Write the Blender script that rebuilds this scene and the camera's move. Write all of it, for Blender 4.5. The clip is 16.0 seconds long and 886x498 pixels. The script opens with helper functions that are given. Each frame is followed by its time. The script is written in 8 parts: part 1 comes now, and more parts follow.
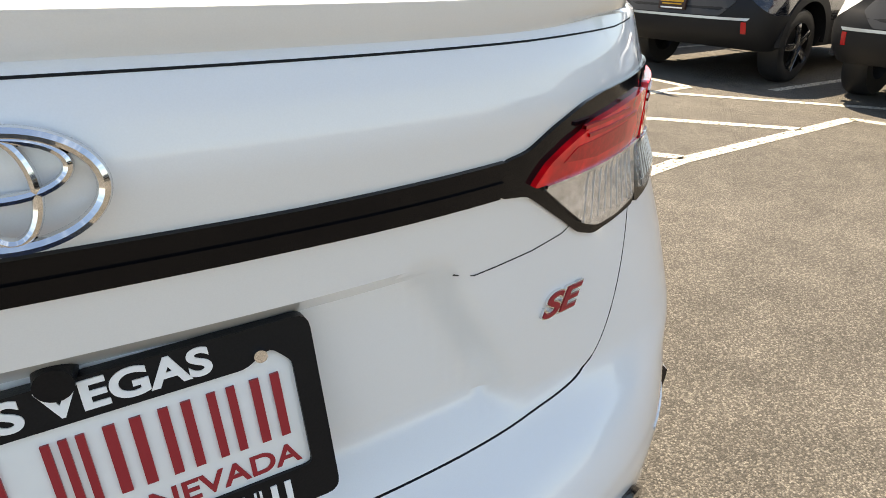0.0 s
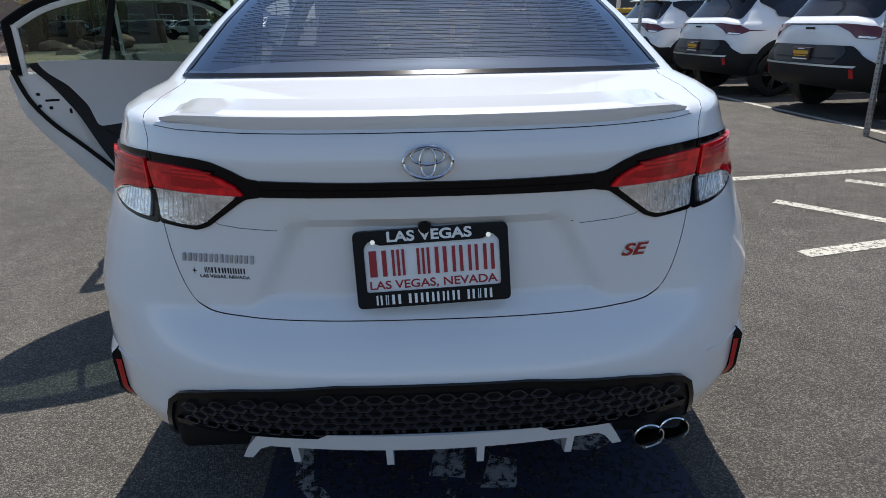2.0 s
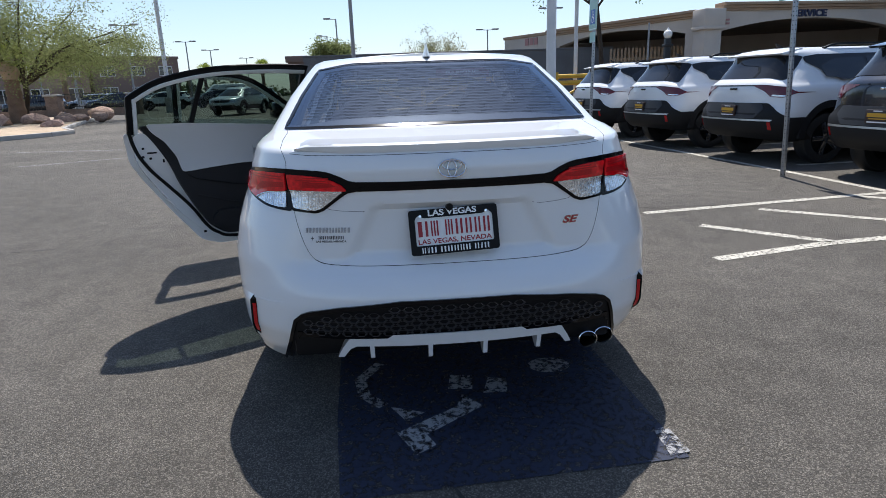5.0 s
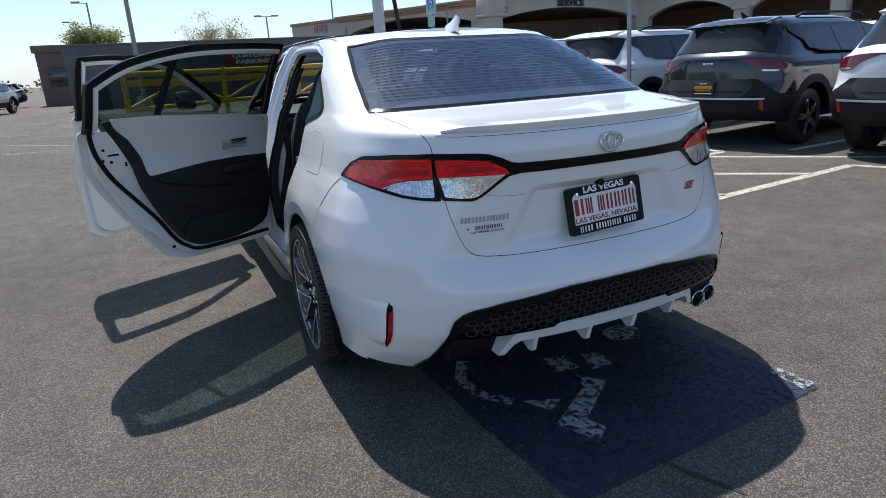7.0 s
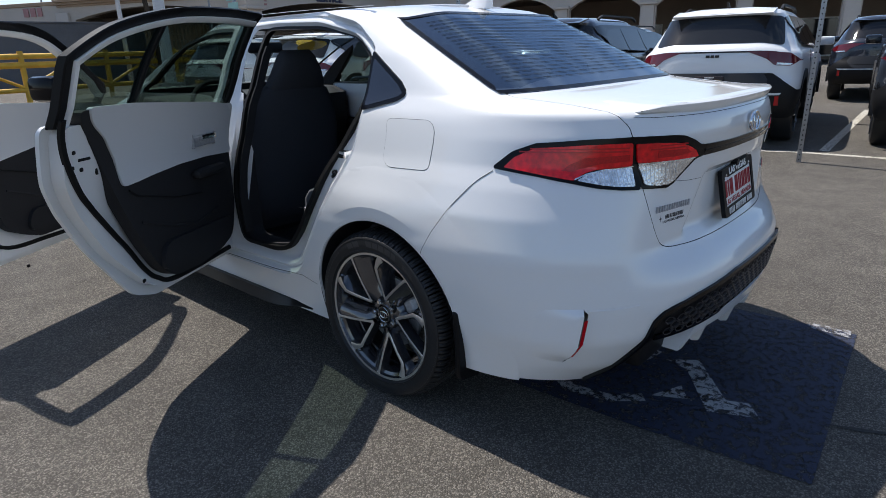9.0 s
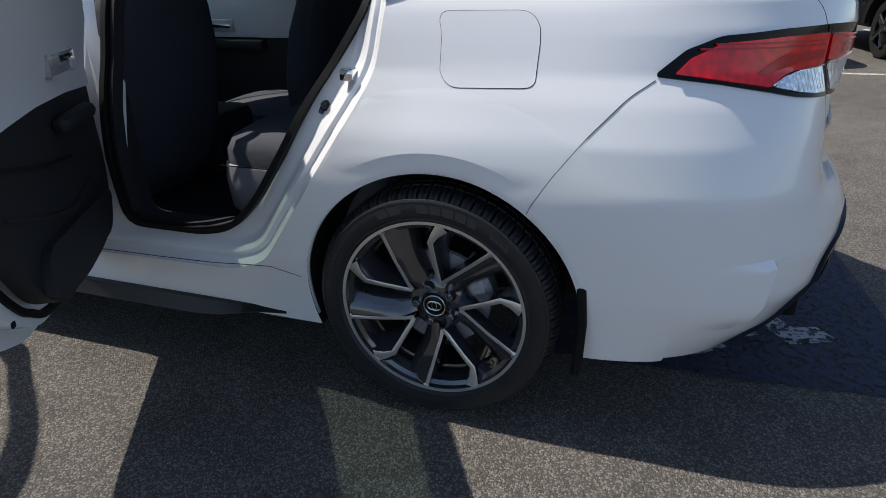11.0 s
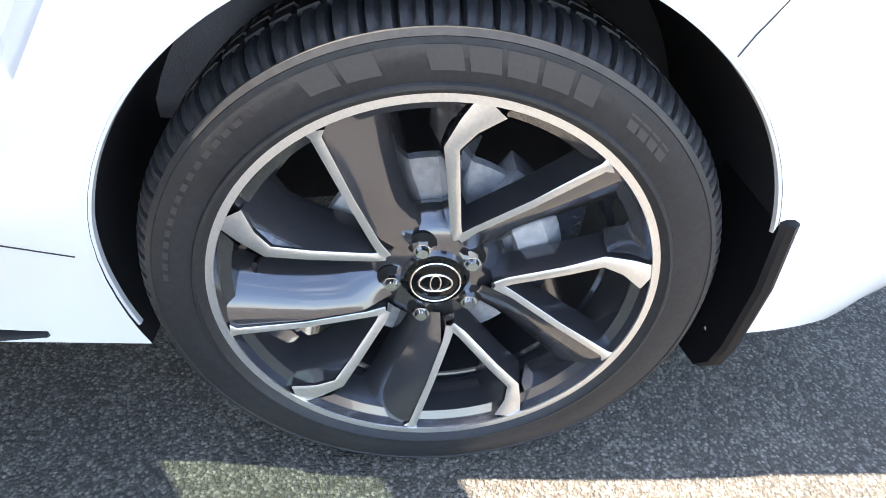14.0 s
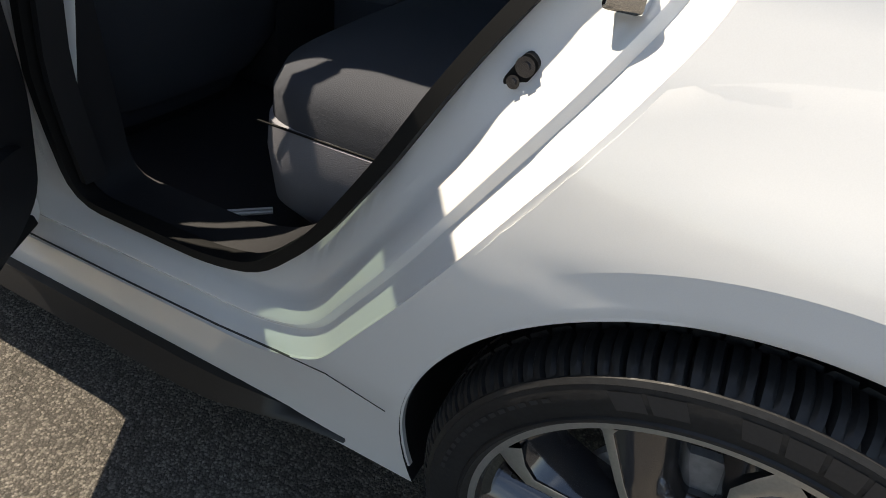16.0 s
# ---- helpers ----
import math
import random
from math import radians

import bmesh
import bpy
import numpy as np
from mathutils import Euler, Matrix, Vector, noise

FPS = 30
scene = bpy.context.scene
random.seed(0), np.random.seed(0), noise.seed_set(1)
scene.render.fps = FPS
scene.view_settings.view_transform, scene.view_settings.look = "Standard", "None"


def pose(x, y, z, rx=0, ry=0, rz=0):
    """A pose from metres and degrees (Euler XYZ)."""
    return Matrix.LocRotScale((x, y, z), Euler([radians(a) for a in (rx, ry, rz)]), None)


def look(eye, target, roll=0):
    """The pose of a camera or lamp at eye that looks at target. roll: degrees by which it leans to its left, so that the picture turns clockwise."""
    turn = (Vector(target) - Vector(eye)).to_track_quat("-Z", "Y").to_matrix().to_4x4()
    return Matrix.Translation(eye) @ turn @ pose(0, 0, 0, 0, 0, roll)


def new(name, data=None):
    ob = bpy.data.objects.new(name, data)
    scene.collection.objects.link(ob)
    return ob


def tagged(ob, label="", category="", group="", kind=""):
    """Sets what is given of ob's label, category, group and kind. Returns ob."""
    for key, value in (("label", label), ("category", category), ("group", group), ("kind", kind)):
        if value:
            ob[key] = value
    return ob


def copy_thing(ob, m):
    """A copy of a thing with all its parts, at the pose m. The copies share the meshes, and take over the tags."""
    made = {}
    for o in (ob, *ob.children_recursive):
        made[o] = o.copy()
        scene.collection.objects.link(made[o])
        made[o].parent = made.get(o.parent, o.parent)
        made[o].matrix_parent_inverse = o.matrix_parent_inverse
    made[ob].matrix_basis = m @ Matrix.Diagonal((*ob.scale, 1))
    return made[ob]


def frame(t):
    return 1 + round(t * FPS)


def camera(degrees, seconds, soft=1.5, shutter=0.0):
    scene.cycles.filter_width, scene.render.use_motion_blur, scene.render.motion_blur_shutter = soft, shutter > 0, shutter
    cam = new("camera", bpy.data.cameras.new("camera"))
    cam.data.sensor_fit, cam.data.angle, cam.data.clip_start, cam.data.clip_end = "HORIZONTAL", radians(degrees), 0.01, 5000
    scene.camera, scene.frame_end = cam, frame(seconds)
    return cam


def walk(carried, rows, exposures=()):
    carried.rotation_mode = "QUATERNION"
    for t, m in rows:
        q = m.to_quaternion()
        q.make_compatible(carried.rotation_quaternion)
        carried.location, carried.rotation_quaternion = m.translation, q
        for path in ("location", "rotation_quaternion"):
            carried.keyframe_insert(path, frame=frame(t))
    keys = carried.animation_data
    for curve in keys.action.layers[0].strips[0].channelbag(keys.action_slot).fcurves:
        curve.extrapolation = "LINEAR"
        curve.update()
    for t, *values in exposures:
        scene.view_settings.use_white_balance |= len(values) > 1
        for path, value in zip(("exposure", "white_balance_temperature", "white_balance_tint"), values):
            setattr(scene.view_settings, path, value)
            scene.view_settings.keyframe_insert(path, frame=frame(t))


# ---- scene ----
cam = camera(72.2, 16.0, 0.6)
PATH = [
    (0, (0.059, -0.301, 1.091), (0.911, 1.271, 0.240), 1.0),
    (0.5, (0.015, -0.390, 1.100), (0.574, 1.346, 0.281), 0.5),
    (1, (-0.056, -0.58, 1.144), (0.277, 1.214, 0.325), -0.2),
    (1.5, (-0.049, -0.791, 1.187), (0.124, 1.044, 0.411), -0.4),
    (2, (-0.01, -1.066, 1.231), (0.049, 0.804, 0.525), -1.0),
    (2.5, (-0.033, -1.343, 1.239), (0.07, 0.562, 0.639), -0.3),
    (3, (-0.062, -1.593, 1.258), (0.052, 0.325, 0.703), 0.1),
    (3.2, (-0.064, -1.683, 1.253), (0.053, 0.241, 0.718), 0.1),
    (5.3, (-0.29, -2.001, 1.254), (-0.104, -0.079, 0.733), -3.0),
    (5.5, (-0.464, -1.995, 1.251), (-0.191, -0.088, 0.715), -3.1),
    (6, (-0.742, -1.899, 1.255), (-0.353, -0.012, 0.718), -2.8),
    (6.5, (-1.023, -1.691, 1.277), (-0.459, 0.141, 0.707), -3.2),
    (7, (-1.351, -1.535, 1.256), (-0.562, 0.208, 0.673), -3.3),
    (7.5, (-1.609, -1.354, 1.239), (-0.656, 0.311, 0.67), -2.7),
    (8, (-1.802, -1.076, 1.249), (-0.71, 0.501, 0.681), -2.9),
    (8.5, (-2.065, -0.813, 1.246), (-0.778, 0.602, 0.664), -2.4),
    (9, (-2.202, -0.535, 1.235), (-0.794, 0.743, 0.612), -1.9),
    (9.5, (-2.224, -0.218, 1.22), (-0.737, 0.937, 0.546), -1.7),
    (10, (-2.299, 0.123, 1.201), (-0.662, 1.016, 0.477), -1.5),
    (10.2, (-2.287, 0.214, 1.185), (-0.631, 1.052, 0.44), -1.3),
    (12.3, (-1.634, 0.974, 0.973), (0.035, 0.965, -0.13), 1.0),
    (12.5, (-1.56, 1.007, 0.952), (0.072, 0.923, -0.201), 2.0),
    (13, (-1.433, 1.041, 0.853), (0.157, 0.908, -0.354), 3.9),
    (13.5, (-1.366, 1.062, 0.795), (0.196, 0.9, -0.443), 5.1),
    (14, (-1.353, 1.061, 0.781), (0.201, 0.883, -0.466), 5.6),
    (14.5, (-1.364, 1.051, 0.784), (0.197, 0.897, -0.457), 5.0),
    (15, (-1.435, 1.011, 0.887), (0.121, 0.924, -0.367), 6.2),
    (15.5, (-1.409, 1.021, 0.958), (0.114, 1.297, -0.308), 3.5),
    (15.8, (-1.305, 1.1, 0.982), (0.174, 1.591, -0.272), 3.8),
    (16, (-1.283, 1.137, 0.985), (0.189, 1.791, -0.2), 6.5),
]
LIGHT = [(0, 1.50, 8400, 10), (0.5, 0.92, 7000, 10), (1, 0.55, 6600, 10), (1.5, 0.0, 6750, 10), (2, 0.27, 6350, 10), (3, 0.36, 6280, 11), (6.5, 0.36, 6200, 11), (10.2, 0.30, 6450, 11), (12.5, 0.95, 6550, 11), (13, 1.85, 6450, 11), (13.5, 2.85, 7000, 13), (14.5, 3.2, 7200, 12), (15, 3.05, 7200, 11), (15.5, 2.1, 7100, 10), (16, 0.80, 7700, 10)]
walk(cam, [(t, look(eye, target, roll)) for t, eye, target, roll in PATH], LIGHT)

# ---- light ----
world = bpy.data.worlds.new("sky")
scene.world = world
world.use_nodes = True
wn, wl = world.node_tree.nodes, world.node_tree.links
SUN_DIR = Vector((0.035, 0.545, 1.0)).normalized()
sky = wn.new("ShaderNodeTexSky")
sky.sky_type = "NISHITA"
sky.sun_disc = False
sky.sun_elevation = math.asin(SUN_DIR.z)
sky.sun_rotation = math.atan2(SUN_DIR.x, SUN_DIR.y)
sky.air_density, sky.dust_density, sky.ozone_density = 1.0, 0.6, 2.5
wn["Background"].inputs["Strength"].default_value = 0.115
# Thin fair-weather cloud over the whole dome.
wtc, wmap, wcloud, wramp, wmix = wn.new("ShaderNodeTexCoord"), wn.new("ShaderNodeMapping"), wn.new("ShaderNodeTexNoise"), wn.new("ShaderNodeMapRange"), wn.new("ShaderNodeMix")
wmap.inputs["Scale"].default_value = (1.0, 1.0, 4.5)
wmap.inputs["Location"].default_value = (0.35, 0.1, 0.2)
wcloud.inputs["Scale"].default_value, wcloud.inputs["Detail"].default_value, wcloud.inputs["Roughness"].default_value = 2.6, 8, 0.55
wramp.inputs["From Min"].default_value, wramp.inputs["From Max"].default_value, wramp.inputs["To Max"].default_value = 0.53, 0.74, 0.65
wmix.data_type = "RGBA"
wmix.inputs[7].default_value = (4.9, 5.9, 7.4, 1)
wl.new(wtc.outputs["Generated"], wmap.inputs["Vector"])
wl.new(wmap.outputs["Vector"], wcloud.inputs["Vector"])
wl.new(wcloud.outputs["Fac"], wramp.inputs["Value"])
wsep, whaze, wmax = wn.new("ShaderNodeSeparateXYZ"), wn.new("ShaderNodeMapRange"), wn.new("ShaderNodeMath")
wmax.operation = "MAXIMUM"
whaze.interpolation_type = "SMOOTHSTEP"
whaze.inputs["From Min"].default_value, whaze.inputs["From Max"].default_value = 0.0, 0.22
whaze.inputs["To Min"].default_value, whaze.inputs["To Max"].default_value = 0.36, 0.0
wl.new(wtc.outputs["Generated"], wsep.inputs["Vector"])
wl.new(wsep.outputs["Z"], whaze.inputs["Value"])
wl.new(whaze.outputs["Result"], wmax.inputs[0])
wl.new(wramp.outputs["Result"], wmax.inputs[1])
wl.new(wmax.outputs["Value"], wmix.inputs[0])
wl.new(sky.outputs["Color"], wmix.inputs[6])
wl.new(wmix.outputs[2], wn["Background"].inputs["Color"])
sun = new("sun", bpy.data.lights.new("sun", "SUN"))
sun.data.energy, sun.data.angle, sun.data.color = 4.9, radians(0.53), (1.0, 0.95, 0.87)
sun.matrix_world = look(SUN_DIR * 50, (0, 0, 0))

# ---- materials ----


def mat(name, color, rough=0.5, metal=0.0, coat=0.0, grain=0.0, scale=60.0, bump=0.0, big=0.0, big_scale=3.0, spec=0.5):
    """A surface of one kind: its colour varied at a fine and a coarse scale, with fine relief."""
    m = bpy.data.materials.new(name)
    m.use_nodes = True
    n, l = m.node_tree.nodes, m.node_tree.links
    b = n["Principled BSDF"]
    b.inputs["Base Color"].default_value = (*color, 1)
    b.inputs["Roughness"].default_value = rough
    b.inputs["Metallic"].default_value = metal
    b.inputs["Coat Weight"].default_value = coat
    b.inputs["Coat Roughness"].default_value = 0.04
    b.inputs["Specular IOR Level"].default_value = spec
    tc = n.new("ShaderNodeTexCoord")
    if grain or big:
        fine, coarse = n.new("ShaderNodeTexNoise"), n.new("ShaderNodeTexNoise")
        fine.inputs["Scale"].default_value, fine.inputs["Detail"].default_value = scale, 6
        coarse.inputs["Scale"].default_value, coarse.inputs["Detail"].default_value = big_scale, 5
        l.new(tc.outputs["Object"], fine.inputs["Vector"])
        l.new(tc.outputs["Object"], coarse.inputs["Vector"])
        a, c = n.new("ShaderNodeMapRange"), n.new("ShaderNodeMapRange")
        a.inputs["From Min"].default_value, a.inputs["From Max"].default_value = 0.3, 0.7
        c.inputs["From Min"].default_value, c.inputs["From Max"].default_value = 0.3, 0.7
        a.inputs["To Min"].default_value, a.inputs["To Max"].default_value = 1 - grain, 1 + grain
        c.inputs["To Min"].default_value, c.inputs["To Max"].default_value = 1 - big, 1 + big
        l.new(fine.outputs["Fac"], a.inputs["Value"])
        l.new(coarse.outputs["Fac"], c.inputs["Value"])
        k = n.new("ShaderNodeMath")
        k.operation = "MULTIPLY"
        l.new(a.outputs["Result"], k.inputs[0])
        l.new(c.outputs["Result"], k.inputs[1])
        s = n.new("ShaderNodeVectorMath")
        s.operation = "SCALE"
        s.inputs[0].default_value = color
        l.new(k.outputs["Value"], s.inputs["Scale"])
        l.new(s.outputs["Vector"], b.inputs["Base Color"])
        if bump:
            bp = n.new("ShaderNodeBump")
            bp.inputs["Strength"].default_value, bp.inputs["Distance"].default_value = bump, 0.004
            l.new(fine.outputs["Fac"], bp.inputs["Height"])
            l.new(bp.outputs["Normal"], b.inputs["Normal"])
    return m


def glass(name, tint, gloss=0.06, ior=1.5, film=(1, 1, 1)):
    """Thin sheet glass: lets light through with a tint, and mirrors more at a slant."""
    m = bpy.data.materials.new(name)
    m.use_nodes = True
    n, l = m.node_tree.nodes, m.node_tree.links
    n.remove(n["Principled BSDF"])
    clear, shine, mix, slant = n.new("ShaderNodeBsdfTransparent"), n.new("ShaderNodeBsdfGlossy"), n.new("ShaderNodeMixShader"), n.new("ShaderNodeLayerWeight")
    power, gain = n.new("ShaderNodeMath"), n.new("ShaderNodeMapRange")
    clear.inputs["Color"].default_value = (*tint, 1)
    shine.inputs["Roughness"].default_value = gloss
    shine.inputs["Color"].default_value = (*film, 1)
    slant.inputs["Blend"].default_value = 0.5
    power.operation = "POWER"
    power.inputs[1].default_value = 5
    gain.inputs["To Min"].default_value = ((ior - 1) / (ior + 1)) ** 2
    l.new(slant.outputs["Facing"], power.inputs[0])
    l.new(power.outputs["Value"], gain.inputs["Value"])
    l.new(gain.outputs["Result"], mix.inputs["Fac"])
    l.new(clear.outputs["BSDF"], mix.inputs[1])
    l.new(shine.outputs["BSDF"], mix.inputs[2])
    l.new(mix.outputs["Shader"], n["Material Output"].inputs["Surface"])
    return m


M_WHITE = mat("pearl white paint", (0.79, 0.79, 0.785), 0.32, coat=1.0, grain=0.015, scale=900, big=0.01)
M_BLACK = mat("black plastic", (0.008, 0.008, 0.009), 0.4, grain=0.15, scale=500, bump=0.08, spec=0.15)
M_GLOSSBLACK = mat("gloss black trim", (0.004, 0.004, 0.005), 0.10, spec=0.18)
M_RUBBER = mat("tyre rubber", (0.02, 0.02, 0.021), 0.46, grain=0.2, scale=140, bump=0.12, big=0.15, big_scale=9, spec=0.32)
M_SEAL = mat("rubber seal", (0.009, 0.009, 0.009), 0.6, spec=0.2)
M_SKIRT = mat("satin black plastic", (0.012, 0.012, 0.013), 0.3, grain=0.1, scale=300, spec=0.35)
M_JOINT = mat("dark panel joint", (0.04, 0.04, 0.04), 0.8)
M_CHROME = mat("chrome", (0.8, 0.8, 0.8), 0.07, metal=1.0)
M_MACHINED = mat("machined alloy", (0.72, 0.71, 0.69), 0.36, metal=0.9, grain=0.06, scale=300)
M_DARKWHEEL = mat("dark grey wheel lacquer", (0.085, 0.085, 0.092), 0.13, metal=0.7, coat=1.0, grain=0.08, scale=14, bump=0.12, spec=0.5)
M_STEEL = mat("cast steel", (0.42, 0.42, 0.43), 0.45, metal=0.35, grain=0.2, scale=90)
M_INNER = mat("black cabin plastic", (0.019, 0.019, 0.021), 0.6, grain=0.15, scale=700, bump=0.15, spec=0.25)
M_FABRIC = mat("dark grey seat cloth", (0.062, 0.066, 0.078), 0.9, grain=0.35, scale=900, bump=0.4, big=0.1, spec=0.2)
M_GREYVINYL = mat("grey vinyl", (0.2, 0.2, 0.225), 0.55, grain=0.12, scale=500, bump=0.25)
M_CARPET = mat("black carpet", (0.028, 0.028, 0.031), 0.95, grain=0.4, scale=900, bump=0.5, spec=0.1)
M_DOORTRIM = mat("pale grey door trim", (0.60, 0.61, 0.62), 0.5, grain=0.04, scale=700, bump=0.1)
M_LAMPCLEAR = mat("clear lamp plastic over silver", (0.74, 0.74, 0.75), 0.12, metal=0.75, grain=0.30, scale=110, bump=0.55, big=0.25, big_scale=38, coat=1.0)
M_TINT = glass("dark tinted glass", (0.22, 0.24, 0.27), 0.02, 2.5, (0.72, 0.85, 1.0))
M_GLASS = glass("green tinted glass", (0.42, 0.49, 0.45), 0.02)
M_WINDSCREEN = glass("clear glass", (0.75, 0.82, 0.79), 0.02)


def obj_of(name, bm, material, parent=None, label="", smooth=40):
    """Links a bmesh as one mesh object, its flat edges kept sharp."""
    me = bpy.data.meshes.new(name)
    bmesh.ops.recalc_face_normals(bm, faces=bm.faces[:])
    bm.to_mesh(me)
    bm.free()
    for one in material if isinstance(material, (list, tuple)) else [material]:
        me.materials.append(one)
    if smooth:
        me.shade_smooth()
        me.set_sharp_from_angle(angle=radians(smooth))
    ob = new(name, me)
    if parent:
        ob.parent = parent
    return tagged(ob, label)


def part(name, bm, material, parent, label="", smooth=40):
    return obj_of(name, bm, material, parent, label, smooth)


def box_into(bm, x0, x1, y0, y1, z0, z1, bev=0.0, m=None):
    """A box, with its edges rounded by bev."""
    r = bmesh.ops.create_cube(bm, size=1)
    vs = r["verts"]
    for v in vs:
        v.co = Vector(((x0 + x1) / 2 + v.co.x * (x1 - x0), (y0 + y1) / 2 + v.co.y * (y1 - y0), (z0 + z1) / 2 + v.co.z * (z1 - z0)))
        if m:
            v.co = m @ v.co
    if bev:
        es = list({e for v in vs for e in v.link_edges})
        bmesh.ops.bevel(bm, geom=es, offset=bev, segments=2, profile=0.5, affect="EDGES")
    return bm


def cyl_into(bm, m, r0, r1, length, n=24, ends=True):
    """A cone or cylinder along local z, its middle at the origin of m."""
    bmesh.ops.create_cone(bm, cap_ends=ends, segments=n, radius1=r0, radius2=r1, depth=length, matrix=m)
    return bm


def prism(poly, axis, lo, hi):
    """A closed prism: poly lies in the two other axes, in their order."""
    bm = bmesh.new()

    def at(p, d):
        return {"x": (d, p[0], p[1]), "y": (p[0], d, p[1]), "z": (p[0], p[1], d)}[axis]

    a, b = [bm.verts.new(at(p, lo)) for p in poly], [bm.verts.new(at(p, hi)) for p in poly]
    bm.faces.new(a)
    bm.faces.new(b)
    for i in range(len(poly)):
        j = (i + 1) % len(poly)
        bm.faces.new((a[i], a[j], b[j], b[i]))
    bmesh.ops.recalc_face_normals(bm, faces=bm.faces[:])
    return bm


def rounded(poly, r, n=4):
    """A polygon with its corners rounded: r for all, or one each."""
    out = []
    for i, p in enumerate(poly):
        k = r[i] if isinstance(r, (list, tuple)) else r
        p, a, b = Vector(p), Vector(poly[i - 1]), Vector(poly[(i + 1) % len(poly)])
        da, db = (a - p), (b - p)
        k = min(k, da.length * 0.45, db.length * 0.45)
        if k <= 1e-5:
            out.append(tuple(p))
            continue
        s, e = p + da.normalized() * k, p + db.normalized() * k
        for j in range(n + 1):
            t = j / n
            out.append(tuple(s * (1 - t) ** 2 + p * 2 * t * (1 - t) + e * t * t))
    return out


def cut(ob, bms, operation="DIFFERENCE", slot=1):
    """Cuts closed bmeshes out of ob's mesh (or keeps what they share)."""
    for bm in bms:
        me = bpy.data.meshes.new("cutter")
        bm.to_mesh(me)
        bm.free()
        if len(ob.data.materials) > 1:
            for one in ob.data.materials:
                me.materials.append(one)
            me.polygons.foreach_set("material_index", [slot] * len(me.polygons))
        tool = new("cutter", me)
        mod = ob.modifiers.new("cut", "BOOLEAN")
        mod.operation, mod.object, mod.solver = operation, tool, "EXACT"
        bpy.context.view_layer.update()
        made = bpy.data.meshes.new_from_object(ob.evaluated_get(bpy.context.evaluated_depsgraph_get()))
        ob.modifiers.clear()
        ob.data = made
        bpy.data.objects.remove(tool)
    return ob


# ---- the sedan's outer surface ----
# Levels from the sills to the roof: rear middle (z, y), depth and squareness of the rear corner, half width, side z, front (y, z).
LEVELS = [
    (0.225, 0.17, 0.58, 3.0, 0.828, 0.225, 4.45, 0.20),
    (0.30, 0.085, 0.66, 3.0, 0.838, 0.30, 4.55, 0.28),
    (0.40, 0.022, 0.68, 2.85, 0.856, 0.40, 4.60, 0.37),
    (0.50, 0.0, 0.68, 2.65, 0.864, 0.50, 4.62, 0.46),
    (0.55, 0.003, 0.68, 2.65, 0.868, 0.55, 4.62, 0.50),
    (0.60, 0.03, 0.68, 2.65, 0.870, 0.60, 4.62, 0.54),
    (0.635, 0.075, 0.68, 2.7, 0.870, 0.635, 4.62, 0.56),
    (0.66, 0.092, 0.68, 2.7, 0.868, 0.66, 4.62, 0.58),
    (0.76, 0.088, 0.68, 2.65, 0.852, 0.76, 4.60, 0.64),
    (0.84, 0.086, 0.68, 2.65, 0.826, 0.84, 4.57, 0.68),
    (0.90, 0.076, 0.68, 2.6, 0.802, 0.90, 4.53, 0.72),
    (0.98, 0.062, 0.68, 2.6, 0.779, 0.98, 4.47, 0.76),
    (1.02, 0.070, 0.68, 2.6, 0.766, 1.02, 4.40, 0.79),
    (1.046, 0.090, 0.66, 2.7, 0.756, 1.043, 4.30, 0.82),
    (1.056, 0.125, 0.62, 2.8, 0.749, 1.055, 4.20, 0.85),
    (1.076, 0.27, 0.55, 3.1, 0.739, 1.072, 3.95, 0.93),
    (1.094, 0.49, 0.46, 3.7, 0.729, 1.088, 3.70, 1.00),
    (1.101, 0.540, 0.43, 4.0, 0.722, 1.100, 3.60, 1.02),
    (1.25, 0.835, 0.36, 4.0, 0.668, 1.230, 3.15, 1.22),
    (1.370, 1.09, 0.33, 4.0, 0.603, 1.342, 2.78, 1.375),
    (1.395, 1.18, 0.30, 4.0, 0.572, 1.382, 2.70, 1.402),
    (1.408, 1.26, 0.28, 4.0, 0.545, 1.398, 2.65, 1.412),
]
LEVEL_Z = [row[0] for row in LEVELS]


def level(z):
    """The level whose rear middle lies at height z."""
    return [float(np.interp(z, LEVEL_Z, [row[i] for row in LEVELS])) for i in range(8)]


def smooth01(t):
    t = min(1.0, max(0.0, t))
    return t * t * (3 - 2 * t)


def recess(x, z):
    """How far the number plate's hollow lies back in the boot lid."""
    half = 0.30 + 0.10 * (0.845 - z) / 0.18
    return 0.024 * smooth01((half - abs(x)) / 0.055) * smooth01((0.862 - z) / 0.02) * smooth01((z - 0.655) / 0.03)


QS = [0.885 * i / 56 for i in range(57)] + [1 - 0.115 * (1 - k / 22) ** 2.6 for k in range(1, 23)]


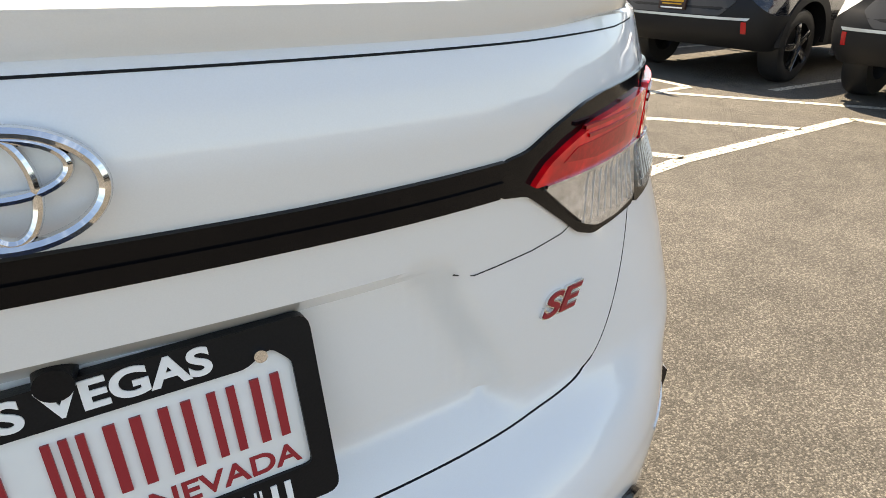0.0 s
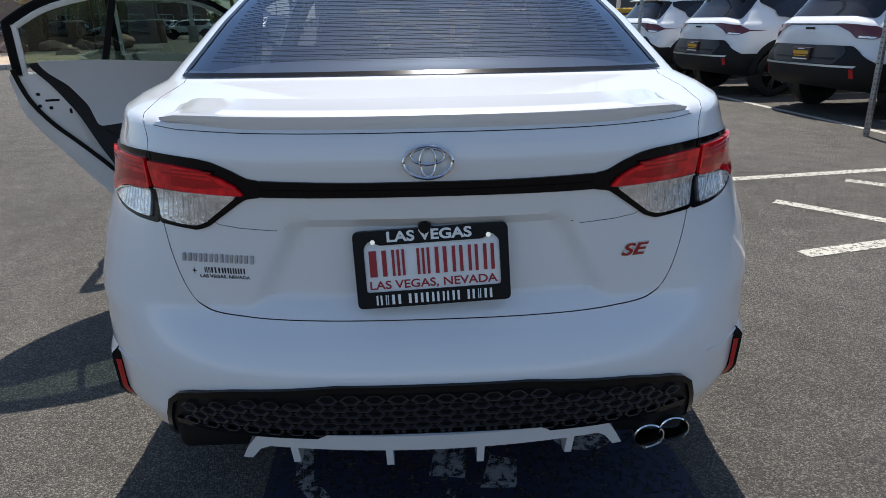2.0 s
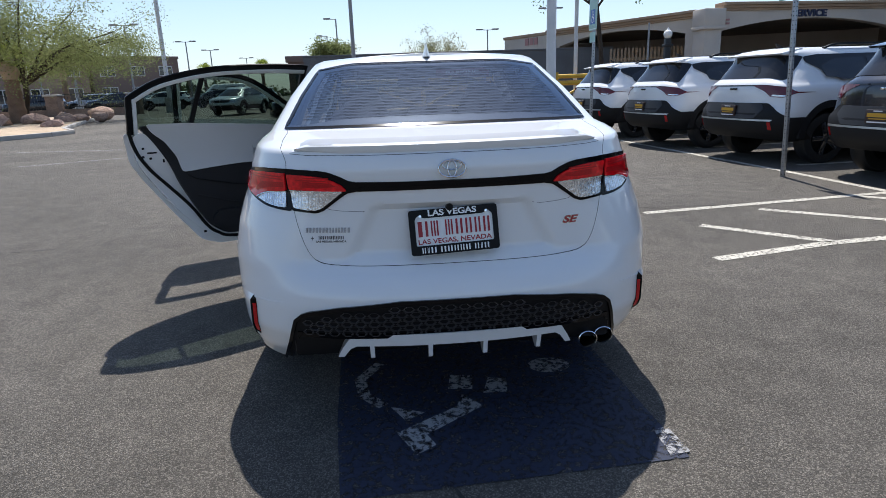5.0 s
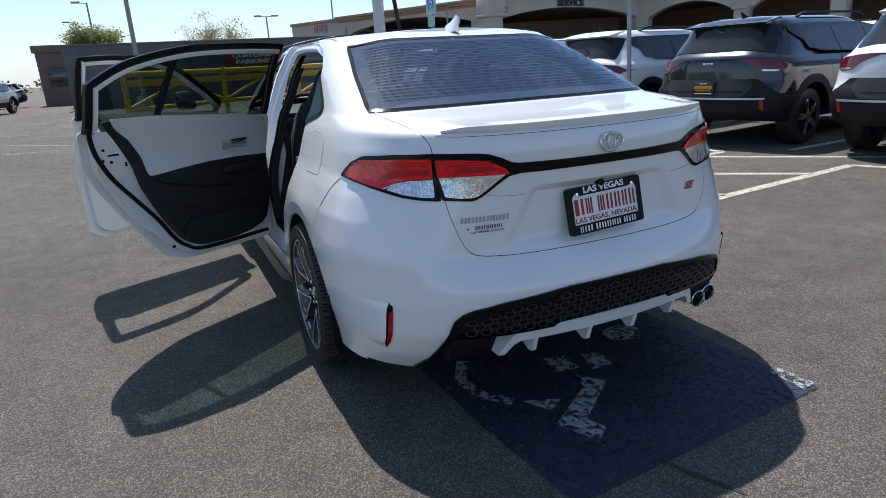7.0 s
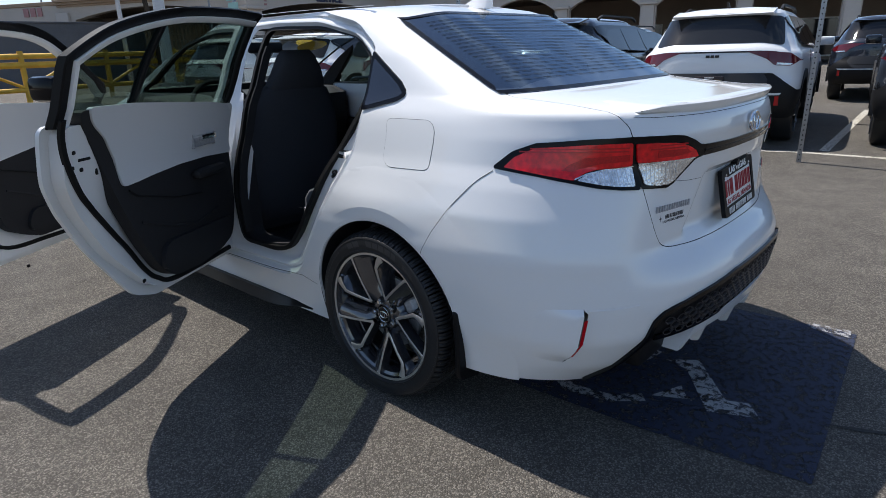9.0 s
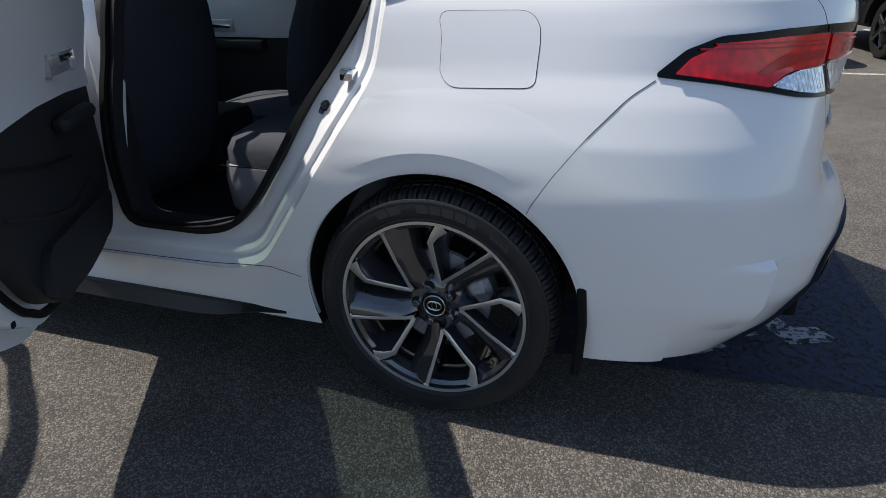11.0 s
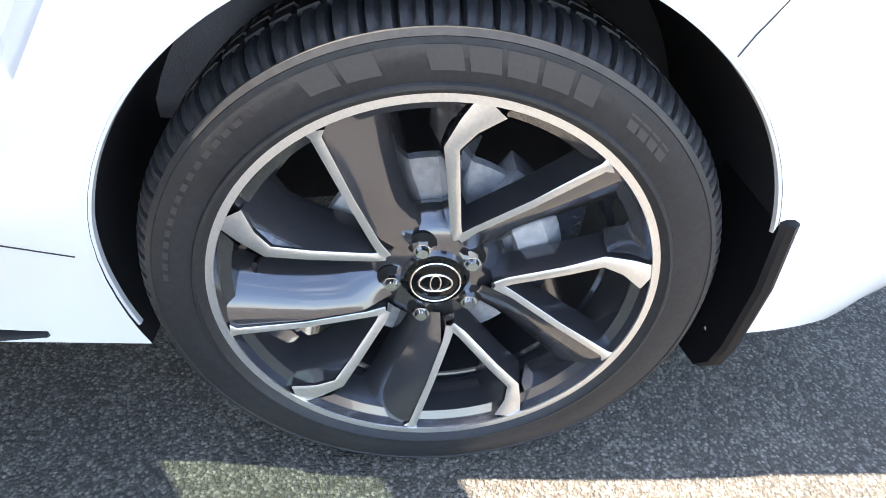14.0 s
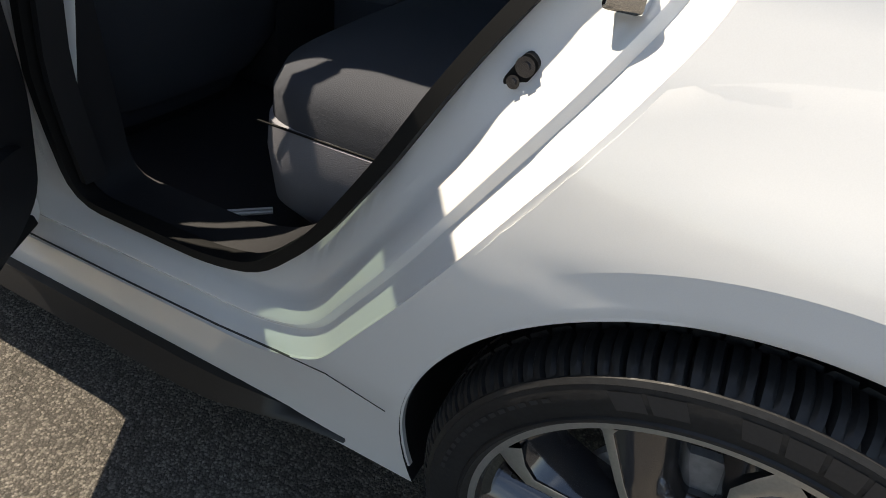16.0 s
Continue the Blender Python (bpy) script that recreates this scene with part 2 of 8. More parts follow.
def half_contour(z, sides=120):
    """One level, from the rear middle round one side to the front middle."""
    zr, yr, dr, n, w, zs, yf, zf = level(z)
    out = []

    def width(y):
        return w * (1 - 0.03 * smooth01((y - 3.4) / 1.0)) * (1 - (0.05 * (max(0, y - 2.1) / 1.2) ** 2 if zr > 1.12 else 0))

    def height(y, rear):
        side = zs + (zr - zs) * rear
        if zr < 0.36:
            # the lower edge falls from the bumper to the sill
            side += (0.36 - zr) / 0.135 * (0.012 * (1 - rear) * (1 - smooth01((y - 0.6) / 0.3)) - 0.026 * smooth01((y - 1.05) / 0.3))
        return side + (zf - zs) * smooth01((y - 2.7) / max(0.3, yf - 2.7))

    plain = float(np.interp(zr, (0.5, 0.9), (0.0, 0.076))) if 0.5 < zr < 0.9 else yr
    for q in QS:
        k = smooth01((q - 0.45) / 0.4)
        y = yr * (1 - k) + plain * k + dr * (1 - max(0.0, 1 - q**n) ** (1 / n))
        out.append(Vector((width(y) * q, y + recess(w * q, zr), height(y, 1 - smooth01((q - 0.55) / 0.45)))))
    df = 0.75 if zr < 1.1 else 0.45
    for i in range(1, sides):
        y = yr + dr + (yf - df - yr - dr) * i / sides
        out.append(Vector((width(y), y, height(y, 0))))
    for p in out:
        for hub in (3.72,):
            r = math.hypot(p.y - hub, p.z - 0.328)
            if r < 0.485 and p.x > 0.8 and p.z > 0.3:
                p.x += max(0.0, 0.873 - p.x) * smooth01((0.480 - r) / 0.085)
    for q in reversed(QS[::3]):
        y = yf - df * (1 - max(0.0, 1 - q**2.6) ** (1 / 2.6))
        out.append(Vector((width(y) * q, y, height(y, 0))))
    return out


def fine_levels():
    out = []
    for a, b in zip(LEVEL_Z, LEVEL_Z[1:]):
        k = max(1, round((b - a) / (0.012 if 0.6 < a < 1.04 else 0.02)))
        out += [a + (b - a) * i / k for i in range(k)]
    return out + [LEVEL_Z[-1]]


def crown(y):
    """How far the roof's middle rises over its edge."""
    return 0.034 * math.sin(math.pi * min(1, max(0, (y - 1.2) / 1.5))) ** 0.6


def sedan_shell():
    """The whole outer surface, closed underneath."""
    bm = bmesh.new()
    zs = fine_levels()
    rings = []
    for z in zs:
        half = half_contour(z)
        right = [bm.verts.new(p) for p in half]
        left = [right[0]] + [bm.verts.new((-p.x, p.y, p.z)) for p in half[1:-1]] + [right[-1]]
        rings.append((right, left))
    for (r0, l0), (r1, l1) in zip(rings, rings[1:]):
        for i in range(len(r0) - 1):
            bm.faces.new((r0[i], r0[i + 1], r1[i + 1], r1[i]))
            bm.faces.new([v for v in (l0[i + 1], l0[i], l1[i], l1[i + 1])])
    for which in (0, -1):
        right, left = rings[which]
        rows = []
        for a, b in zip(right, left):
            if a is b:
                rows.append([a])
                continue
            row = [a]
            for k in range(1, 12):
                t = k / 12
                p = a.co.lerp(b.co, t)
                if which == -1:
                    p.z += crown(p.y) * (1 - (2 * t - 1) ** 2)
                row.append(bm.verts.new(p))
            rows.append(row + [b])
        for p, q in zip(rows, rows[1:]):
            if len(p) == 1 and len(q) == 1:
                continue
            if len(p) == 1:
                for k in range(len(q) - 1):
                    bm.faces.new((p[0], q[k], q[k + 1]))
            elif len(q) == 1:
                for k in range(len(p) - 1):
                    bm.faces.new((p[k], q[0], p[k + 1]))
            else:
                for k in range(len(p) - 1):
                    bm.faces.new((p[k], q[k], q[k + 1], p[k + 1]))
    bmesh.ops.recalc_face_normals(bm, faces=bm.faces[:])
    return bm



def circle_prism(y, z, r, x0, x1, n=72):
    return prism([(y + r * math.cos(2 * math.pi * i / n), z + r * math.sin(2 * math.pi * i / n)) for i in range(n)], "x", x0, x1)


SIDE_Z = [row[5] for row in LEVELS]


def side_x(y, z):
    """Half width of the flank at a place beside the doors."""
    w = float(np.interp(z, SIDE_Z, [row[4] for row in LEVELS]))
    return w * (1 - (0.05 * (max(0, y - 2.1) / 1.2) ** 2 if z > 1.1 else 0))


CONTOURS = {}


def contour(z):
    z = round(z, 4)
    if z not in CONTOURS:
        pts = half_contour(z)
        run = [0.0]
        for p, q in zip(pts, pts[1:]):
            run.append(run[-1] + (q - p).length)
        CONTOURS[z] = (run, np.array(pts))
    return CONTOURS[z]


def spot(a, z):
    """The place on the skin at height z, a metres round from the rear middle (left: a < 0)."""
    run, pts = contour(z)
    p = [float(np.interp(abs(a), run, pts[:, i])) for i in range(3)]
    return Vector((p[0] if a >= 0 else -p[0], p[1], p[2]))


def out_of(a, z):
    """The skin's outward normal there."""
    t = spot(a + 0.004, z) - spot(a - 0.004, z)
    u = spot(a, z + 0.004) - spot(a, z - 0.004)
    return t.cross(u).normalized()


def round_to(x, y, z):
    """Metres round from the rear middle to the place nearest to (x, y)."""
    run, pts = contour(z)
    k = int(np.argmin((pts[:, 0] - abs(x)) ** 2 + (pts[:, 1] - y) ** 2))
    return math.copysign(run[k], x)


def flank_at(y, z):
    """Metres round from the rear middle to the place on the flank at y."""
    run, pts = contour(z)
    return float(np.interp(y, pts[57:-20, 1], run[57:-20]))


def sheet(poly, step, place, thick):
    """A polygon cut into a fine net and laid on a curved surface: place(u, v, h), h from -thick to 0."""
    bm = bmesh.new()
    bm.faces.new([bm.verts.new((u, v, 0)) for u, v in poly])
    for axis, n in ((0, Vector((1, 0, 0))), (1, Vector((0, 1, 0)))):
        lo, hi = min(p[axis] for p in poly), max(p[axis] for p in poly)
        k = max(1, int((hi - lo) / step))
        for i in range(1, k):
            bmesh.ops.bisect_plane(bm, geom=bm.verts[:] + bm.edges[:] + bm.faces[:], plane_co=n * (lo + (hi - lo) * i / k), plane_no=n)
    made = bmesh.ops.extrude_face_region(bm, geom=bm.faces[:])
    for v in made["geom"]:
        if isinstance(v, bmesh.types.BMVert):
            v.co.z = -thick
    for v in bm.verts:
        v.co = place(*v.co)
    return bm


def skin_patch(poly, off, thick, step=0.03):
    """A piece that follows the car's skin; poly in metres round and height, off its rise over the skin."""
    return sheet(poly, step, lambda u, v, h: spot(u, v) + out_of(u, v) * (off + h), thick)


def skin_line(points, wide, off=0.0008, deep=0.004):
    """A thin line along the skin."""
    bm = bmesh.new()
    pts = []
    for (a0, z0), (a1, z1) in zip(points, points[1:]):
        k = max(1, int(math.hypot(a1 - a0, z1 - z0) / 0.025))
        pts += [(a0 + (a1 - a0) * i / k, z0 + (z1 - z0) * i / k) for i in range(k)]
    pts.append(points[-1])
    rows = []
    for i, (a, z) in enumerate(pts):
        p, q = pts[max(0, i - 1)], pts[min(len(pts) - 1, i + 1)]
        d = Vector((q[0] - p[0], q[1] - p[1])).normalized() * wide / 2
        row = []
        for sx, h in ((-1, off - deep), (-1, off), (1, off), (1, off - deep)):
            u, v = a - d.y * sx, z + d.x * sx
            row.append(bm.verts.new(spot(u, v) + out_of(u, v) * h))
        rows.append(row)
    for p, q in zip(rows, rows[1:]):
        for k in range(4):
            bm.faces.new((p[k], p[(k + 1) % 4], q[(k + 1) % 4], q[k]))
    return bm


def mirrored(poly):
    return [(-a, b) for a, b in reversed(poly)]


# ---- the sedan: body ----
HUB_Y, HUB_Z, FRONT_Y = 1.007, 0.319, 3.72
ARCH_DY, ARCH_Z, ARCH_R = -0.007, 0.316, 0.366
DOOR_R = [(2.15, 0.335), (1.60, 0.345), (1.49, 0.385), (1.352, 0.575), (1.205, 0.795), (1.150, 0.89), (1.130, 1.06), (1.15, 1.25), (1.31, 1.345), (1.58, 1.40), (1.89, 1.412), (2.15, 1.405)]
DOOR_F = [(3.18, 0.36), (2.25, 0.315), (2.185, 0.36), (2.185, 1.08), (2.19, 1.405), (2.45, 1.408), (2.75, 1.36), (3.15, 1.09), (3.22, 0.95)]
HOLE_R = [(1.985, 0.43), (1.72, 0.43), (1.62, 0.455), (1.52, 0.55), (1.435, 0.67), (1.36, 0.80), (1.282, 0.912), (1.200, 1.045), (1.207, 1.212), (1.331, 1.293), (1.593, 1.337), (1.955, 1.346), (1.985, 1.32)]
HOLE_F = [(3.08, 0.435), (2.30, 0.435), (2.24, 0.50), (2.24, 1.30), (2.30, 1.345), (2.50, 1.345), (2.75, 1.295), (3.08, 1.08), (3.14, 0.95)]

sedan = tagged(new("sedan"), "pearl white four-door sedan with two doors standing open", "car")
body = part("body", sedan_shell(), [M_WHITE, M_INNER], sedan)


def bowed(path, keep, n=6):
    """A path made smooth between its corners: keep lists the places that stay sharp."""
    out = []
    for i in range(len(path) - 1):
        b, c = Vector(path[i]), Vector(path[i + 1])
        a = Vector(path[i - 1]) if i and i not in keep else b
        d = Vector(path[i + 2]) if i + 2 < len(path) and i + 1 not in keep else c
        for k in range(n):
            t = k / n
            out.append(tuple(0.5 * (2 * b + (c - a) * t + (2 * a - 5 * b + 4 * c - d) * t * t + (3 * b - 3 * c + d - a) * t ** 3)))
    return out + [tuple(path[-1])]


def lid_prism(grow):
    half = [(0.0, 0.641), (0.30, 0.642), (0.40, 0.645), (0.455, 0.650), (0.487, 0.660), (0.509, 0.680), (0.530, 0.722), (0.549, 0.785), (0.562, 0.85), (0.570, 0.91), (0.579, 0.985), (0.584, 1.022), (0.625, 1.10), (0.65, 1.2)]
    half = bowed(half, (), 4)
    half = [(x + (grow if x else 0), z - (grow if x < 0.5 else 0)) for x, z in half]
    top = [(half[-1][0] * (1 - i / 10), 1.2) for i in range(1, 20)]
    poly = half + top + [(-x, z) for x, z in reversed(half[1:])]
    bm = bmesh.new()
    a = [bm.verts.new((x, -0.4, z)) for x, z in poly]
    b = [bm.verts.new((x, 0.528 + grow + 0.090 * (x / 0.637) ** 4, z)) for x, z in poly]
    bm.faces.new(a)
    bm.faces.new(b)
    for i in range(len(poly)):
        j = (i + 1) % len(poly)
        bm.faces.new((a[i], a[j], b[j], b[i]))
    bmesh.ops.triangulate(bm, faces=bm.faces[:])
    bmesh.ops.recalc_face_normals(bm, faces=bm.faces[:])
    return bm


def cabin():
    """The hollow inside."""
    bm = bmesh.new()
    rings = []
    for z, w, y0, y1 in ((0.30, 0.70, 1.42, 3.30), (0.71, 0.70, 1.42, 3.30), (0.76, 0.70, 1.02, 3.36), (0.95, 0.70, 0.85, 3.42), (1.08, 0.672, 0.72, 3.35), (1.125, 0.655, 0.66, 3.25), (1.25, 0.605, 0.93, 3.02), (1.35, 0.545, 1.16, 2.82), (1.372, 0.50, 1.24, 2.72)):
        poly = rounded([(w, y0), (w, y1), (-w, y1), (-w, y0)], 0.12, 3)
        rings.append([bm.verts.new((x, y, z)) for x, y in poly])
    for p, q in zip(rings, rings[1:]):
        for i in range(len(p)):
            j = (i + 1) % len(p)
            bm.faces.new((p[i], p[j], q[j], q[i]))
    bm.faces.new(rings[0])
    bm.faces.new(rings[-1])
    bmesh.ops.triangulate(bm, faces=bm.faces[:])
    bmesh.ops.recalc_face_normals(bm, faces=bm.faces[:])
    return bm


def inset(poly, d):
    """The polygon with each side moved inward by d."""
    area = sum(a[0] * b[1] - b[0] * a[1] for a, b in zip(poly, poly[1:] + poly[:1]))
    lines = []
    for a, b in zip(poly, poly[1:] + poly[:1]):
        t = (Vector(b) - Vector(a)).normalized()
        n = Vector((-t.y, t.x)) * (1 if area > 0 else -1)
        lines.append((Vector(a) + n * d, t))
    out = []
    for (p, t), (q, u) in zip(lines[-1:] + lines[:-1], lines):
        den = t.x * u.y - t.y * u.x
        k = ((q - p).x * u.y - (q - p).y * u.x) / den if abs(den) > 1e-6 else 0
        out.append(tuple(p + t * k))
    return out


# Pressed steps of the door jamb: distance in from the door's edge and depth there.
JAMB = [(0.0, 0.005), (0.003, 0.009), (0.016, 0.022), (0.020, 0.029), (0.026, 0.033), (0.032, 0.030), (0.037, 0.0285), (0.042, 0.031), (0.058, 0.052), (0.066, 0.060), (0.074, 0.0645), (0.085, 0.066)]


def door_pit(poly, far):
    """What is cut from the flank where a door shuts: the door's outline, stepped down to the jamb."""
    bm = bmesh.new()
    rings = []
    for d, deep in [(0.0, None)] + [q for q in JAMB if q[0] <= far]:
        ring = rounded(inset(poly, d) if d else poly, 0.045, 5)
        pts = []
        for a, b in zip(ring[::1], ring[1:] + ring[:1]):
            n = 7 if len(pts) % 12 == 5 else 1
            pts += [Vector(a).lerp(Vector(b), k / n) for k in range(n)]
        rings.append([bm.verts.new((-1.3 if deep is None else -(side_x(p.x, p.y) - deep), p.x, p.y)) for p in pts])
    for p, q in zip(rings, rings[1:]):
        for i in range(len(p)):
            j = (i + 1) % len(p)
            bm.faces.new((p[i], p[j], q[j], q[i]))
    bm.faces.new(rings[0])
    bm.faces.new(rings[-1])
    bmesh.ops.triangulate(bm, faces=bm.faces[:])
    bmesh.ops.recalc_face_normals(bm, faces=bm.faces[:])
    return bm


lid = part("boot_lid", sedan_shell(), [M_WHITE, M_INNER], sedan)
cut(lid, [lid_prism(-0.0010)], "INTERSECT")
cut(body, [lid_prism(0.0010), cabin()])
cut(body, [prism([(-0.644, 0.1), (-0.644, 0.24), (-0.585, 0.412), (0.585, 0.412), (0.644, 0.24), (0.644, 0.1)], "y", -0.3, 0.42)])
cut(body, [prism([(-0.626, 1.114), (0.626, 1.114), (0.527, 1.354), (-0.527, 1.354)], "y", 0.45, 1.5)])
cut(body, [prism([(-0.62, 1.06), (0.62, 1.06), (0.50, 1.355), (-0.50, 1.355)], "y", 2.6, 3.9)])
WIN_RR = rounded([(2.05, 1.055), (1.20, 1.10), (1.24, 1.23), (1.40, 1.31), (1.62, 1.345), (2.05, 1.345)], 0.02)
WIN_RF = rounded([(3.10, 1.04), (2.20, 1.055), (2.20, 1.345), (2.45, 1.345), (2.72, 1.30)], 0.02)
cut(body, [prism(WIN_RR, "x", 0.4, 1.2), prism(WIN_RF, "x", 0.4, 1.2)])
cut(body, [door_pit(DOOR_R, 0.1), door_pit(DOOR_F, 0.1)], slot=0)
cut(body, [prism(rounded(HOLE_R, 0.05), "x", -1.2, -0.4), prism(rounded(HOLE_F, 0.05), "x", -1.2, -0.4)])
for y in (HUB_Y, FRONT_Y):
    for x0, x1 in ((-1.2, -0.52), (0.52, 1.2)):
        cut(body, [circle_prism(y + ARCH_DY, ARCH_Z, ARCH_R, x0, x1)])
for ob in (body, lid):
    ob.data.shade_smooth()
    ob.data.set_sharp_from_angle(angle=radians(38))

# Flat band round each rear arch: upright below a crisp edge where the flank leans in.


CREASE, BAND_OUT = 0.412, 0.565
BAND_Y = HUB_Y + ARCH_DY


def band_x(r, y, z):
    """Half width of the band at r from the hub: flat to the crease, then leaning back to the flank."""
    run, pts = contour(z)
    skin = float(np.interp(y, pts[:-20, 1], pts[:-20, 0]))
    flat = max(skin + 0.0004, 0.8675 * smooth01((y - 0.38) / 0.18) * smooth01((z - 0.40) / 0.14))
    u = min(1.0, max(0.0, (r - CREASE) / (BAND_OUT - CREASE)))
    w = 1 - (1 - u) ** 3.2
    return skin * w + flat * (1 - w)


def arch_band(side):
    bm = bmesh.new()
    rows = []
    outs = [(ARCH_R - 0.0035, 0.010), (ARCH_R - 0.003, 0.003), (ARCH_R + 0.003, 0.0), (0.38, 0.0), (0.396, 0.0), (CREASE - 0.002, 0.0), (CREASE, 0.0), (CREASE, 0.0)] + [(CREASE + (BAND_OUT - CREASE) * u, 0.0) for u in (0.03, 0.08, 0.16, 0.28, 0.42, 0.58, 0.74, 0.88)] + [(BAND_OUT, 0.0015)]
    for i in range(121):
        t = math.pi * (-0.075 + 1.15 * i / 120)
        # the band stops short of the door's edge
        far = BAND_OUT
        while far > 0.372 and BAND_Y + far * math.cos(t) > float(np.interp(ARCH_Z + far * math.sin(t), (0.345, 0.385, 0.575, 0.795, 0.89), (1.60, 1.49, 1.352, 1.205, 1.150))) - 0.006:
            far -= 0.002
        row = []
        for r, sunk in outs:
            r = min(r, far)
            y, z = BAND_Y + r * math.cos(t), max(0.228, ARCH_Z + r * math.sin(t))
            row.append(bm.verts.new((side * (band_x(r, y, z) - sunk), y, z)))
        rows.append(row)
    for p, q in zip(rows, rows[1:]):
        for k in range(len(p) - 1):
            if k != 6:
                bm.faces.new((p[k], p[k + 1], q[k + 1], q[k]))
    return bm


# The two strips part along the crease, which keeps it crisp.
for side in (-1, 1):
    part("arch_band", arch_band(side), M_WHITE, sedan, smooth=30)

# ---- the sedan: glass ----


def glass_between(z0, z1, front, name, material, seal):
    """The pane across the rear or front, from the body's own levels, and the dark band round it."""
    cols = [q for q in QS if q <= 0.8851]
    zs = [z0 + (z1 - z0) * i / 14 for i in range(15)]
    for what, lo, hi in (("pane", 0, 1), ("band", 1, 2)):
        bm = bmesh.new()
        rows = []
        for j, z in enumerate(zs):
            zr, yr, dr, n, w, zside, yf, zf = level(z)
            row = []
            for sgn in (-1, 1):
                for q in cols[::-1] if sgn < 0 else cols[1:]:
                    if front:
                        y = yf - 0.45 * (1 - (1 - q**2.6) ** (1 / 2.6))
                        ww = w * (1 - 0.05 * (max(0, y - 2.1) / 1.2) ** 2)
                        row.append(Vector((sgn * ww * q, y + 0.003, zside + (zf - zside) * smooth01((y - 2.7) / max(0.3, yf - 2.7)) + 0.002)))
                    else:
                        y = yr + dr * (1 - (1 - q**n) ** (1 / n))
                        ww = w * (1 - 0.05 * (max(0, y - 2.1) / 1.2) ** 2)
                        row.append(Vector((sgn * ww * q, y - 0.002, zside + (zr - zside) * (1 - smooth01((q - 0.55) / 0.45)) + 0.0025)))
            rows.append(row)
        n = len(rows[0])

        grid = [[bm.verts.new(p) for p in row] for row in rows]
        if what == "pane":
            for j in range(14):
                for i in range(n - 1):
                    bm.faces.new((grid[j][i], grid[j][i + 1], grid[j + 1][i + 1], grid[j + 1][i]))
            part(name, bm, material, sedan, "dark tinted rear window with heating wires" if not front else "clear windscreen")
        else:
            bm.free()
            edge = [(rows[0][i], rows[2][i]) for i in range(n)] + [(rows[j][-1], rows[j][-4]) for j in range(1, 14)] + [(rows[14][i], rows[12][i]) for i in range(n - 1, -1, -1)] + [(rows[j][0], rows[j][3]) for j in range(13, 0, -1)]
            bm = bmesh.new()
            out = [bm.verts.new(p + Vector((0, -0.002 if not front else 0.002, 0.001)) + (p - q).normalized() * 0.006) for p, q in edge]
            mid = [bm.verts.new(p + Vector((0, -0.002 if not front else 0.002, 0.002)) + (q - p).normalized() * 0.012) for p, q in edge]
            for i in range(len(edge)):
                k = (i + 1) % len(edge)
                bm.faces.new((out[i], out[k], mid[k], mid[i]))
            part("window_seal", bm, seal, sedan, "black glazing band", smooth=60)
    return rows


glass_between(1.102, 1.368, False, "rear_window", M_TINT, M_GLOSSBLACK)
glass_between(1.102, 1.368, True, "windscreen", M_WINDSCREEN, M_GLOSSBLACK)
# Heating wires: thin bright threads inside the rear window.
for j in range(1, 20):
    z = 1.124 + 0.228 * j / 20
    zr, yr, dr, n, w, zside, yf, zf = level(z)
    bm = bmesh.new()
    last = None
    for i in range(-22, 23):
        q = 0.80 * i / 22
        y = yr + dr * (1 - (1 - abs(q) ** n) ** (1 / n)) - 0.005
        zz = zside + (zr - zside) * (1 - smooth01((abs(q) - 0.55) / 0.45))
        now = [bm.verts.new((w * q, y, zz + 0.0026)), bm.verts.new((w * q, y, zz + 0.0044))]
        if last:
            bm.faces.new((last[0], now[0], now[1], last[1]))
        last = now
    part("heating_wire", bm, mat_wire if j > 1 else (mat_wire := mat("heating wire", (0.075, 0.082, 0.10), 0.5)), sedan)
for name, poly in (("side_window", WIN_RR), ("side_window", WIN_RF)):
    part(name, sheet(poly, 0.1, lambda u, v, h: Vector((side_x(u, v) - 0.012 + h, u, v)), 0.004), M_GLASS, sedan)

# Quarter windows behind the rear doors.
M_QUARTER = mat("dark quarter glass", (0.014, 0.018, 0.030), 0.04, coat=0.3, spec=0.45)
QUARTER = [(1.145, 1.041), (1.10, 1.049), (0.980, 1.076), (0.953, 1.092), (0.953, 1.110), (0.985, 1.139), (1.10, 1.206), (1.16, 1.242)]


def quarter_x(y, z):
    run, pts = contour(float(np.interp(z, SIDE_Z, LEVEL_Z)))
    return float(np.interp(y, pts[:-20, 1], pts[:-20, 0]))


for side in (-1, 1):
    part("quarter_window", sheet(rounded(QUARTER, 0.012), 0.03, lambda u, v, h, s=side: Vector((s * (quarter_x(u, v) + 0.005 + h), u, v)), 0.02), M_GLOSSBLACK, sedan, "black quarter window")
    part("quarter_pane", sheet(rounded(inset(QUARTER, 0.014), 0.010), 0.03, lambda u, v, h, s=side: Vector((s * (quarter_x(u, v) + 0.0065 + h), u, v)), 0.02), M_QUARTER, sedan, "dark blue-grey quarter glass")

# ---- the sedan: rear details ----
A_SEAM = round_to(0.588, 0.18, 0.90)
A_TIP = round_to(0.780, 0.545, 0.90)


def outer(f, z):
    """A point of the outer lamp: f from the seam (0) to the tip (1)."""
    return (A_SEAM - 0.012 * (0.97 - z) / 0.13 + 0.003 + (A_TIP - A_SEAM - 0.003) * f, z)


def xz_to_az(poly):
    """Places seen from behind, as metres round and height."""
    out = []
    for x, z in poly:
        run, pts = contour(z)
        k = len(QS)
        out.append((math.copysign(float(np.interp(abs(x), pts[:k, 0], run[:k])), x), z))
    return out


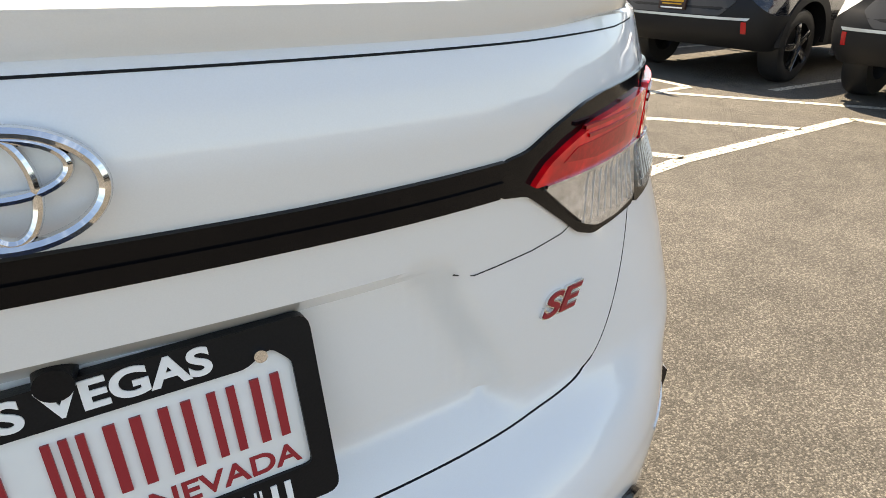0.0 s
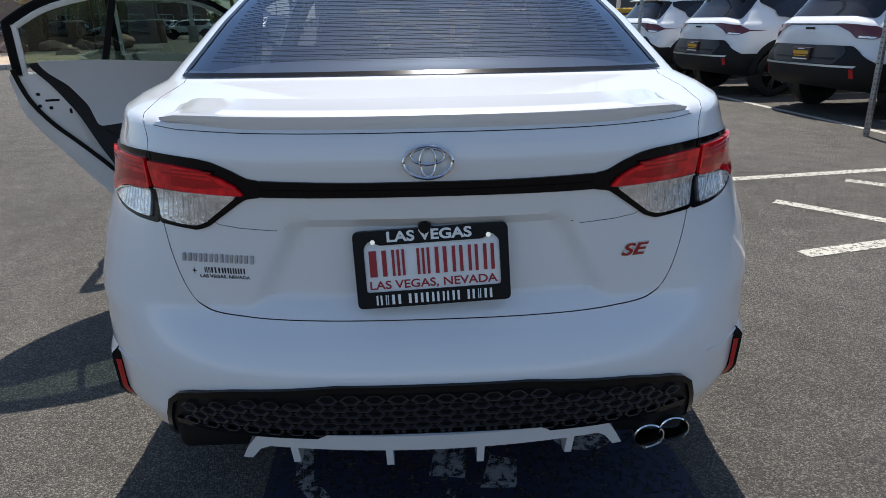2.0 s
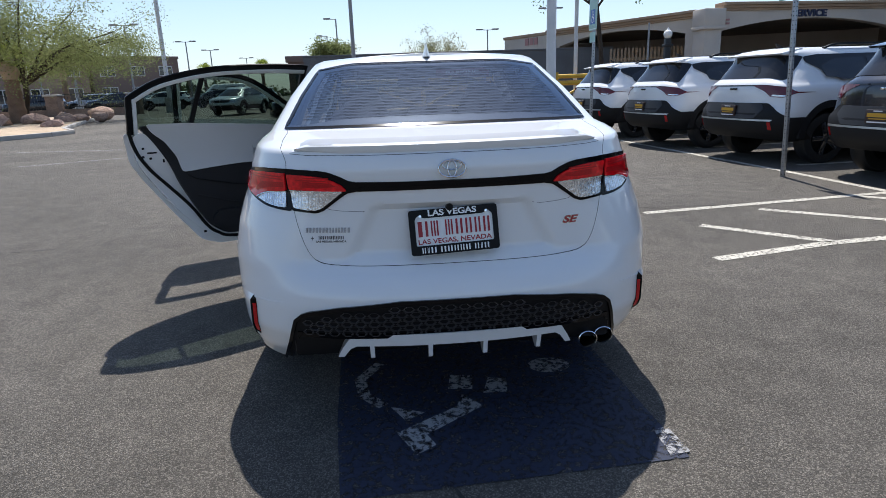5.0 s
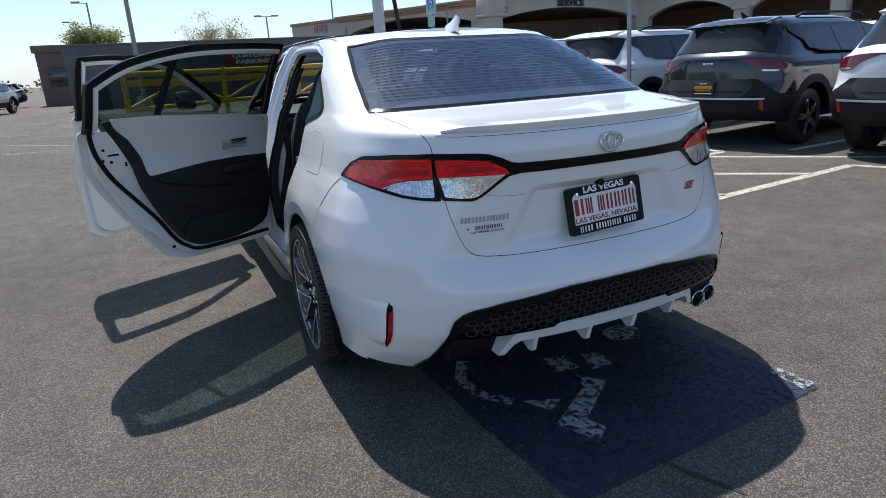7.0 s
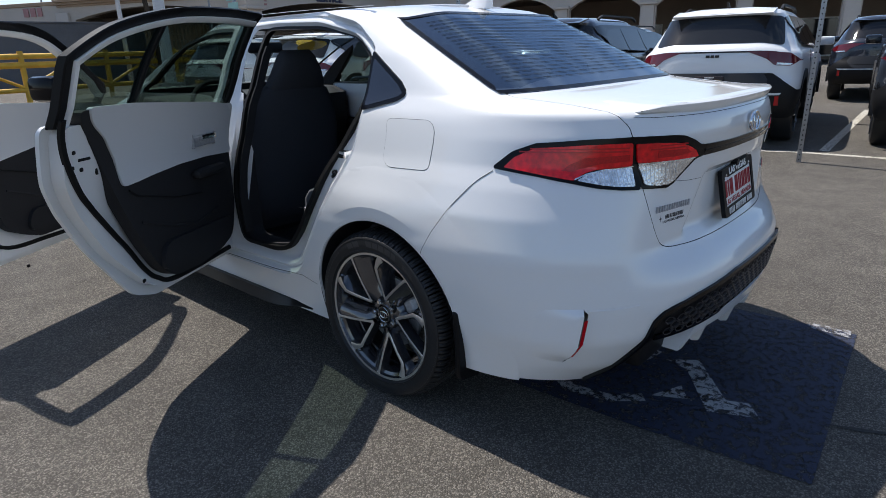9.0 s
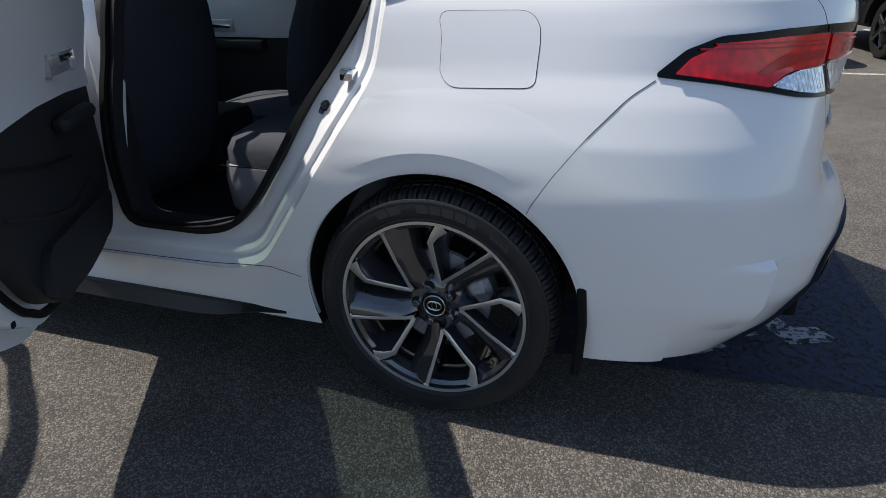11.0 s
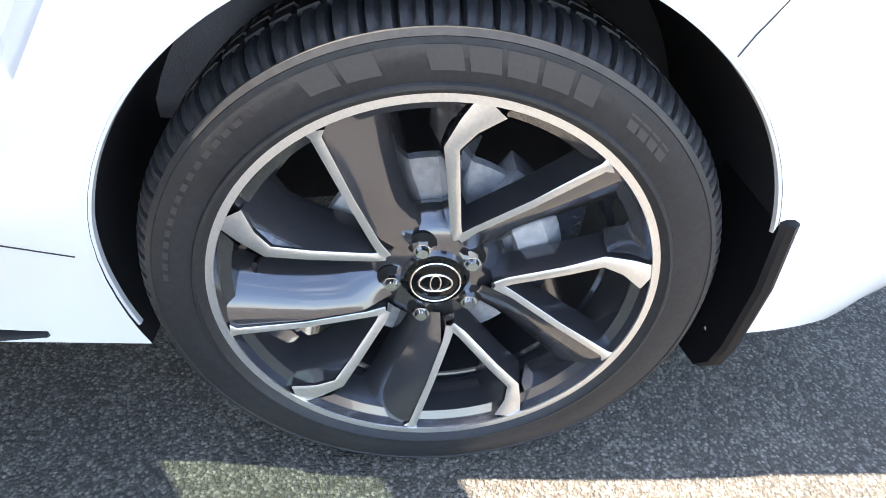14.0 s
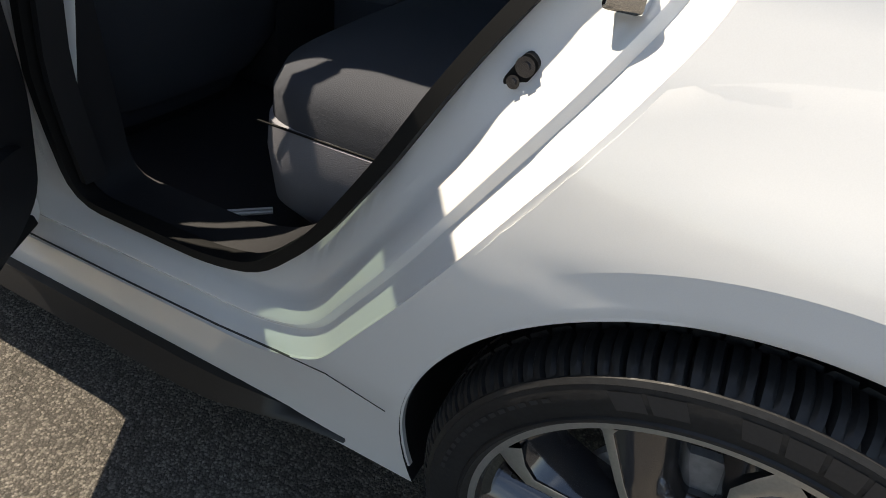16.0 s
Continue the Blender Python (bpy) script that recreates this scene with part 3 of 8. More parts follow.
IN_HOUSE = [(0.566, 0.840), (0.512, 0.835), (0.477, 0.832), (0.449, 0.842), (0.407, 0.873), (0.362, 0.905), (0.325, 0.911), (0.325, 0.944), (0.354, 0.948), (0.385, 0.964), (0.425, 0.979), (0.455, 0.983), (0.51, 0.985), (0.582, 0.987), (0.572, 0.90)]
IN_RED = [(0.569, 0.915), (0.462, 0.914), (0.361, 0.914), (0.379, 0.934), (0.407, 0.948), (0.445, 0.961), (0.511, 0.967), (0.574, 0.969)]
IN_CLEAR = [(0.556, 0.850), (0.512, 0.844), (0.478, 0.843), (0.454, 0.851), (0.425, 0.873), (0.378, 0.910), (0.566, 0.911)]
IN_HOUSE, IN_RED, IN_CLEAR = xz_to_az(IN_HOUSE), xz_to_az(IN_RED), xz_to_az(IN_CLEAR)
OUT_HOUSE = [outer(f, z) for f, z in ((0.0, 0.838), (0.15, 0.842), (0.30, 0.850), (0.46, 0.864), (0.72, 0.884), (1.0, 0.899), (1.0, 0.907), (0.86, 0.950), (0.69, 0.975), (0.35, 0.984), (0.0, 0.987))]
OUT_RED = [outer(f, z) for f, z in ((0.04, 0.909), (0.28, 0.901), (0.38, 0.889), (0.455, 0.872), (0.57, 0.880), (0.92, 0.904), (0.84, 0.934), (0.69, 0.961), (0.35, 0.970), (0.04, 0.972))]
OUT_CLEAR = [outer(f, z) for f, z in ((0.04, 0.849), (0.15, 0.851), (0.28, 0.858), (0.435, 0.872), (0.36, 0.887), (0.27, 0.898), (0.04, 0.906))]
M_REDGLOW = mat("deep red lamp lens", (0.78, 0.004, 0.010), 0.08, coat=0.25, grain=0.25, scale=60, bump=0.10, big=0.25, big_scale=16, spec=0.5)
M_RIB = mat("grey lamp rib", (0.66, 0.66, 0.67), 0.2, metal=0.5)
M_REDRIB = mat("dark red reflector", (0.46, 0.004, 0.008), 0.15, grain=0.2, scale=200)
for side in (-1, 1):
    def turned(poly, s=side):
        return poly if s > 0 else mirrored(poly)
    for name, house, red, clear in (("lid_lamp", IN_HOUSE, IN_RED, IN_CLEAR), ("tail_lamp", OUT_HOUSE, OUT_RED, OUT_CLEAR)):
        lamp = part(name, skin_patch(turned(rounded(house, 0.008, 2)), 0.004, 0.03), M_GLOSSBLACK, sedan, "red and clear tail lamp in a black surround")
        lens = part("red_lens", skin_patch(turned(rounded(red, 0.006, 2)), 0.010, 0.008, 0.012), M_REDGLOW, lamp, "red lamp lens")
        part("clear_lens", skin_patch(turned(rounded(clear, 0.006, 2)), 0.009, 0.008, 0.012), M_LAMPCLEAR, lamp, "clear ribbed lamp lens")
        if name == "lid_lamp":
            edge = [(IN_CLEAR[5][0], 0.9125), (IN_CLEAR[6][0], 0.9125)]
        else:
            edge = [(A_SEAM + 0.012, 0.9075), (outer(0.24, 0.90)[0], 0.8995), (outer(0.36, 0.89)[0], 0.888), (outer(0.45, 0.874)[0], 0.874)]
        part("lamp_edge", skin_line([(side * a, z) for a, z in edge], 0.0032, 0.0125, 0.005), M_LAMPCLEAR, lamp, "bright lamp edge")
        if name == "lid_lamp":
            core = [(IN_RED[1][0] + 0.06, 0.925), (IN_RED[1][0] - 0.01, 0.924), (IN_RED[3][0] + 0.02, 0.931), (IN_RED[4][0] + 0.01, 0.942), (IN_RED[1][0] + 0.06, 0.946)]
        else:
            core = [outer(f, z) for f, z in ((0.06, 0.922), (0.26, 0.918), (0.40, 0.905), (0.46, 0.893), (0.52, 0.899), (0.47, 0.916), (0.36, 0.935), (0.06, 0.940))]
        part("lamp_core", skin_patch(turned(core), 0.0106, 0.002, 0.012), M_REDRIB, lamp, "dark red lamp core")
        zs = (0.950, 0.959)
        for k, z in enumerate(zs):
            lo = [p for p in red]
            a0 = max(a for a, zz in lo) - 0.045 - 0.03 * k
            a1 = a0 - (0.12 - 0.02 * k) if name == "lid_lamp" else A_SEAM + 0.03
            part("light_bar", skin_line([(side * a1, z), (side * a0, z)], 0.0036, 0.0118, 0.004), M_REDRIB, lamp)
    # upright ribs behind the clear lenses
    a_in, a_out = IN_CLEAR[3][0] - 0.004, IN_CLEAR[0][0] - 0.006
    for k in range(9):
        a = a_in + (a_out - a_in) * k / 8
        part("lens_rib", skin_line([(side * a, 0.8535), (side * a, 0.907)], 0.0011, 0.0096, 0.003), M_RIB, sedan)
    for k in range(8):
        f = 0.06 + 0.22 * k / 7
        part("lens_rib", skin_line([(side * outer(f, 0.858)[0], 0.858), (side * outer(f, 0.896)[0], 0.896 + 0.003 * (0.28 - f) / 0.22)], 0.0011, 0.0096, 0.003), M_RIB, sedan)
# Gloss black bar between the lamps.
BAR = [(-0.329, 0.911), (-0.15, 0.912), (0.15, 0.912), (0.329, 0.911), (0.329, 0.9445), (0.15, 0.942), (-0.15, 0.942), (-0.329, 0.9445)]
part("rear_bar", skin_patch(BAR, 0.0045, 0.02, 0.03), M_GLOSSBLACK, sedan, "gloss black bar between the tail lamps")
part("bar_ridge", skin_line([(-0.329, 0.926), (0.329, 0.926)], 0.003, 0.0065, 0.006), M_GLOSSBLACK, sedan)
# Crease from the lamps to the plate's hollow: its shade, drawn as dark lines.
for side in (-1, 1):
    part("panel_crease", skin_line([(side * 0.452, 0.855), (side * 0.434, 0.846), (side * 0.39, 0.8405), (side * 0.315, 0.838), (side * 0.292, 0.844)], 0.0012, 0.0005), M_JOINT, sedan)
# Bumper joint on each flank, from the lamp's tip to the wheel arch, and the fuel flap.
for side in (-1, 1):
    seam = [(A_TIP - 0.002, 0.893), (flank_at(0.575, 0.868), 0.868), (flank_at(0.605, 0.840), 0.840), (flank_at(0.660, 0.780), 0.780)]
    part("bumper_joint", skin_line([(side * a, z) for a, z in seam], 0.0014, 0.0012), M_JOINT, sedan)
    # the joint goes on across the arch band
    strip, last = bmesh.new(), None
    for i in range(41):
        z = 0.786 + (0.608 - 0.786) * i / 40
        y = float(np.interp(z, (0.608, 0.628, 0.690, 0.752, 0.780, 0.840), (0.775, 0.766, 0.728, 0.682, 0.660, 0.605)))
        now = []
        for d in (-0.0006, 0.0006):
            yy, zz = y + d, z + 0.85 * d
            now.append(strip.verts.new((side * (band_x(math.hypot(yy - BAND_Y, zz - ARCH_Z), yy, zz) + 0.0009), yy, zz)))
        if last:
            strip.faces.new((last[0], now[0], now[1], last[1]))
        last = now
    part("bumper_joint", strip, M_JOINT, sedan)
f0, f1 = -flank_at(0.990, 0.95), -flank_at(0.772, 0.95)
FLAP = rounded([(f0 + 0.0, 1.021), (f1 + 0.002, 1.023), (f1 - 0.014, 0.872), (f0 - 0.008, 0.866)], 0.035, 5)
fuel = part("fuel_flap", skin_patch(FLAP, 0.0012, 0.004, 0.03), M_WHITE, sedan)
part("flap_gap", skin_line(FLAP + FLAP[:1], 0.0028, 0.0004), M_JOINT, fuel)

# Spoiler lip along the boot lid's edge.


def spoiler():
    bm = bmesh.new()
    rows = []
    n = 48
    for i in range(n + 1):
        x = -0.545 + 1.09 * i / n
        q = abs(x) / 0.756
        k, e = smooth01((0.55 - abs(x)) / 0.05), smooth01((0.62 - abs(x)) / 0.30)
        y = 0.09 + 0.66 * (1 - (1 - q**2.7) ** (1 / 2.7))
        zt = 1.056 - 0.012 * smooth01((q - 0.55) / 0.45)
        prof = ((0.16, 0.0005 + 0.012), (0.05, 0.012 * k + 0.002), (-0.012 * k, 0.014 * k), (-0.017 * k, 0.010 * k), (-0.014 * k, 0.002), (-0.010 * k, -0.008 * e), (-0.003, -0.017 * e), (0.03, -0.02 * e))
        rows.append([bm.verts.new((x, y + dy, zt + dz + (0.010 if dy == 0.16 else 0))) for dy, dz in prof])
    for p, q in zip(rows, rows[1:]):
        for k in range(len(p) - 1):
            bm.faces.new((p[k], p[k + 1], q[k + 1], q[k]))
    for row in (rows[0], rows[-1]):
        bm.faces.new(row)
    return bm


part("spoiler", spoiler(), M_WHITE, sedan, "small white lip spoiler")
part("spoiler_joint", skin_line([(-0.59, 1.039), (-0.52, 1.035), (-0.36, 1.0335), (0.36, 1.0335), (0.52, 1.035), (0.59, 1.039)], 0.0014, 0.0006), M_SEAL, sedan)


def ring_into(bm, m, rx, rz, wide, high, n=48, flat=8):
    """A flat oval ring with a rounded face."""
    rows = []
    for i in range(n):
        t = 2 * math.pi * i / n
        row = []
        for k in range(flat):
            u = 2 * math.pi * k / flat
            off = wide / 2 * math.cos(u)
            row.append(bm.verts.new(m @ Vector(((rx + off) * math.cos(t), high / 2 * math.sin(u), (rz + off) * math.sin(t)))))
        rows.append(row)
    for p, q in zip(rows, rows[1:] + rows[:1]):
        for k in range(flat):
            bm.faces.new((p[k], p[(k + 1) % flat], q[(k + 1) % flat], q[k]))


bm = bmesh.new()
em = pose(0, 0.056, 0.982, -6)
ring_into(bm, em, 0.046, 0.0300, 0.0080, 0.012)
ring_into(bm, em, 0.0148, 0.0272, 0.0060, 0.010, 32)
ring_into(bm, em @ pose(0, 0, 0.011), 0.0315, 0.0152, 0.0060, 0.010, 32)
part("badge", bm, M_CHROME, sedan, "chrome oval badge")

# Lettering: the built-in font, as thin raised pieces.


def words(text, size, m, material, parent, name="lettering", label="", thick=0.0006, wide=0.0, shear=0.0, bold=0.0):
    cu = bpy.data.curves.new(name, "FONT")
    cu.body, cu.size, cu.align_x, cu.align_y, cu.extrude, cu.shear, cu.offset = text, size, "CENTER", "CENTER", thick, shear, bold
    ob = new(name, cu)
    bpy.context.view_layer.update()
    me = bpy.data.meshes.new_from_object(ob.evaluated_get(bpy.context.evaluated_depsgraph_get()))
    bpy.data.objects.remove(ob)
    xs = [v.co.x for v in me.vertices]
    k = wide / (max(xs) - min(xs)) if wide else 1
    me.transform(m @ Matrix.Diagonal((k, 1, 1, 1)))
    me.materials.clear()
    me.materials.append(material)
    out = new(name, me)
    out.parent = parent
    return tagged(out, label)


def bars(widths, height, gap, m, material, parent, name="bar", thick=0.0012, slant=0.0, split=0):
    """A row of plain bars in place of writing: local x along the row, z out of it."""
    total = sum(widths) + gap * (len(widths) - 1)
    x = -total / 2
    for w in widths:
        if w < 0.0035:
            x += w + gap
            continue
        bm = bmesh.new()
        stems = 1 if w < 0.6 * height * 0.5 or not split else (3 if w > 0.47 * height and split > 2 else 2)
        stem = w if stems == 1 else w * 0.62 / stems
        for k in range(stems):
            u = x + (w - stem) * k / max(1, stems - 1)
            box_into(bm, u, u + stem, -height / 2, height / 2, -thick, thick, 0.0)
        for v in bm.verts:
            v.co.x += v.co.y * slant
            v.co = m @ v.co
        part(name, bm, material, parent, smooth=0)
        x += w + gap


# Dealer plate in its frame.
M_PLATE = mat("white plate", (0.8, 0.8, 0.78), 0.35, grain=0.02, scale=40)
M_REDINK = mat("red ink", (0.32, 0.010, 0.020), 0.4)
M_WHITEINK = mat("white ink", (0.85, 0.85, 0.84), 0.4)
M_BLACKINK = mat("black ink", (0.015, 0.015, 0.018), 0.4)
plate = new("number_plate")
plate.parent = sedan
plate.matrix_basis = pose(0.004, 0.080, 0.7615, 0, -2.5, 0.4) @ pose(0, 0, 0, 79.5)
tagged(plate, "white dealer plate in a black frame")
bm = bmesh.new()
box_into(bm, -0.150, 0.150, -0.072, 0.072, -0.012, -0.004, 0.002)
part("plate_sheet", bm, M_PLATE, plate)
bm = bmesh.new()
outer_r = rounded([(-0.1575, -0.080), (0.1575, -0.080), (0.1575, 0.080), (-0.1575, 0.080)], 0.012, 4)
inner_r = rounded([(-0.137, -0.047), (0.139, -0.047), (0.139, 0.046), (0.125, 0.061), (0.105, 0.050), (-0.105, 0.050), (-0.125, 0.061), (-0.137, 0.046)], 0.006, 4)
va = [bm.verts.new((x, y, 0)) for x, y in outer_r]
vb = [bm.verts.new((x, y, 0)) for x, y in inner_r]
es = [bm.edges.new((v[i], v[(i + 1) % len(v)])) for v in (va, vb) for i in range(len(v))]
bmesh.ops.triangle_fill(bm, edges=es, use_beauty=True)
made = bmesh.ops.extrude_face_region(bm, geom=bm.faces[:])
for v in made["geom"]:
    if isinstance(v, bmesh.types.BMVert):
        v.co.z = -0.014
part("plate_frame", bm, M_BLACK, plate, "black plate frame", smooth=30)
words("LAS VEGAS", 0.029, pose(-0.003, 0.0655, 0.0006), M_WHITEINK, plate, wide=0.172, bold=0.0009)
words("LAS VEGAS, NEVADA", 0.024, pose(0.0, -0.034, -0.0035), M_REDINK, plate, wide=0.262, bold=0.0004)
bars([0.015, 0.009, 0.026, 0.003, 0.026, 0.024, 0.022, 0.02, 0.022], 0.054, 0.011, pose(0.0, 0.012, -0.003), M_REDINK, plate, split=3)
bars([0.012, 0.006, 0.018, 0.002, 0.018, 0.016, 0.015, 0.013, 0.015, 0.002, 0.015, 0.006, 0.016], 0.020, 0.007, pose(0.0, -0.0635, 0.0006), M_WHITEINK, plate, thick=0.0006, split=2)
for x in (-0.117, 0.117):
    bm = bmesh.new()
    cyl_into(bm, pose(x, 0.058, 0.001), 0.006, 0.005, 0.006, 14)
    part("screw", bm, M_CHROME, plate)
# Opener button over the plate.
bm = bmesh.new()
cyl_into(bm, pose(-0.01, 0.098, 0.842, 90) , 0.014, 0.012, 0.02, 20)
part("boot_button", bm, M_BLACK, sedan)


def on_skin(x, z, y=0.1, off=0.0, roll=0.0):
    """A pose on the rear skin: local x along it, local z out of it."""
    a = round_to(x, y, z)
    p, n = spot(a, z), out_of(a, z)
    t = (spot(a + 0.01, z) - spot(a - 0.01, z)).normalized()
    u = n.cross(t)
    m = Matrix((t, u, n)).transposed().to_4x4()
    m.translation = p + n * off
    return m @ pose(0, 0, 0, 0, 0, roll)


bars([0.019, 0.018, 0.018, 0.018, 0.015, 0.015, 0.020], 0.0175, 0.0062, on_skin(-0.453, 0.7725, 0.11, 0.002), M_STEEL, sedan, "badge_letter", 0.0025, 0.12, 2)
bars([0.006, 0.004, 0.011, 0.0, 0.011, 0.01, 0.009, 0.009, 0.01], 0.0125, 0.0026, on_skin(-0.437, 0.745, 0.11, 0.0008), M_BLACKINK, sedan, "sticker_letter", 0.0004, 0.0, 2)
words("LAS VEGAS, NEVADA", 0.010, on_skin(-0.441, 0.7305, 0.11, 0.0006), M_BLACKINK, sedan, "sticker_words", wide=0.113, thick=0.0003, bold=0.0003)
bm = bmesh.new()
star = []
for i in range(8):
    r = 0.010 if i % 2 == 0 else 0.0025
    star.append((r * 0.7 * math.cos(math.pi * i / 4), r * math.sin(math.pi * i / 4)))
bm.faces.new([bm.verts.new(on_skin(-0.510, 0.7425, 0.11, 0.0008) @ Vector((x, y, 0))) for x, y in star])
part("sticker_star", bm, M_BLACKINK, sedan, smooth=0)
words("SE", 0.036, on_skin(0.441, 0.767, 0.1, 0.002), M_CHROME, sedan, "badge_letters", "chrome edged badge letters", 0.0018, wide=0.066, shear=0.3, bold=0.0022)
words("SE", 0.036, on_skin(0.441, 0.767, 0.1, 0.0042), M_REDINK, sedan, "badge_letters", "red badge letters", 0.0006, wide=0.062, shear=0.3, bold=0.0006)

# ---- the sedan: bumper insert, diffuser, exhaust ----
INSERT = [(-0.654, 0.236), (-0.628, 0.236), (-0.573, 0.395), (0.573, 0.395), (0.628, 0.236), (0.654, 0.236), (0.610, 0.345), (0.587, 0.410), (0.573, 0.449), (0.549, 0.469), (0.518, 0.481), (0.42, 0.500), (0.2, 0.521), (-0.2, 0.521), (-0.42, 0.500), (-0.518, 0.481), (-0.549, 0.469), (-0.573, 0.449), (-0.587, 0.410), (-0.610, 0.345)]


part("bumper_insert", skin_patch(xz_to_az(INSERT), 0.003, 0.03, 0.03), M_BLACK, sedan, "black honeycomb bumper insert")
for edge in ([(-0.660, 0.232), (-0.615, 0.345), (-0.592, 0.41), (-0.578, 0.452), (-0.553, 0.474), (-0.52, 0.486), (-0.42, 0.505), (-0.2, 0.526), (0.2, 0.526), (0.42, 0.505), (0.52, 0.486), (0.553, 0.474), (0.578, 0.452), (0.592, 0.41), (0.615, 0.345), (0.660, 0.232)], [(-0.573, 0.402), (0.573, 0.402)]):
    part("insert_rim", skin_line(xz_to_az(edge), 0.014, 0.010, 0.02), M_GLOSSBLACK, sedan)
bm = bmesh.new()
hw, hh = 0.0245, 0.0115
for row in range(0, 7):
    z = 0.414 + row * hh * 1.55
    for k in range(-24, 25):
        a = (k + (0.5 if row % 2 else 0)) * hw * 2
        lim = 0.562 - max(0, (z - 0.43)) * 0.9
        if abs(a) > lim or z > float(np.interp(abs(a), (0, 0.2, 0.42, 0.55), (0.511, 0.507, 0.486, 0.452))):
            continue
        ring = []
        for r, h in ((1.0, 0.010), (0.80, 0.0095), (0.70, 0.0042)):
            pts = [(-1, 0), (-0.42, -1), (0.42, -1), (1, 0), (0.42, 1), (-0.42, 1)]
            ring.append([bm.verts.new(spot(a + x * hw * 0.97 * r, z + y * hh * r) + out_of(a, z) * h) for x, y in pts])
        for p, q in zip(ring, ring[1:]):
            for i in range(6):
                j = (i + 1) % 6
                bm.faces.new((p[i], p[j], q[j], q[i]))
M_COMB = mat("satin grey plastic", (0.030, 0.030, 0.033), 0.28, grain=0.1, scale=300, spec=0.5)
tagged(part("honeycomb", bm, M_COMB, sedan, smooth=0), kind="stuff")


def diffuser():
    bm = bmesh.new()
    outline = [(-0.437, 0.306), (-0.418, 0.345), (-0.392, 0.383), (-0.372, 0.398), (-0.345, 0.404), (0.340, 0.404), (0.368, 0.398), (0.390, 0.383), (0.413, 0.345), (0.432, 0.309), (0.410, 0.309), (0.385, 0.345), (0.365, 0.358), (-0.365, 0.355), (-0.388, 0.343), (-0.415, 0.306)]
    bm = sheet(outline, 0.03, lambda u, v, h: Vector((u, 0.005 + (0.40 - v) * 0.30 + 0.25 * u * u - h, v)), 0.10)
    return bm


dif = part("diffuser", diffuser(), M_WHITE, sedan, "white lower diffuser with fins")
for x in (-0.310, -0.100, 0.100, 0.302):
    bm = bmesh.new()
    y0 = 0.005 + 0.25 * x * x
    f = [(y0 + 0.008, 0.372), (y0 + 0.030, 0.303), (y0 + 0.05, 0.297), (y0 + 0.12, 0.33), (y0 + 0.12, 0.372)]
    fin = prism(f, "x", x - 0.008, x + 0.008)
    part("fin", fin, M_WHITE, dif, smooth=0)
bm = bmesh.new()
box_into(bm, -0.60, 0.60, 0.13, 0.44, 0.292, 0.42, 0.02)
part("under_tray", bm, M_BLACK, sedan)
for x, y, z in ((0.510, 0.115, 0.295), (0.574, 0.127, 0.304)):
    bm = bmesh.new()
    rows = []
    for r, dy in ((0.030, 0.25), (0.032, 0.02), (0.036, 0.0), (0.037, -0.004), (0.034, -0.006), (0.030, 0.004), (0.029, 0.20)):
        rows.append([bm.verts.new((x + r * math.cos(2 * math.pi * i / 28), y + dy, z + 0.92 * r * math.sin(2 * math.pi * i / 28))) for i in range(28)])
    for p, q in zip(rows, rows[1:]):
        for i in range(28):
            bm.faces.new((p[i], p[(i + 1) % 28], q[(i + 1) % 28], q[i]))
    bm.faces.new(rows[-1])
    part("exhaust_tip", bm, M_CHROME, sedan, "chrome exhaust tip")
for side in (-1, 1):
    r0, r1 = round_to(0.748, 0.246, 0.505), round_to(0.757, 0.30, 0.33)
    # a fin swells out of the bumper's corner; its rear edge holds the reflector
    fin, wall, glow = bmesh.new(), bmesh.new(), bmesh.new()
    grid, edge, lens = [], [], []
    for i in range(13):
        t = i / 12
        z, r = 0.515 - 0.195 * t, r0 + (r1 - r0) * t
        high = 0.019 * smooth01(t / 0.10) * smooth01((1 - t) / 0.30)
        row = []
        for k in range(9):
            u = 1 - k / 8
            a = side * (r + 0.17 * (1 - u))
            row.append(fin.verts.new(spot(a, z) + out_of(a, z) * (high * u**1.8 - 0.001)))
        grid.append(row)
        a, b = side * r, side * (r - 0.017)
        p, q, n = spot(a, z), spot(b, z), out_of(a, z)
        edge.append([wall.verts.new(p + n * (high - 0.001)), wall.verts.new(q - n * 0.004)])
        if 1 < i < 11:
            lens.append([glow.verts.new((p if k else q) + n * h + (q - p) * (0.12 if k else -0.05)) for k, h in ((1, high - 0.005), (0, 0.003))])
    for bm, rows in ((fin, grid), (wall, edge), (glow, lens)):
        for p, q in zip(rows, rows[1:]):
            for k in range(len(p) - 1):
                bm.faces.new((p[k], p[k + 1], q[k + 1], q[k]))
    part("bumper_fin", fin, M_WHITE, sedan)
    part("reflector_frame", wall, M_GLOSSBLACK, sedan)
    part("reflector", glow, M_REDRIB, sedan, "slim red rear reflector")
    part("bumper_crease", skin_line([(round_to(side * 0.752, 0.25, 0.507), 0.507), (round_to(side * 0.69, 0.18, 0.509), 0.509), (round_to(side * 0.64, 0.12, 0.513), 0.513)], 0.004, 0.002), M_WHITE, sedan)

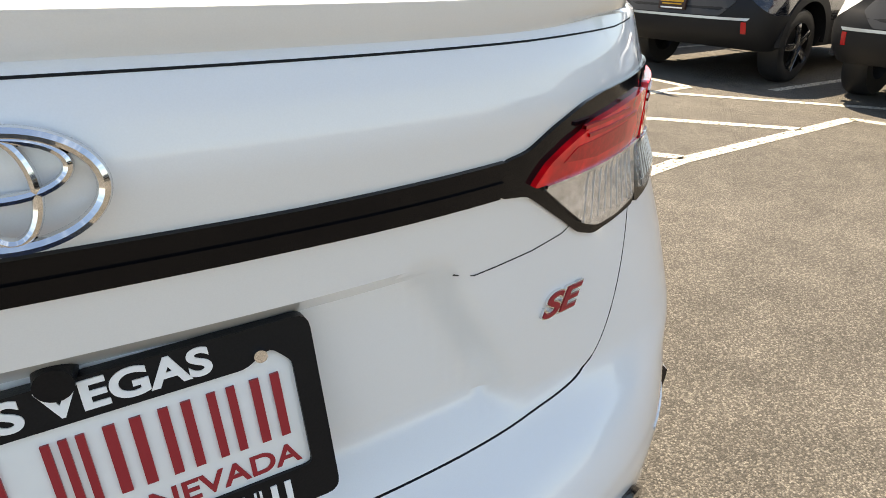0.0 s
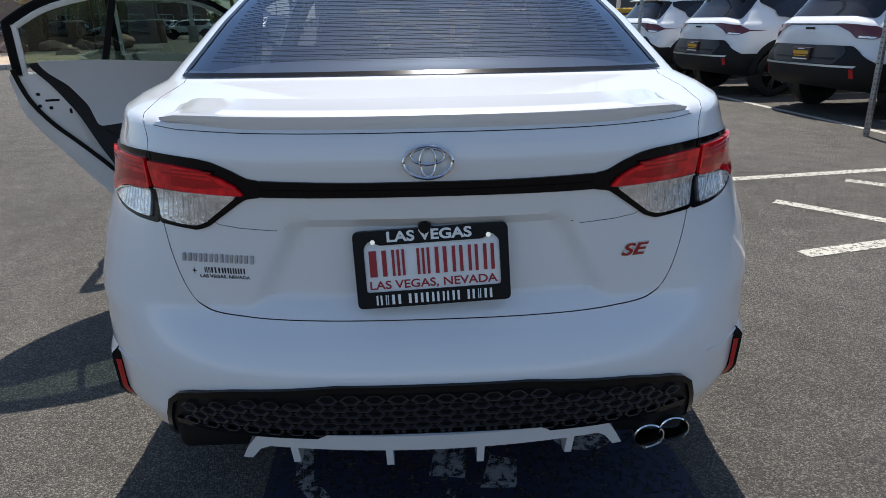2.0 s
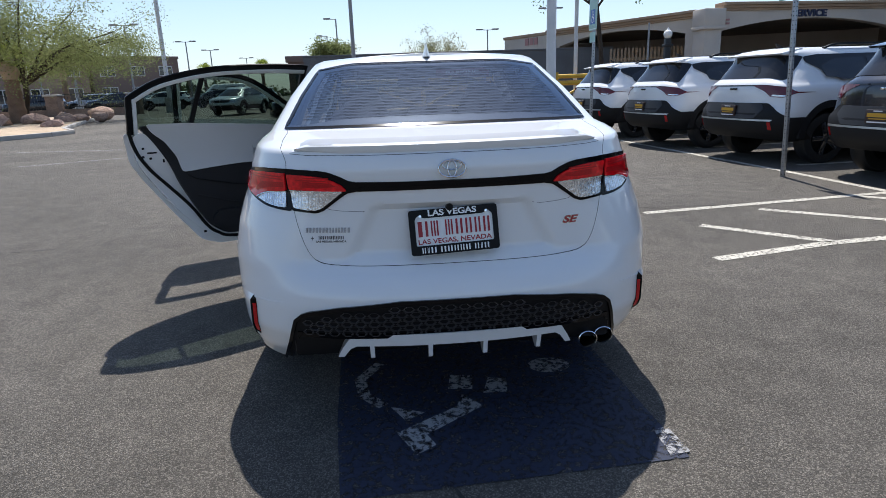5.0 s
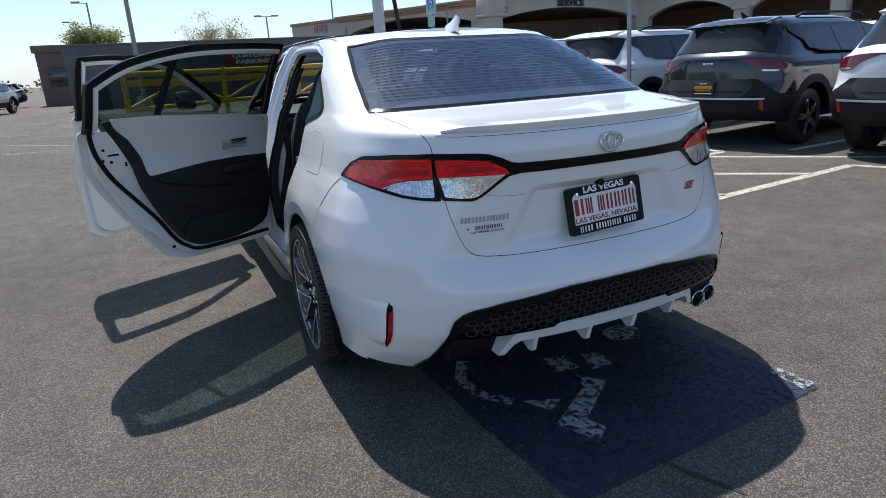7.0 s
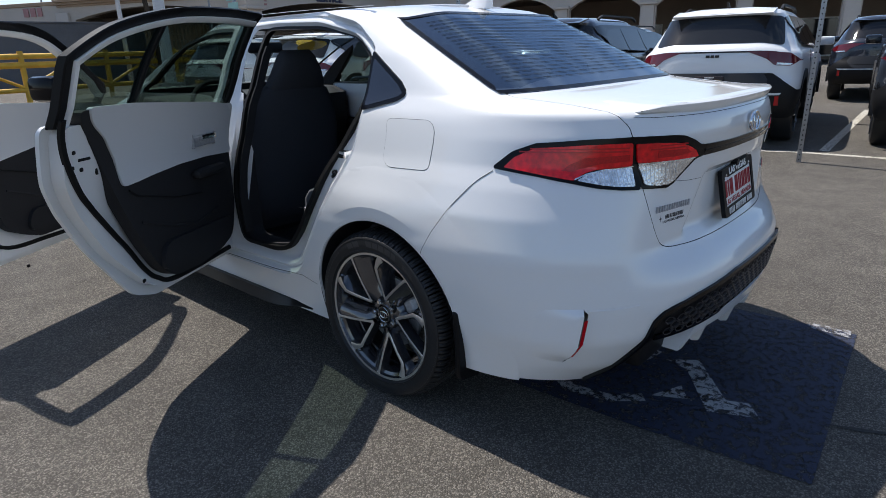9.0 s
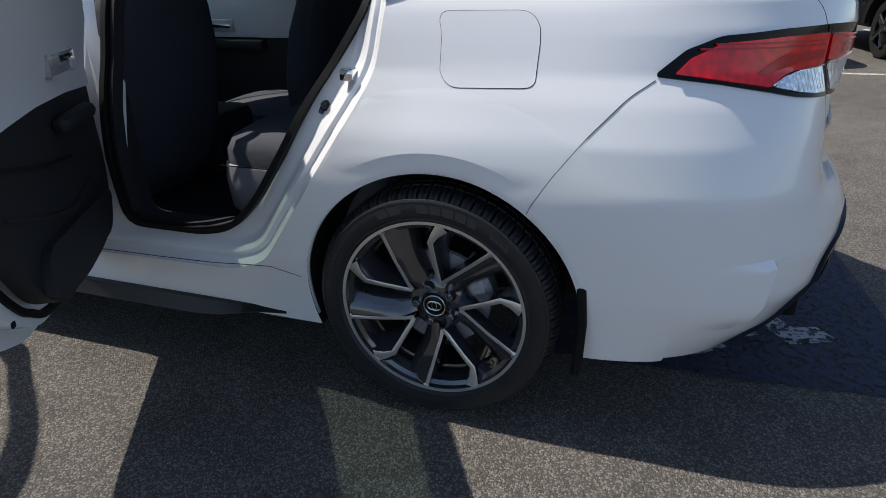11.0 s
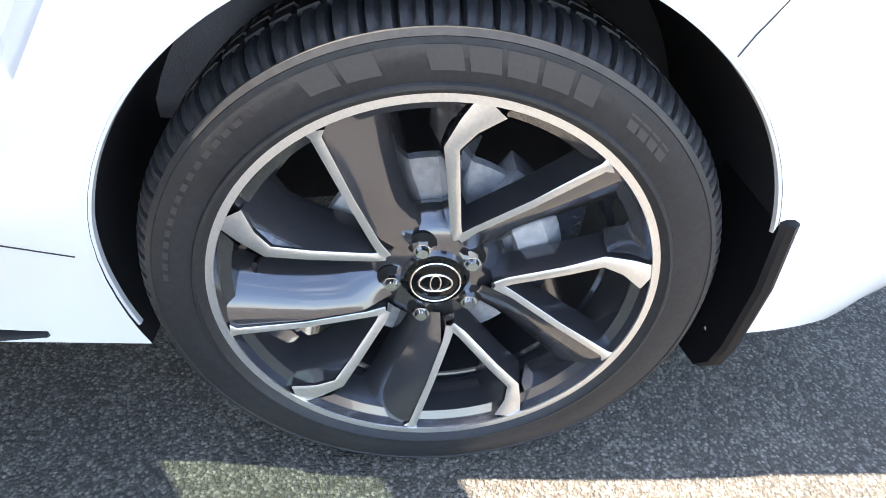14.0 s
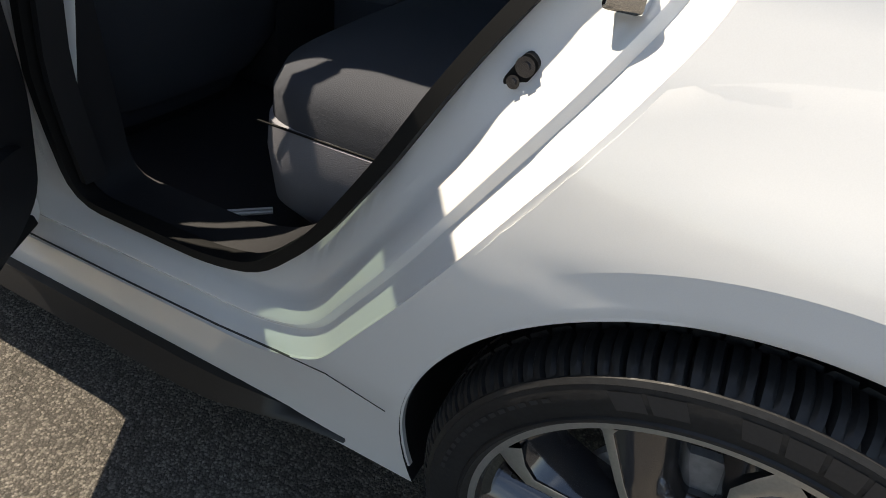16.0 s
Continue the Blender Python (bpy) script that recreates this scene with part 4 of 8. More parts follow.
# Roof aerial.
bm = bmesh.new()
rows = []
for t, w, h0 in ((0.0, 0.004, 0.004), (0.25, 0.016, 0.022), (0.5, 0.02, 0.036), (0.78, 0.018, 0.058), (0.9, 0.010, 0.064), (1.0, 0.003, 0.058)):
    y = 1.285 - 0.15 * t
    z = 1.408 + crown(y)
    rows.append([bm.verts.new((x, y, z - 0.012 + dz)) for x, dz in ((-w, 0), (-w * 0.45, h0 * 0.7), (0, h0 + 0.008), (w * 0.45, h0 * 0.7), (w, 0))])
for p, q in zip(rows, rows[1:]):
    for k in range(4):
        bm.faces.new((p[k], p[k + 1], q[k + 1], q[k]))
bm.faces.new(rows[0])
bm.faces.new(rows[-1])
part("aerial", bm, M_WHITE, sedan, "white shark-fin roof aerial")
for side in (-1, 1):
    bm = bmesh.new()
    last = None
    for i in range(40):
        y = 1.28 + 1.4 * i / 39
        zz = 1.398 + 0.012 * math.sin(math.pi * i / 39) + 0.002
        x = side * (0.545 - 0.012 * math.sin(math.pi * i / 39))
        now = [bm.verts.new((x - 0.006, y, zz + 0.001)), bm.verts.new((x + 0.006, y, zz + 0.001))]
        if last:
            bm.faces.new((last[0], last[1], now[1], now[0]))
        last = now
    part("roof_joint", bm, M_WHITE, sedan)
# Side skirts and mud flaps.
for side in (-1, 1):
    bm = bmesh.new()
    rows = []
    for i in range(25):
        t = i / 24
        y = 1.46 + 1.80 * t
        k = smooth01(t / 0.16) * smooth01((1 - t) / 0.1)
        rows.append([bm.verts.new((side * x, y, z)) for x, z in ((0.72, 0.225), (0.815, 0.232), (0.825 + 0.022 * k, 0.228), (0.835 + 0.03 * k, 0.215 - 0.03 * k), (0.80, 0.200 - 0.035 * k), (0.72, 0.20 - 0.03 * k))])
    for p, q in zip(rows, rows[1:]):
        for k in range(6):
            bm.faces.new((p[k], p[(k + 1) % 6], q[(k + 1) % 6], q[k]))
    bm.faces.new(rows[0])
    bm.faces.new(rows[-1])
    part("side_skirt", bm, M_SKIRT, sedan, "black side skirt")
    for y0 in (0.0, 2.7):
        bm = bmesh.new()
        rows = []
        for z, y, xo, xi in ((0.445, 0.640, 0.852, 0.80), (0.43, 0.636, 0.864, 0.72), (0.34, 0.628, 0.866, 0.715), (0.24, 0.630, 0.864, 0.715), (0.208, 0.634, 0.860, 0.715), (0.183, 0.638, 0.842, 0.722), (0.166, 0.642, 0.752, 0.735)):
            rows.append([bm.verts.new((side * x, y0 + yy, z)) for x, yy in ((xo, y + 0.010), (xo - 0.004, y + 0.016), (xi, y + 0.016), (xi, y), (xo - 0.004, y - 0.006), (xo, y))])
        for p, q in zip(rows, rows[1:]):
            for k in range(6):
                bm.faces.new((p[k], p[(k + 1) % 6], q[(k + 1) % 6], q[k]))
        bm.faces.new(rows[0])
        bm.faces.new(rows[-1])
        part("mud_flap", bm, M_BLACK, sedan, "black mud flap", smooth=30)


# ---- wheels ----


def lathe_into(bm, prof, n=96, rad=None):
    """Turns (radius, outward) pairs about the axle; local x is outward. rad(i, k): a change of radius."""
    rows = []
    for i in range(n):
        t = 2 * math.pi * i / n
        rows.append([bm.verts.new((d, (r + (rad(i, k) if rad else 0)) * math.cos(t), (r + (rad(i, k) if rad else 0)) * math.sin(t))) for k, (r, d) in enumerate(prof)])
    for p, q in zip(rows, rows[1:] + rows[:1]):
        for k in range(len(prof) - 1):
            bm.faces.new((p[k], p[k + 1], q[k + 1], q[k]))
    return bm


def polar(r, deg, d):
    """A place on the wheel: radius, angle seen from outside (anticlockwise from the car's rear), outward."""
    t = radians(deg)
    return Vector((d, r * math.cos(t), r * math.sin(t)))


def face_d(r):
    return 0.064 + 0.017 * (r - 0.06) / 0.19


def ribbon(points, halves, top, depth, cap_only=False):
    """A bent bar along polar points, of the given half widths, its face following the wheel's."""
    bm = bmesh.new()
    c = [polar(r, a, 0) for r, a in points]
    rows = []
    for i, p in enumerate(c):
        d0 = (p - c[i - 1]).normalized() if i else None
        d1 = (c[i + 1] - p).normalized() if i + 1 < len(c) else None
        d = ((d0 or d1) + (d1 or d0)).normalized()
        n = Vector((0, -d.z, d.y))
        k = 1 / max(0.45, n.dot(Vector((0, -(d1 or d0).z, (d1 or d0).y))))
        f = face_d(math.hypot(p.y, p.z)) + top
        a, b = p + n * halves[i] * k, p - n * halves[i] * k
        if cap_only:
            rows.append([bm.verts.new((f - 0.0006, a.y, a.z)), bm.verts.new((f, (a.y * 0.94 + b.y * 0.06), (a.z * 0.94 + b.z * 0.06))), bm.verts.new((f, (b.y * 0.94 + a.y * 0.06), (b.z * 0.94 + a.z * 0.06))), bm.verts.new((f - 0.0006, b.y, b.z))])
        else:
            m = p.normalized() * 0.0
            rows.append([bm.verts.new((f - depth, a.y + n.y * 0.006, a.z + n.z * 0.006)), bm.verts.new((f, a.y, a.z)), bm.verts.new((f, b.y, b.z)), bm.verts.new((f - depth, b.y - n.y * 0.006, b.z - n.z * 0.006))])
    for p, q in zip(rows, rows[1:]):
        for k in range(3):
            bm.faces.new((p[k], p[k + 1], q[k + 1], q[k]))
    return bm


def facet(points, faces):
    bm = bmesh.new()
    vs = [bm.verts.new(polar(r, a, face_d(r) + h)) for r, a, h in points]
    for f in faces:
        bm.faces.new([vs[i] for i in f])
    return bm


def curved_blade(near, far, wall, n=8, fine=4):
    """A blade rolled over from one edge to the other, with a wall down from its far edge."""
    bm = bmesh.new()

    def along_edge(row):
        out = []
        for p, q in zip(row, row[1:]):
            out += [[p[i] + (q[i] - p[i]) * k / fine for i in range(3)] for k in range(fine)]
        return out + [list(row[-1])]

    rows = []
    for p, q in zip(along_edge(near), along_edge(far)):
        row = []
        for k in range(n + 1):
            u = k / n
            r, a, h = p[0] + (q[0] - p[0]) * u, p[1] + (q[1] - p[1]) * u, p[2] + (q[2] - p[2]) * (0.25 * u + 0.75 * u**2.4)
            row.append(bm.verts.new(polar(r, a, face_d(r) + h)))
        row.append(bm.verts.new(polar(q[0], q[1] - 2.0, face_d(q[0]) + wall)))
        rows.append(row)
    for p, q in zip(rows, rows[1:]):
        for k in range(n + 1):
            bm.faces.new((p[k], p[k + 1], q[k + 1], q[k]))
    return bm


TYRE_N = 576
TREAD = [(0.250, -0.09), (0.275, -0.093), (0.303, -0.088), (0.316, -0.076), (0.3225, -0.058), (0.3235, -0.034), (0.3165, -0.033), (0.3165, -0.027), (0.324, -0.026), (0.3245, -0.004), (0.3175, -0.003), (0.3175, 0.003), (0.3245, 0.004), (0.324, 0.026), (0.3165, 0.027), (0.3165, 0.033), (0.3235, 0.034), (0.3225, 0.058), (0.3175, 0.071), (0.312, 0.079), (0.307, 0.0835), (0.3065, 0.086), (0.301, 0.0885), (0.300, 0.0875), (0.288, 0.0905), (0.276, 0.090), (0.268, 0.0885), (0.2665, 0.091), (0.2635, 0.0915), (0.262, 0.088), (0.257, 0.084), (0.250, 0.076)]


def groove(i, k):
    """Cross grooves over the shoulders of the tread."""
    if k in (3, 4, 5, 16, 17, 18, 19):
        return -0.0105 if i % 8 == 0 else (-0.004 if i % 8 == 4 else 0.0)
    if k in (8, 9, 12, 13):
        return -0.007 if i % 8 == 2 else 0.0
    return 0.0


def make_wheel():
    wheel = new("wheel")
    wheel.parent = sedan
    tagged(wheel, "two-tone five-spoke alloy wheel with a low tyre")
    bm = bmesh.new()
    lathe_into(bm, TREAD, TYRE_N, groove)
    tyre = part("tyre", bm, M_RUBBER, wheel, "black low-profile tyre", smooth=35)
    # raised writing on the sidewall, as plain bars along the ring
    spans = [(118, 112), (111, 104.5), (96, 90), (89, 83.5), (82.5, 77), (76, 70.5), (69.5, 65), (57, 54.5), (54, 51.5), (51, 48.5), (48, 45.5)]
    for a0, a1 in spans:
        high = (0.2775, 0.2955) if a0 > 60 else (0.280, 0.291)
        bm = bmesh.new()
        k = 5
        lo = [bm.verts.new(polar(high[0], a0 + (a1 - a0) * i / k - 1.0, 0.0912)) for i in range(k + 1)]
        hi = [bm.verts.new(polar(high[1], a0 + (a1 - a0) * i / k, 0.0900)) for i in range(k + 1)]
        for i in range(k):
            bm.faces.new((lo[i], lo[i + 1], hi[i + 1], hi[i]))
        part("sidewall_mark", bm, M_MARK, tyre, smooth=0)
    for a0 in range(132, 176, 3):
        bm = bmesh.new()
        bm.faces.new([bm.verts.new(polar(r, a0 + da, 0.0914)) for r, da in ((0.286, 0), (0.2905, 0), (0.2905, -1.9), (0.286, -1.9))])
        part("sidewall_mark", bm, M_MARK, tyre, smooth=0)
    rim = new("rim")
    rim.parent = wheel
    bm = bmesh.new()
    lathe_into(bm, [(0.2475, 0.0795), (0.2480, 0.0825), (0.2570, 0.0830), (0.2585, 0.0815), (0.2585, 0.070)], 120)
    part("rim_edge", bm, M_MACHINED, rim, "bright machined rim edge")
    bm = bmesh.new()
    lathe_into(bm, [(0.2476, 0.0805), (0.2440, 0.0700), (0.2330, 0.0640), (0.2290, 0.0450), (0.2230, 0.0250), (0.2230, 0.012), (0.2170, 0.010), (0.2150, -0.08), (0.235, -0.10), (0.252, -0.10)], 96)
    part("barrel", bm, M_DARKWHEEL, rim)
    bm = bmesh.new()
    lathe_into(bm, [(0.036, 0.057), (0.040, 0.0515), (0.062, 0.047), (0.074, 0.040), (0.085, 0.020), (0.080, 0.0)], 60)
    part("hub", bm, M_DARKWHEEL, rim)
    for k in range(5):
        A = 74 + 72 * k
        thin = [(0.2475, A - 24.6), (0.240, A - 24.0), (0.160, A - 19.0), (0.090, A - 7.5), (0.069, A - 1.0)]
        thick = [(0.069, A - 1.0), (0.085, A + 5.5), (0.150, A + 13.2), (0.196, A + 15.6), (0.222, A + 12.0), (0.2475, A + 7.5)]
        for pts, hw in ((thin, (0.0105, 0.0055, 0.0046, 0.0046, 0.0060)), (thick, (0.0058, 0.0058, 0.0066, 0.0076, 0.0110, 0.0180))):
            part("spoke", ribbon(pts, hw, -0.0006, 0.036), M_DARKWHEEL, rim)
            part("machined_face", ribbon(pts, hw, 0.0002, 0, True), M_MACHINED, rim, "bright machined spoke face")
        # dark blade beside the thin leg
        part("blade", curved_blade([(0.247, A - 25.5, -0.004), (0.16, A - 21, -0.003), (0.09, A - 12, -0.002), (0.055, A - 10, -0.010)],
                                   [(0.246, A - 40.5, -0.034), (0.17, A - 39.5, -0.036), (0.115, A - 39, -0.034), (0.055, A - 42, -0.022)], -0.06), M_DARKWHEEL, rim, smooth=50)
        # hollow slope inside the fork
        part("blade", facet([(0.086, A + 1.5, -0.002), (0.150, A + 10.4, -0.002), (0.193, A + 12.6, -0.002), (0.218, A + 8.6, -0.003), (0.246, A + 3.4, -0.004), (0.090, A - 1.0, -0.020), (0.145, A + 6.0, -0.030), (0.195, A + 5.6, -0.034), (0.243, A - 0.5, -0.034), (0.095, A - 3.0, -0.05), (0.145, A + 4.0, -0.06), (0.195, A + 3.6, -0.06), (0.243, A - 2.5, -0.06)],
                            [(0, 1, 6, 5), (1, 2, 7, 6), (2, 3, 7), (3, 4, 8, 7), (5, 6, 10, 9), (6, 7, 11, 10), (7, 8, 12, 11)]), M_DARKWHEEL, rim)
        part("blade", facet([(0.200, A + 19.0, -0.003), (0.224, A + 17.0, -0.003), (0.2465, A + 13.0, -0.004), (0.245, A + 20.5, -0.034), (0.205, A + 21.5, -0.034)], [(0, 1, 3, 4), (1, 2, 3)]), M_DARKWHEEL, rim)
        # wheel nut in its pocket
        c = polar(0.050, A + 36, 0)
        bm = bmesh.new()
        cyl_into(bm, Matrix.Translation(c + Vector((0.0485, 0, 0))) @ pose(0, 0, 0, 0, 90), 0.0165, 0.0165, 0.004, 24)
        part("nut_pocket", bm, M_SEAL, rim)
        bm = bmesh.new()
        cyl_into(bm, Matrix.Translation(c + Vector((0.055, 0, 0))) @ pose(0, 0, 0, 0, 90), 0.0115, 0.0105, 0.016, 6)
        cyl_into(bm, Matrix.Translation(c + Vector((0.0655, 0, 0))) @ pose(0, 0, 0, 0, 90), 0.0085, 0.006, 0.006, 18)
        part("wheel_nut", bm, M_CHROME, rim, "chrome wheel nut")
    bm = bmesh.new()
    lathe_into(bm, [(0.0, 0.0615), (0.026, 0.0605), (0.029, 0.058)], 40)
    cap = part("centre_cap", bm, M_GLOSSBLACK, rim)
    bm = bmesh.new()
    ring_into(bm, pose(0, 0, 0, 0, 0, 90) @ pose(0, -0.060, 0), 0.0285, 0.0285, 0.003, 0.004, 40)
    ring_into(bm, pose(0, 0, 0, 0, 0, 90) @ pose(0, -0.0615, 0), 0.019, 0.0125, 0.0032, 0.003, 32)
    ring_into(bm, pose(0, 0, 0, 0, 0, 90) @ pose(0, -0.0615, 0), 0.006, 0.0115, 0.0026, 0.003, 24)
    part("cap_badge", bm, M_CHROME, cap)
    # brake disc and caliper behind the spokes
    bm = bmesh.new()
    lathe_into(bm, [(0.06, 0.02), (0.075, 0.018), (0.078, 0.002), (0.135, 0.002), (0.137, -0.008), (0.06, -0.008)], 60)
    part("brake_disc", bm, M_STEEL, wheel, "worn steel brake disc")
    bm = bmesh.new()
    rows = []
    for i in range(9):
        a = 12 + 46 * i / 8
        rows.append([bm.verts.new(polar(r, a, d)) for r, d in ((0.095, 0.010), (0.10, 0.024), (0.135, 0.026), (0.152, 0.012), (0.152, -0.03), (0.095, -0.03))])
    for p, q in zip(rows, rows[1:]):
        for k in range(6):
            bm.faces.new((p[k], p[(k + 1) % 6], q[(k + 1) % 6], q[k]))
    bm.faces.new(rows[0])
    bm.faces.new(rows[-1])
    part("caliper", bm, M_STEEL, wheel, "cast brake caliper", smooth=30)
    bm = bmesh.new()
    cyl_into(bm, Matrix.Translation(polar(0.21, 176, 0.035)) @ pose(0, 0, 0, 0, 70), 0.0045, 0.0035, 0.035, 12)
    part("valve", bm, M_SEAL, rim)
    # the rim's true radius, its hub set back behind the spokes' outer ends
    for ob in rim.children_recursive:
        for v in ob.data.vertices:
            r = math.hypot(v.co.y, v.co.z)
            k = 1 - 0.048 * smooth01((r - 0.055) / 0.16)
            v.co = Vector((v.co.x - 0.009 * (1 - smooth01((r - 0.05) / 0.12)), v.co.y * k, v.co.z * k))
    for ob in [tyre] + list(tyre.children):
        for v in ob.data.vertices:
            r = math.hypot(v.co.y, v.co.z)
            k = float(np.interp(r, (0.2, 0.25, 0.262, 0.300, 0.3245), (0.19, 0.2385, 0.2495, 0.294, 0.3192))) / r
            v.co = Vector((v.co.x, v.co.y * k, v.co.z * k))
    return wheel


M_MARK = mat("raised sidewall rubber", (0.032, 0.032, 0.034), 0.36, grain=0.1, scale=300, spec=0.5)
wheel = make_wheel()
# Outward is local x: the near wheels face away from the middle.
wheel.matrix_basis = pose(-0.787, HUB_Y, HUB_Z, 0, 0, 180)
copy_thing(wheel, pose(-0.787, FRONT_Y, HUB_Z, 0, 0, 180) @ pose(0, 0, 0, 25))
copy_thing(wheel, pose(0.787, HUB_Y, HUB_Z, 10))
copy_thing(wheel, pose(0.787, FRONT_Y, HUB_Z, 50))

# ---- doors ----


def sweep(path, place, wide, deep, shift=0.0, closed=False):
    """A bar along a path in (y, z): wide across the path in that plane, deep towards the cabin; place(y, z, h)."""
    bm = bmesh.new()
    pts = []
    n = len(path)
    for i in range(n if closed else n - 1):
        p, q = Vector(path[i]), Vector(path[(i + 1) % n])
        k = max(1, int((q - p).length / 0.05))
        pts += [p.lerp(q, j / k) for j in range(k)]
    if not closed:
        pts.append(Vector(path[-1]))
    rows = []
    for i, p in enumerate(pts):
        a = pts[i - 1] if i or closed else p
        b = pts[(i + 1) % len(pts)] if i + 1 < len(pts) or closed else p
        d = (b - a).normalized()
        nn = Vector((-d.y, d.x))
        row = []
        for u, h in ((-1, 0.15), (-0.7, 0), (0.7, 0), (1, 0.15), (1, 1), (-1, 1)):
            q = p + nn * (shift + u * wide / 2)
            row.append(bm.verts.new(place(q.x, q.y, deep * (1 - h))))
        rows.append(row)
    for p, q in zip(rows, rows[1:] + (rows[:1] if closed else [])):
        for k in range(6):
            bm.faces.new((p[k], p[(k + 1) % 6], q[(k + 1) % 6], q[k]))
    if not closed:
        bm.faces.new(rows[0])
        bm.faces.new(rows[-1])
    return bm


def wall_x(depth):
    """Places on the near flank, depth metres inside its skin and h further in."""
    return lambda y, z, h: Vector((-(side_x(y, z) - depth - h), y, z))


def trim_x(y, z):
    return min(0.735, side_x(y, z) - 0.070)


def trim_at(extra=0.0):
    return lambda y, z, h: Vector((-(trim_x(y, z) - extra - h), y, z))


def make_door(name, outline, seal, frame_path, glass_poly, bar, trim, pale, handle, pivot, angle, label, corners):
    """A door in its shut place, then swung open about its hinge."""
    door = new(name)
    door.parent = sedan
    tagged(door, label)
    swing = Matrix.Translation((pivot[0], pivot[1], 0)) @ pose(0, 0, 0, 0, 0, -angle) @ Matrix.Translation((-pivot[0], -pivot[1], 0))
    door.matrix_basis = swing
    low = [p for p in outline if p[1] < 1.1]
    ymin, ymax = min(p[0] for p in low), max(p[0] for p in low)
    skin = [p for p in outline if p[1] < 1.085]
    belt_front = (ymax - 0.005, 1.045)
    part("door_skin", sheet(rounded(skin + [belt_front] if skin[0][0] > 2.1 and name == "rear_door" else skin, 0.03), 0.06, lambda u, v, h: Vector((-(side_x(u, v) + h), u, v)), 0.014), M_WHITE, door)
    inner = [(y + (0.035 if y < ymin + 0.45 else (-0.01 if y > ymax - 0.1 else 0)), z + (0.035 if z < 0.45 else -0.005)) for y, z in skin]
    inner = inner + ([belt_front] if name == "rear_door" else [])
    part("door_frame", sheet(rounded(inner, 0.04), 0.06, lambda u, v, h: Vector((-(side_x(u, v) - 0.062 - h), u, v)), 0.05), M_WHITE, door, "white painted inner door frame")
    part("door_seal", sweep(bowed(seal, ()), wall_x(0.058), 0.018, 0.014), M_SEAL, door, "black rubber door seal")
    part("frame_seal", sweep(bowed(frame_path, corners), wall_x(0.012), 0.032, 0.034), M_BLACK, door, "black window frame")
    part("frame_band", sweep(bowed(frame_path[:-1], corners), wall_x(0.018), 0.021, 0.034, -0.0255), M_WHITE, door, "white painted window frame")
    if glass_poly:
        part("door_glass", sheet(glass_poly, 0.08, lambda u, v, h: Vector((-(side_x(u, v) - 0.030 + h), u, v)), 0.004), M_GLASS, door, "lightly tinted door glass")
    if bar:
        part("division_bar", sweep(bar, wall_x(0.022), 0.026, 0.022), M_BLACK, door)
    part("trim_panel", sheet(rounded(trim, 0.04), 0.06, lambda u, v, h: Vector((-(trim_x(u, v) - 0.0 - h), u, v)), 0.05), M_INNER, door, "black lower door trim")
    part("upper_trim", sheet(rounded(pale, 0.02), 0.05, lambda u, v, h: Vector((-(trim_x(u, v) - 0.008 - h), u, v)), 0.02), M_DOORTRIM, door, "pale grey upper door trim")
    y0, y1 = trim[0][0], max(p[0] for p in trim)
    bm = bmesh.new()
    box_into(bm, -0.735, -0.690, handle[0] - 0.10, min(y1 - 0.03, handle[0] + 0.12), 0.765, 0.805, 0.019)
    part("armrest", bm, M_INNER, door)
    part("trim_fold", sweep([(handle[0] - 0.47, 0.806), (handle[0] - 0.43, 0.778), (handle[0] - 0.21, 0.722), (handle[0] - 0.04, 0.700)], trim_at(0.004), 0.006, 0.006), M_SEAL, door)
    part("map_pocket", sweep([(handle[0] - 0.43, 0.680), (handle[0] - 0.24, 0.615), (handle[0] - 0.10, 0.585), (handle[0] + 0.06, 0.613)], trim_at(0.001), 0.010, 0.006), M_INNER, door)
    bm = sheet(rounded([(handle[0] - 0.38, 0.47), (handle[0] + 0.08, 0.455), (handle[0] + 0.15, 0.56), (handle[0] - 0.34, 0.575)], 0.05), 0.05, lambda u, v, h: Vector((-(0.715 - h), u, v)), 0.04)
    part("door_bin", bm, M_INNER, door)
    hy, hz = handle
    bm = bmesh.new()
    box_into(bm, -(trim_x(hy, hz) - 0.012), -(trim_x(hy, hz) - 0.004), hy - 0.075, hy + 0.075, hz - 0.022, hz + 0.022, 0.006)
    bowl = part("handle_bowl", bm, M_STEEL, door, "grey handle bowl")
    bm = bmesh.new()
    box_into(bm, -(trim_x(hy, hz) - 0.024), -(trim_x(hy, hz) - 0.012), hy - 0.03, hy + 0.07, hz + 0.004, hz + 0.02, 0.005)
    part("inner_handle", bm, M_CHROME, door, "chrome inside door handle")
    return door


def latch_on(door, y, z, seal_dir):
    """The latch slot and bolt heads on the painted edge of a door."""
    for dy, dz, w, h in ((0.0, 0.0, 0.052, 0.010), (-0.045, 0.028, 0.014, 0.014), (-0.048, -0.020, 0.014, 0.014), (-0.010, -0.031, 0.014, 0.014), (0.058, -0.050, 0.010, 0.022), (0.245, -0.505, 0.018, 0.014)):
        bm = bmesh.new()
        yy, zz = y + dy, z + dz
        xx = -(side_x(yy, zz) - 0.063)
        box_into(bm, xx - 0.004, xx + 0.002, yy - w / 2, yy + w / 2, zz - h / 2, zz + h / 2, min(w, h) * 0.3)
        part("latch_slot" if w > 0.05 else "bolt_head", bm, M_SEAL, door)


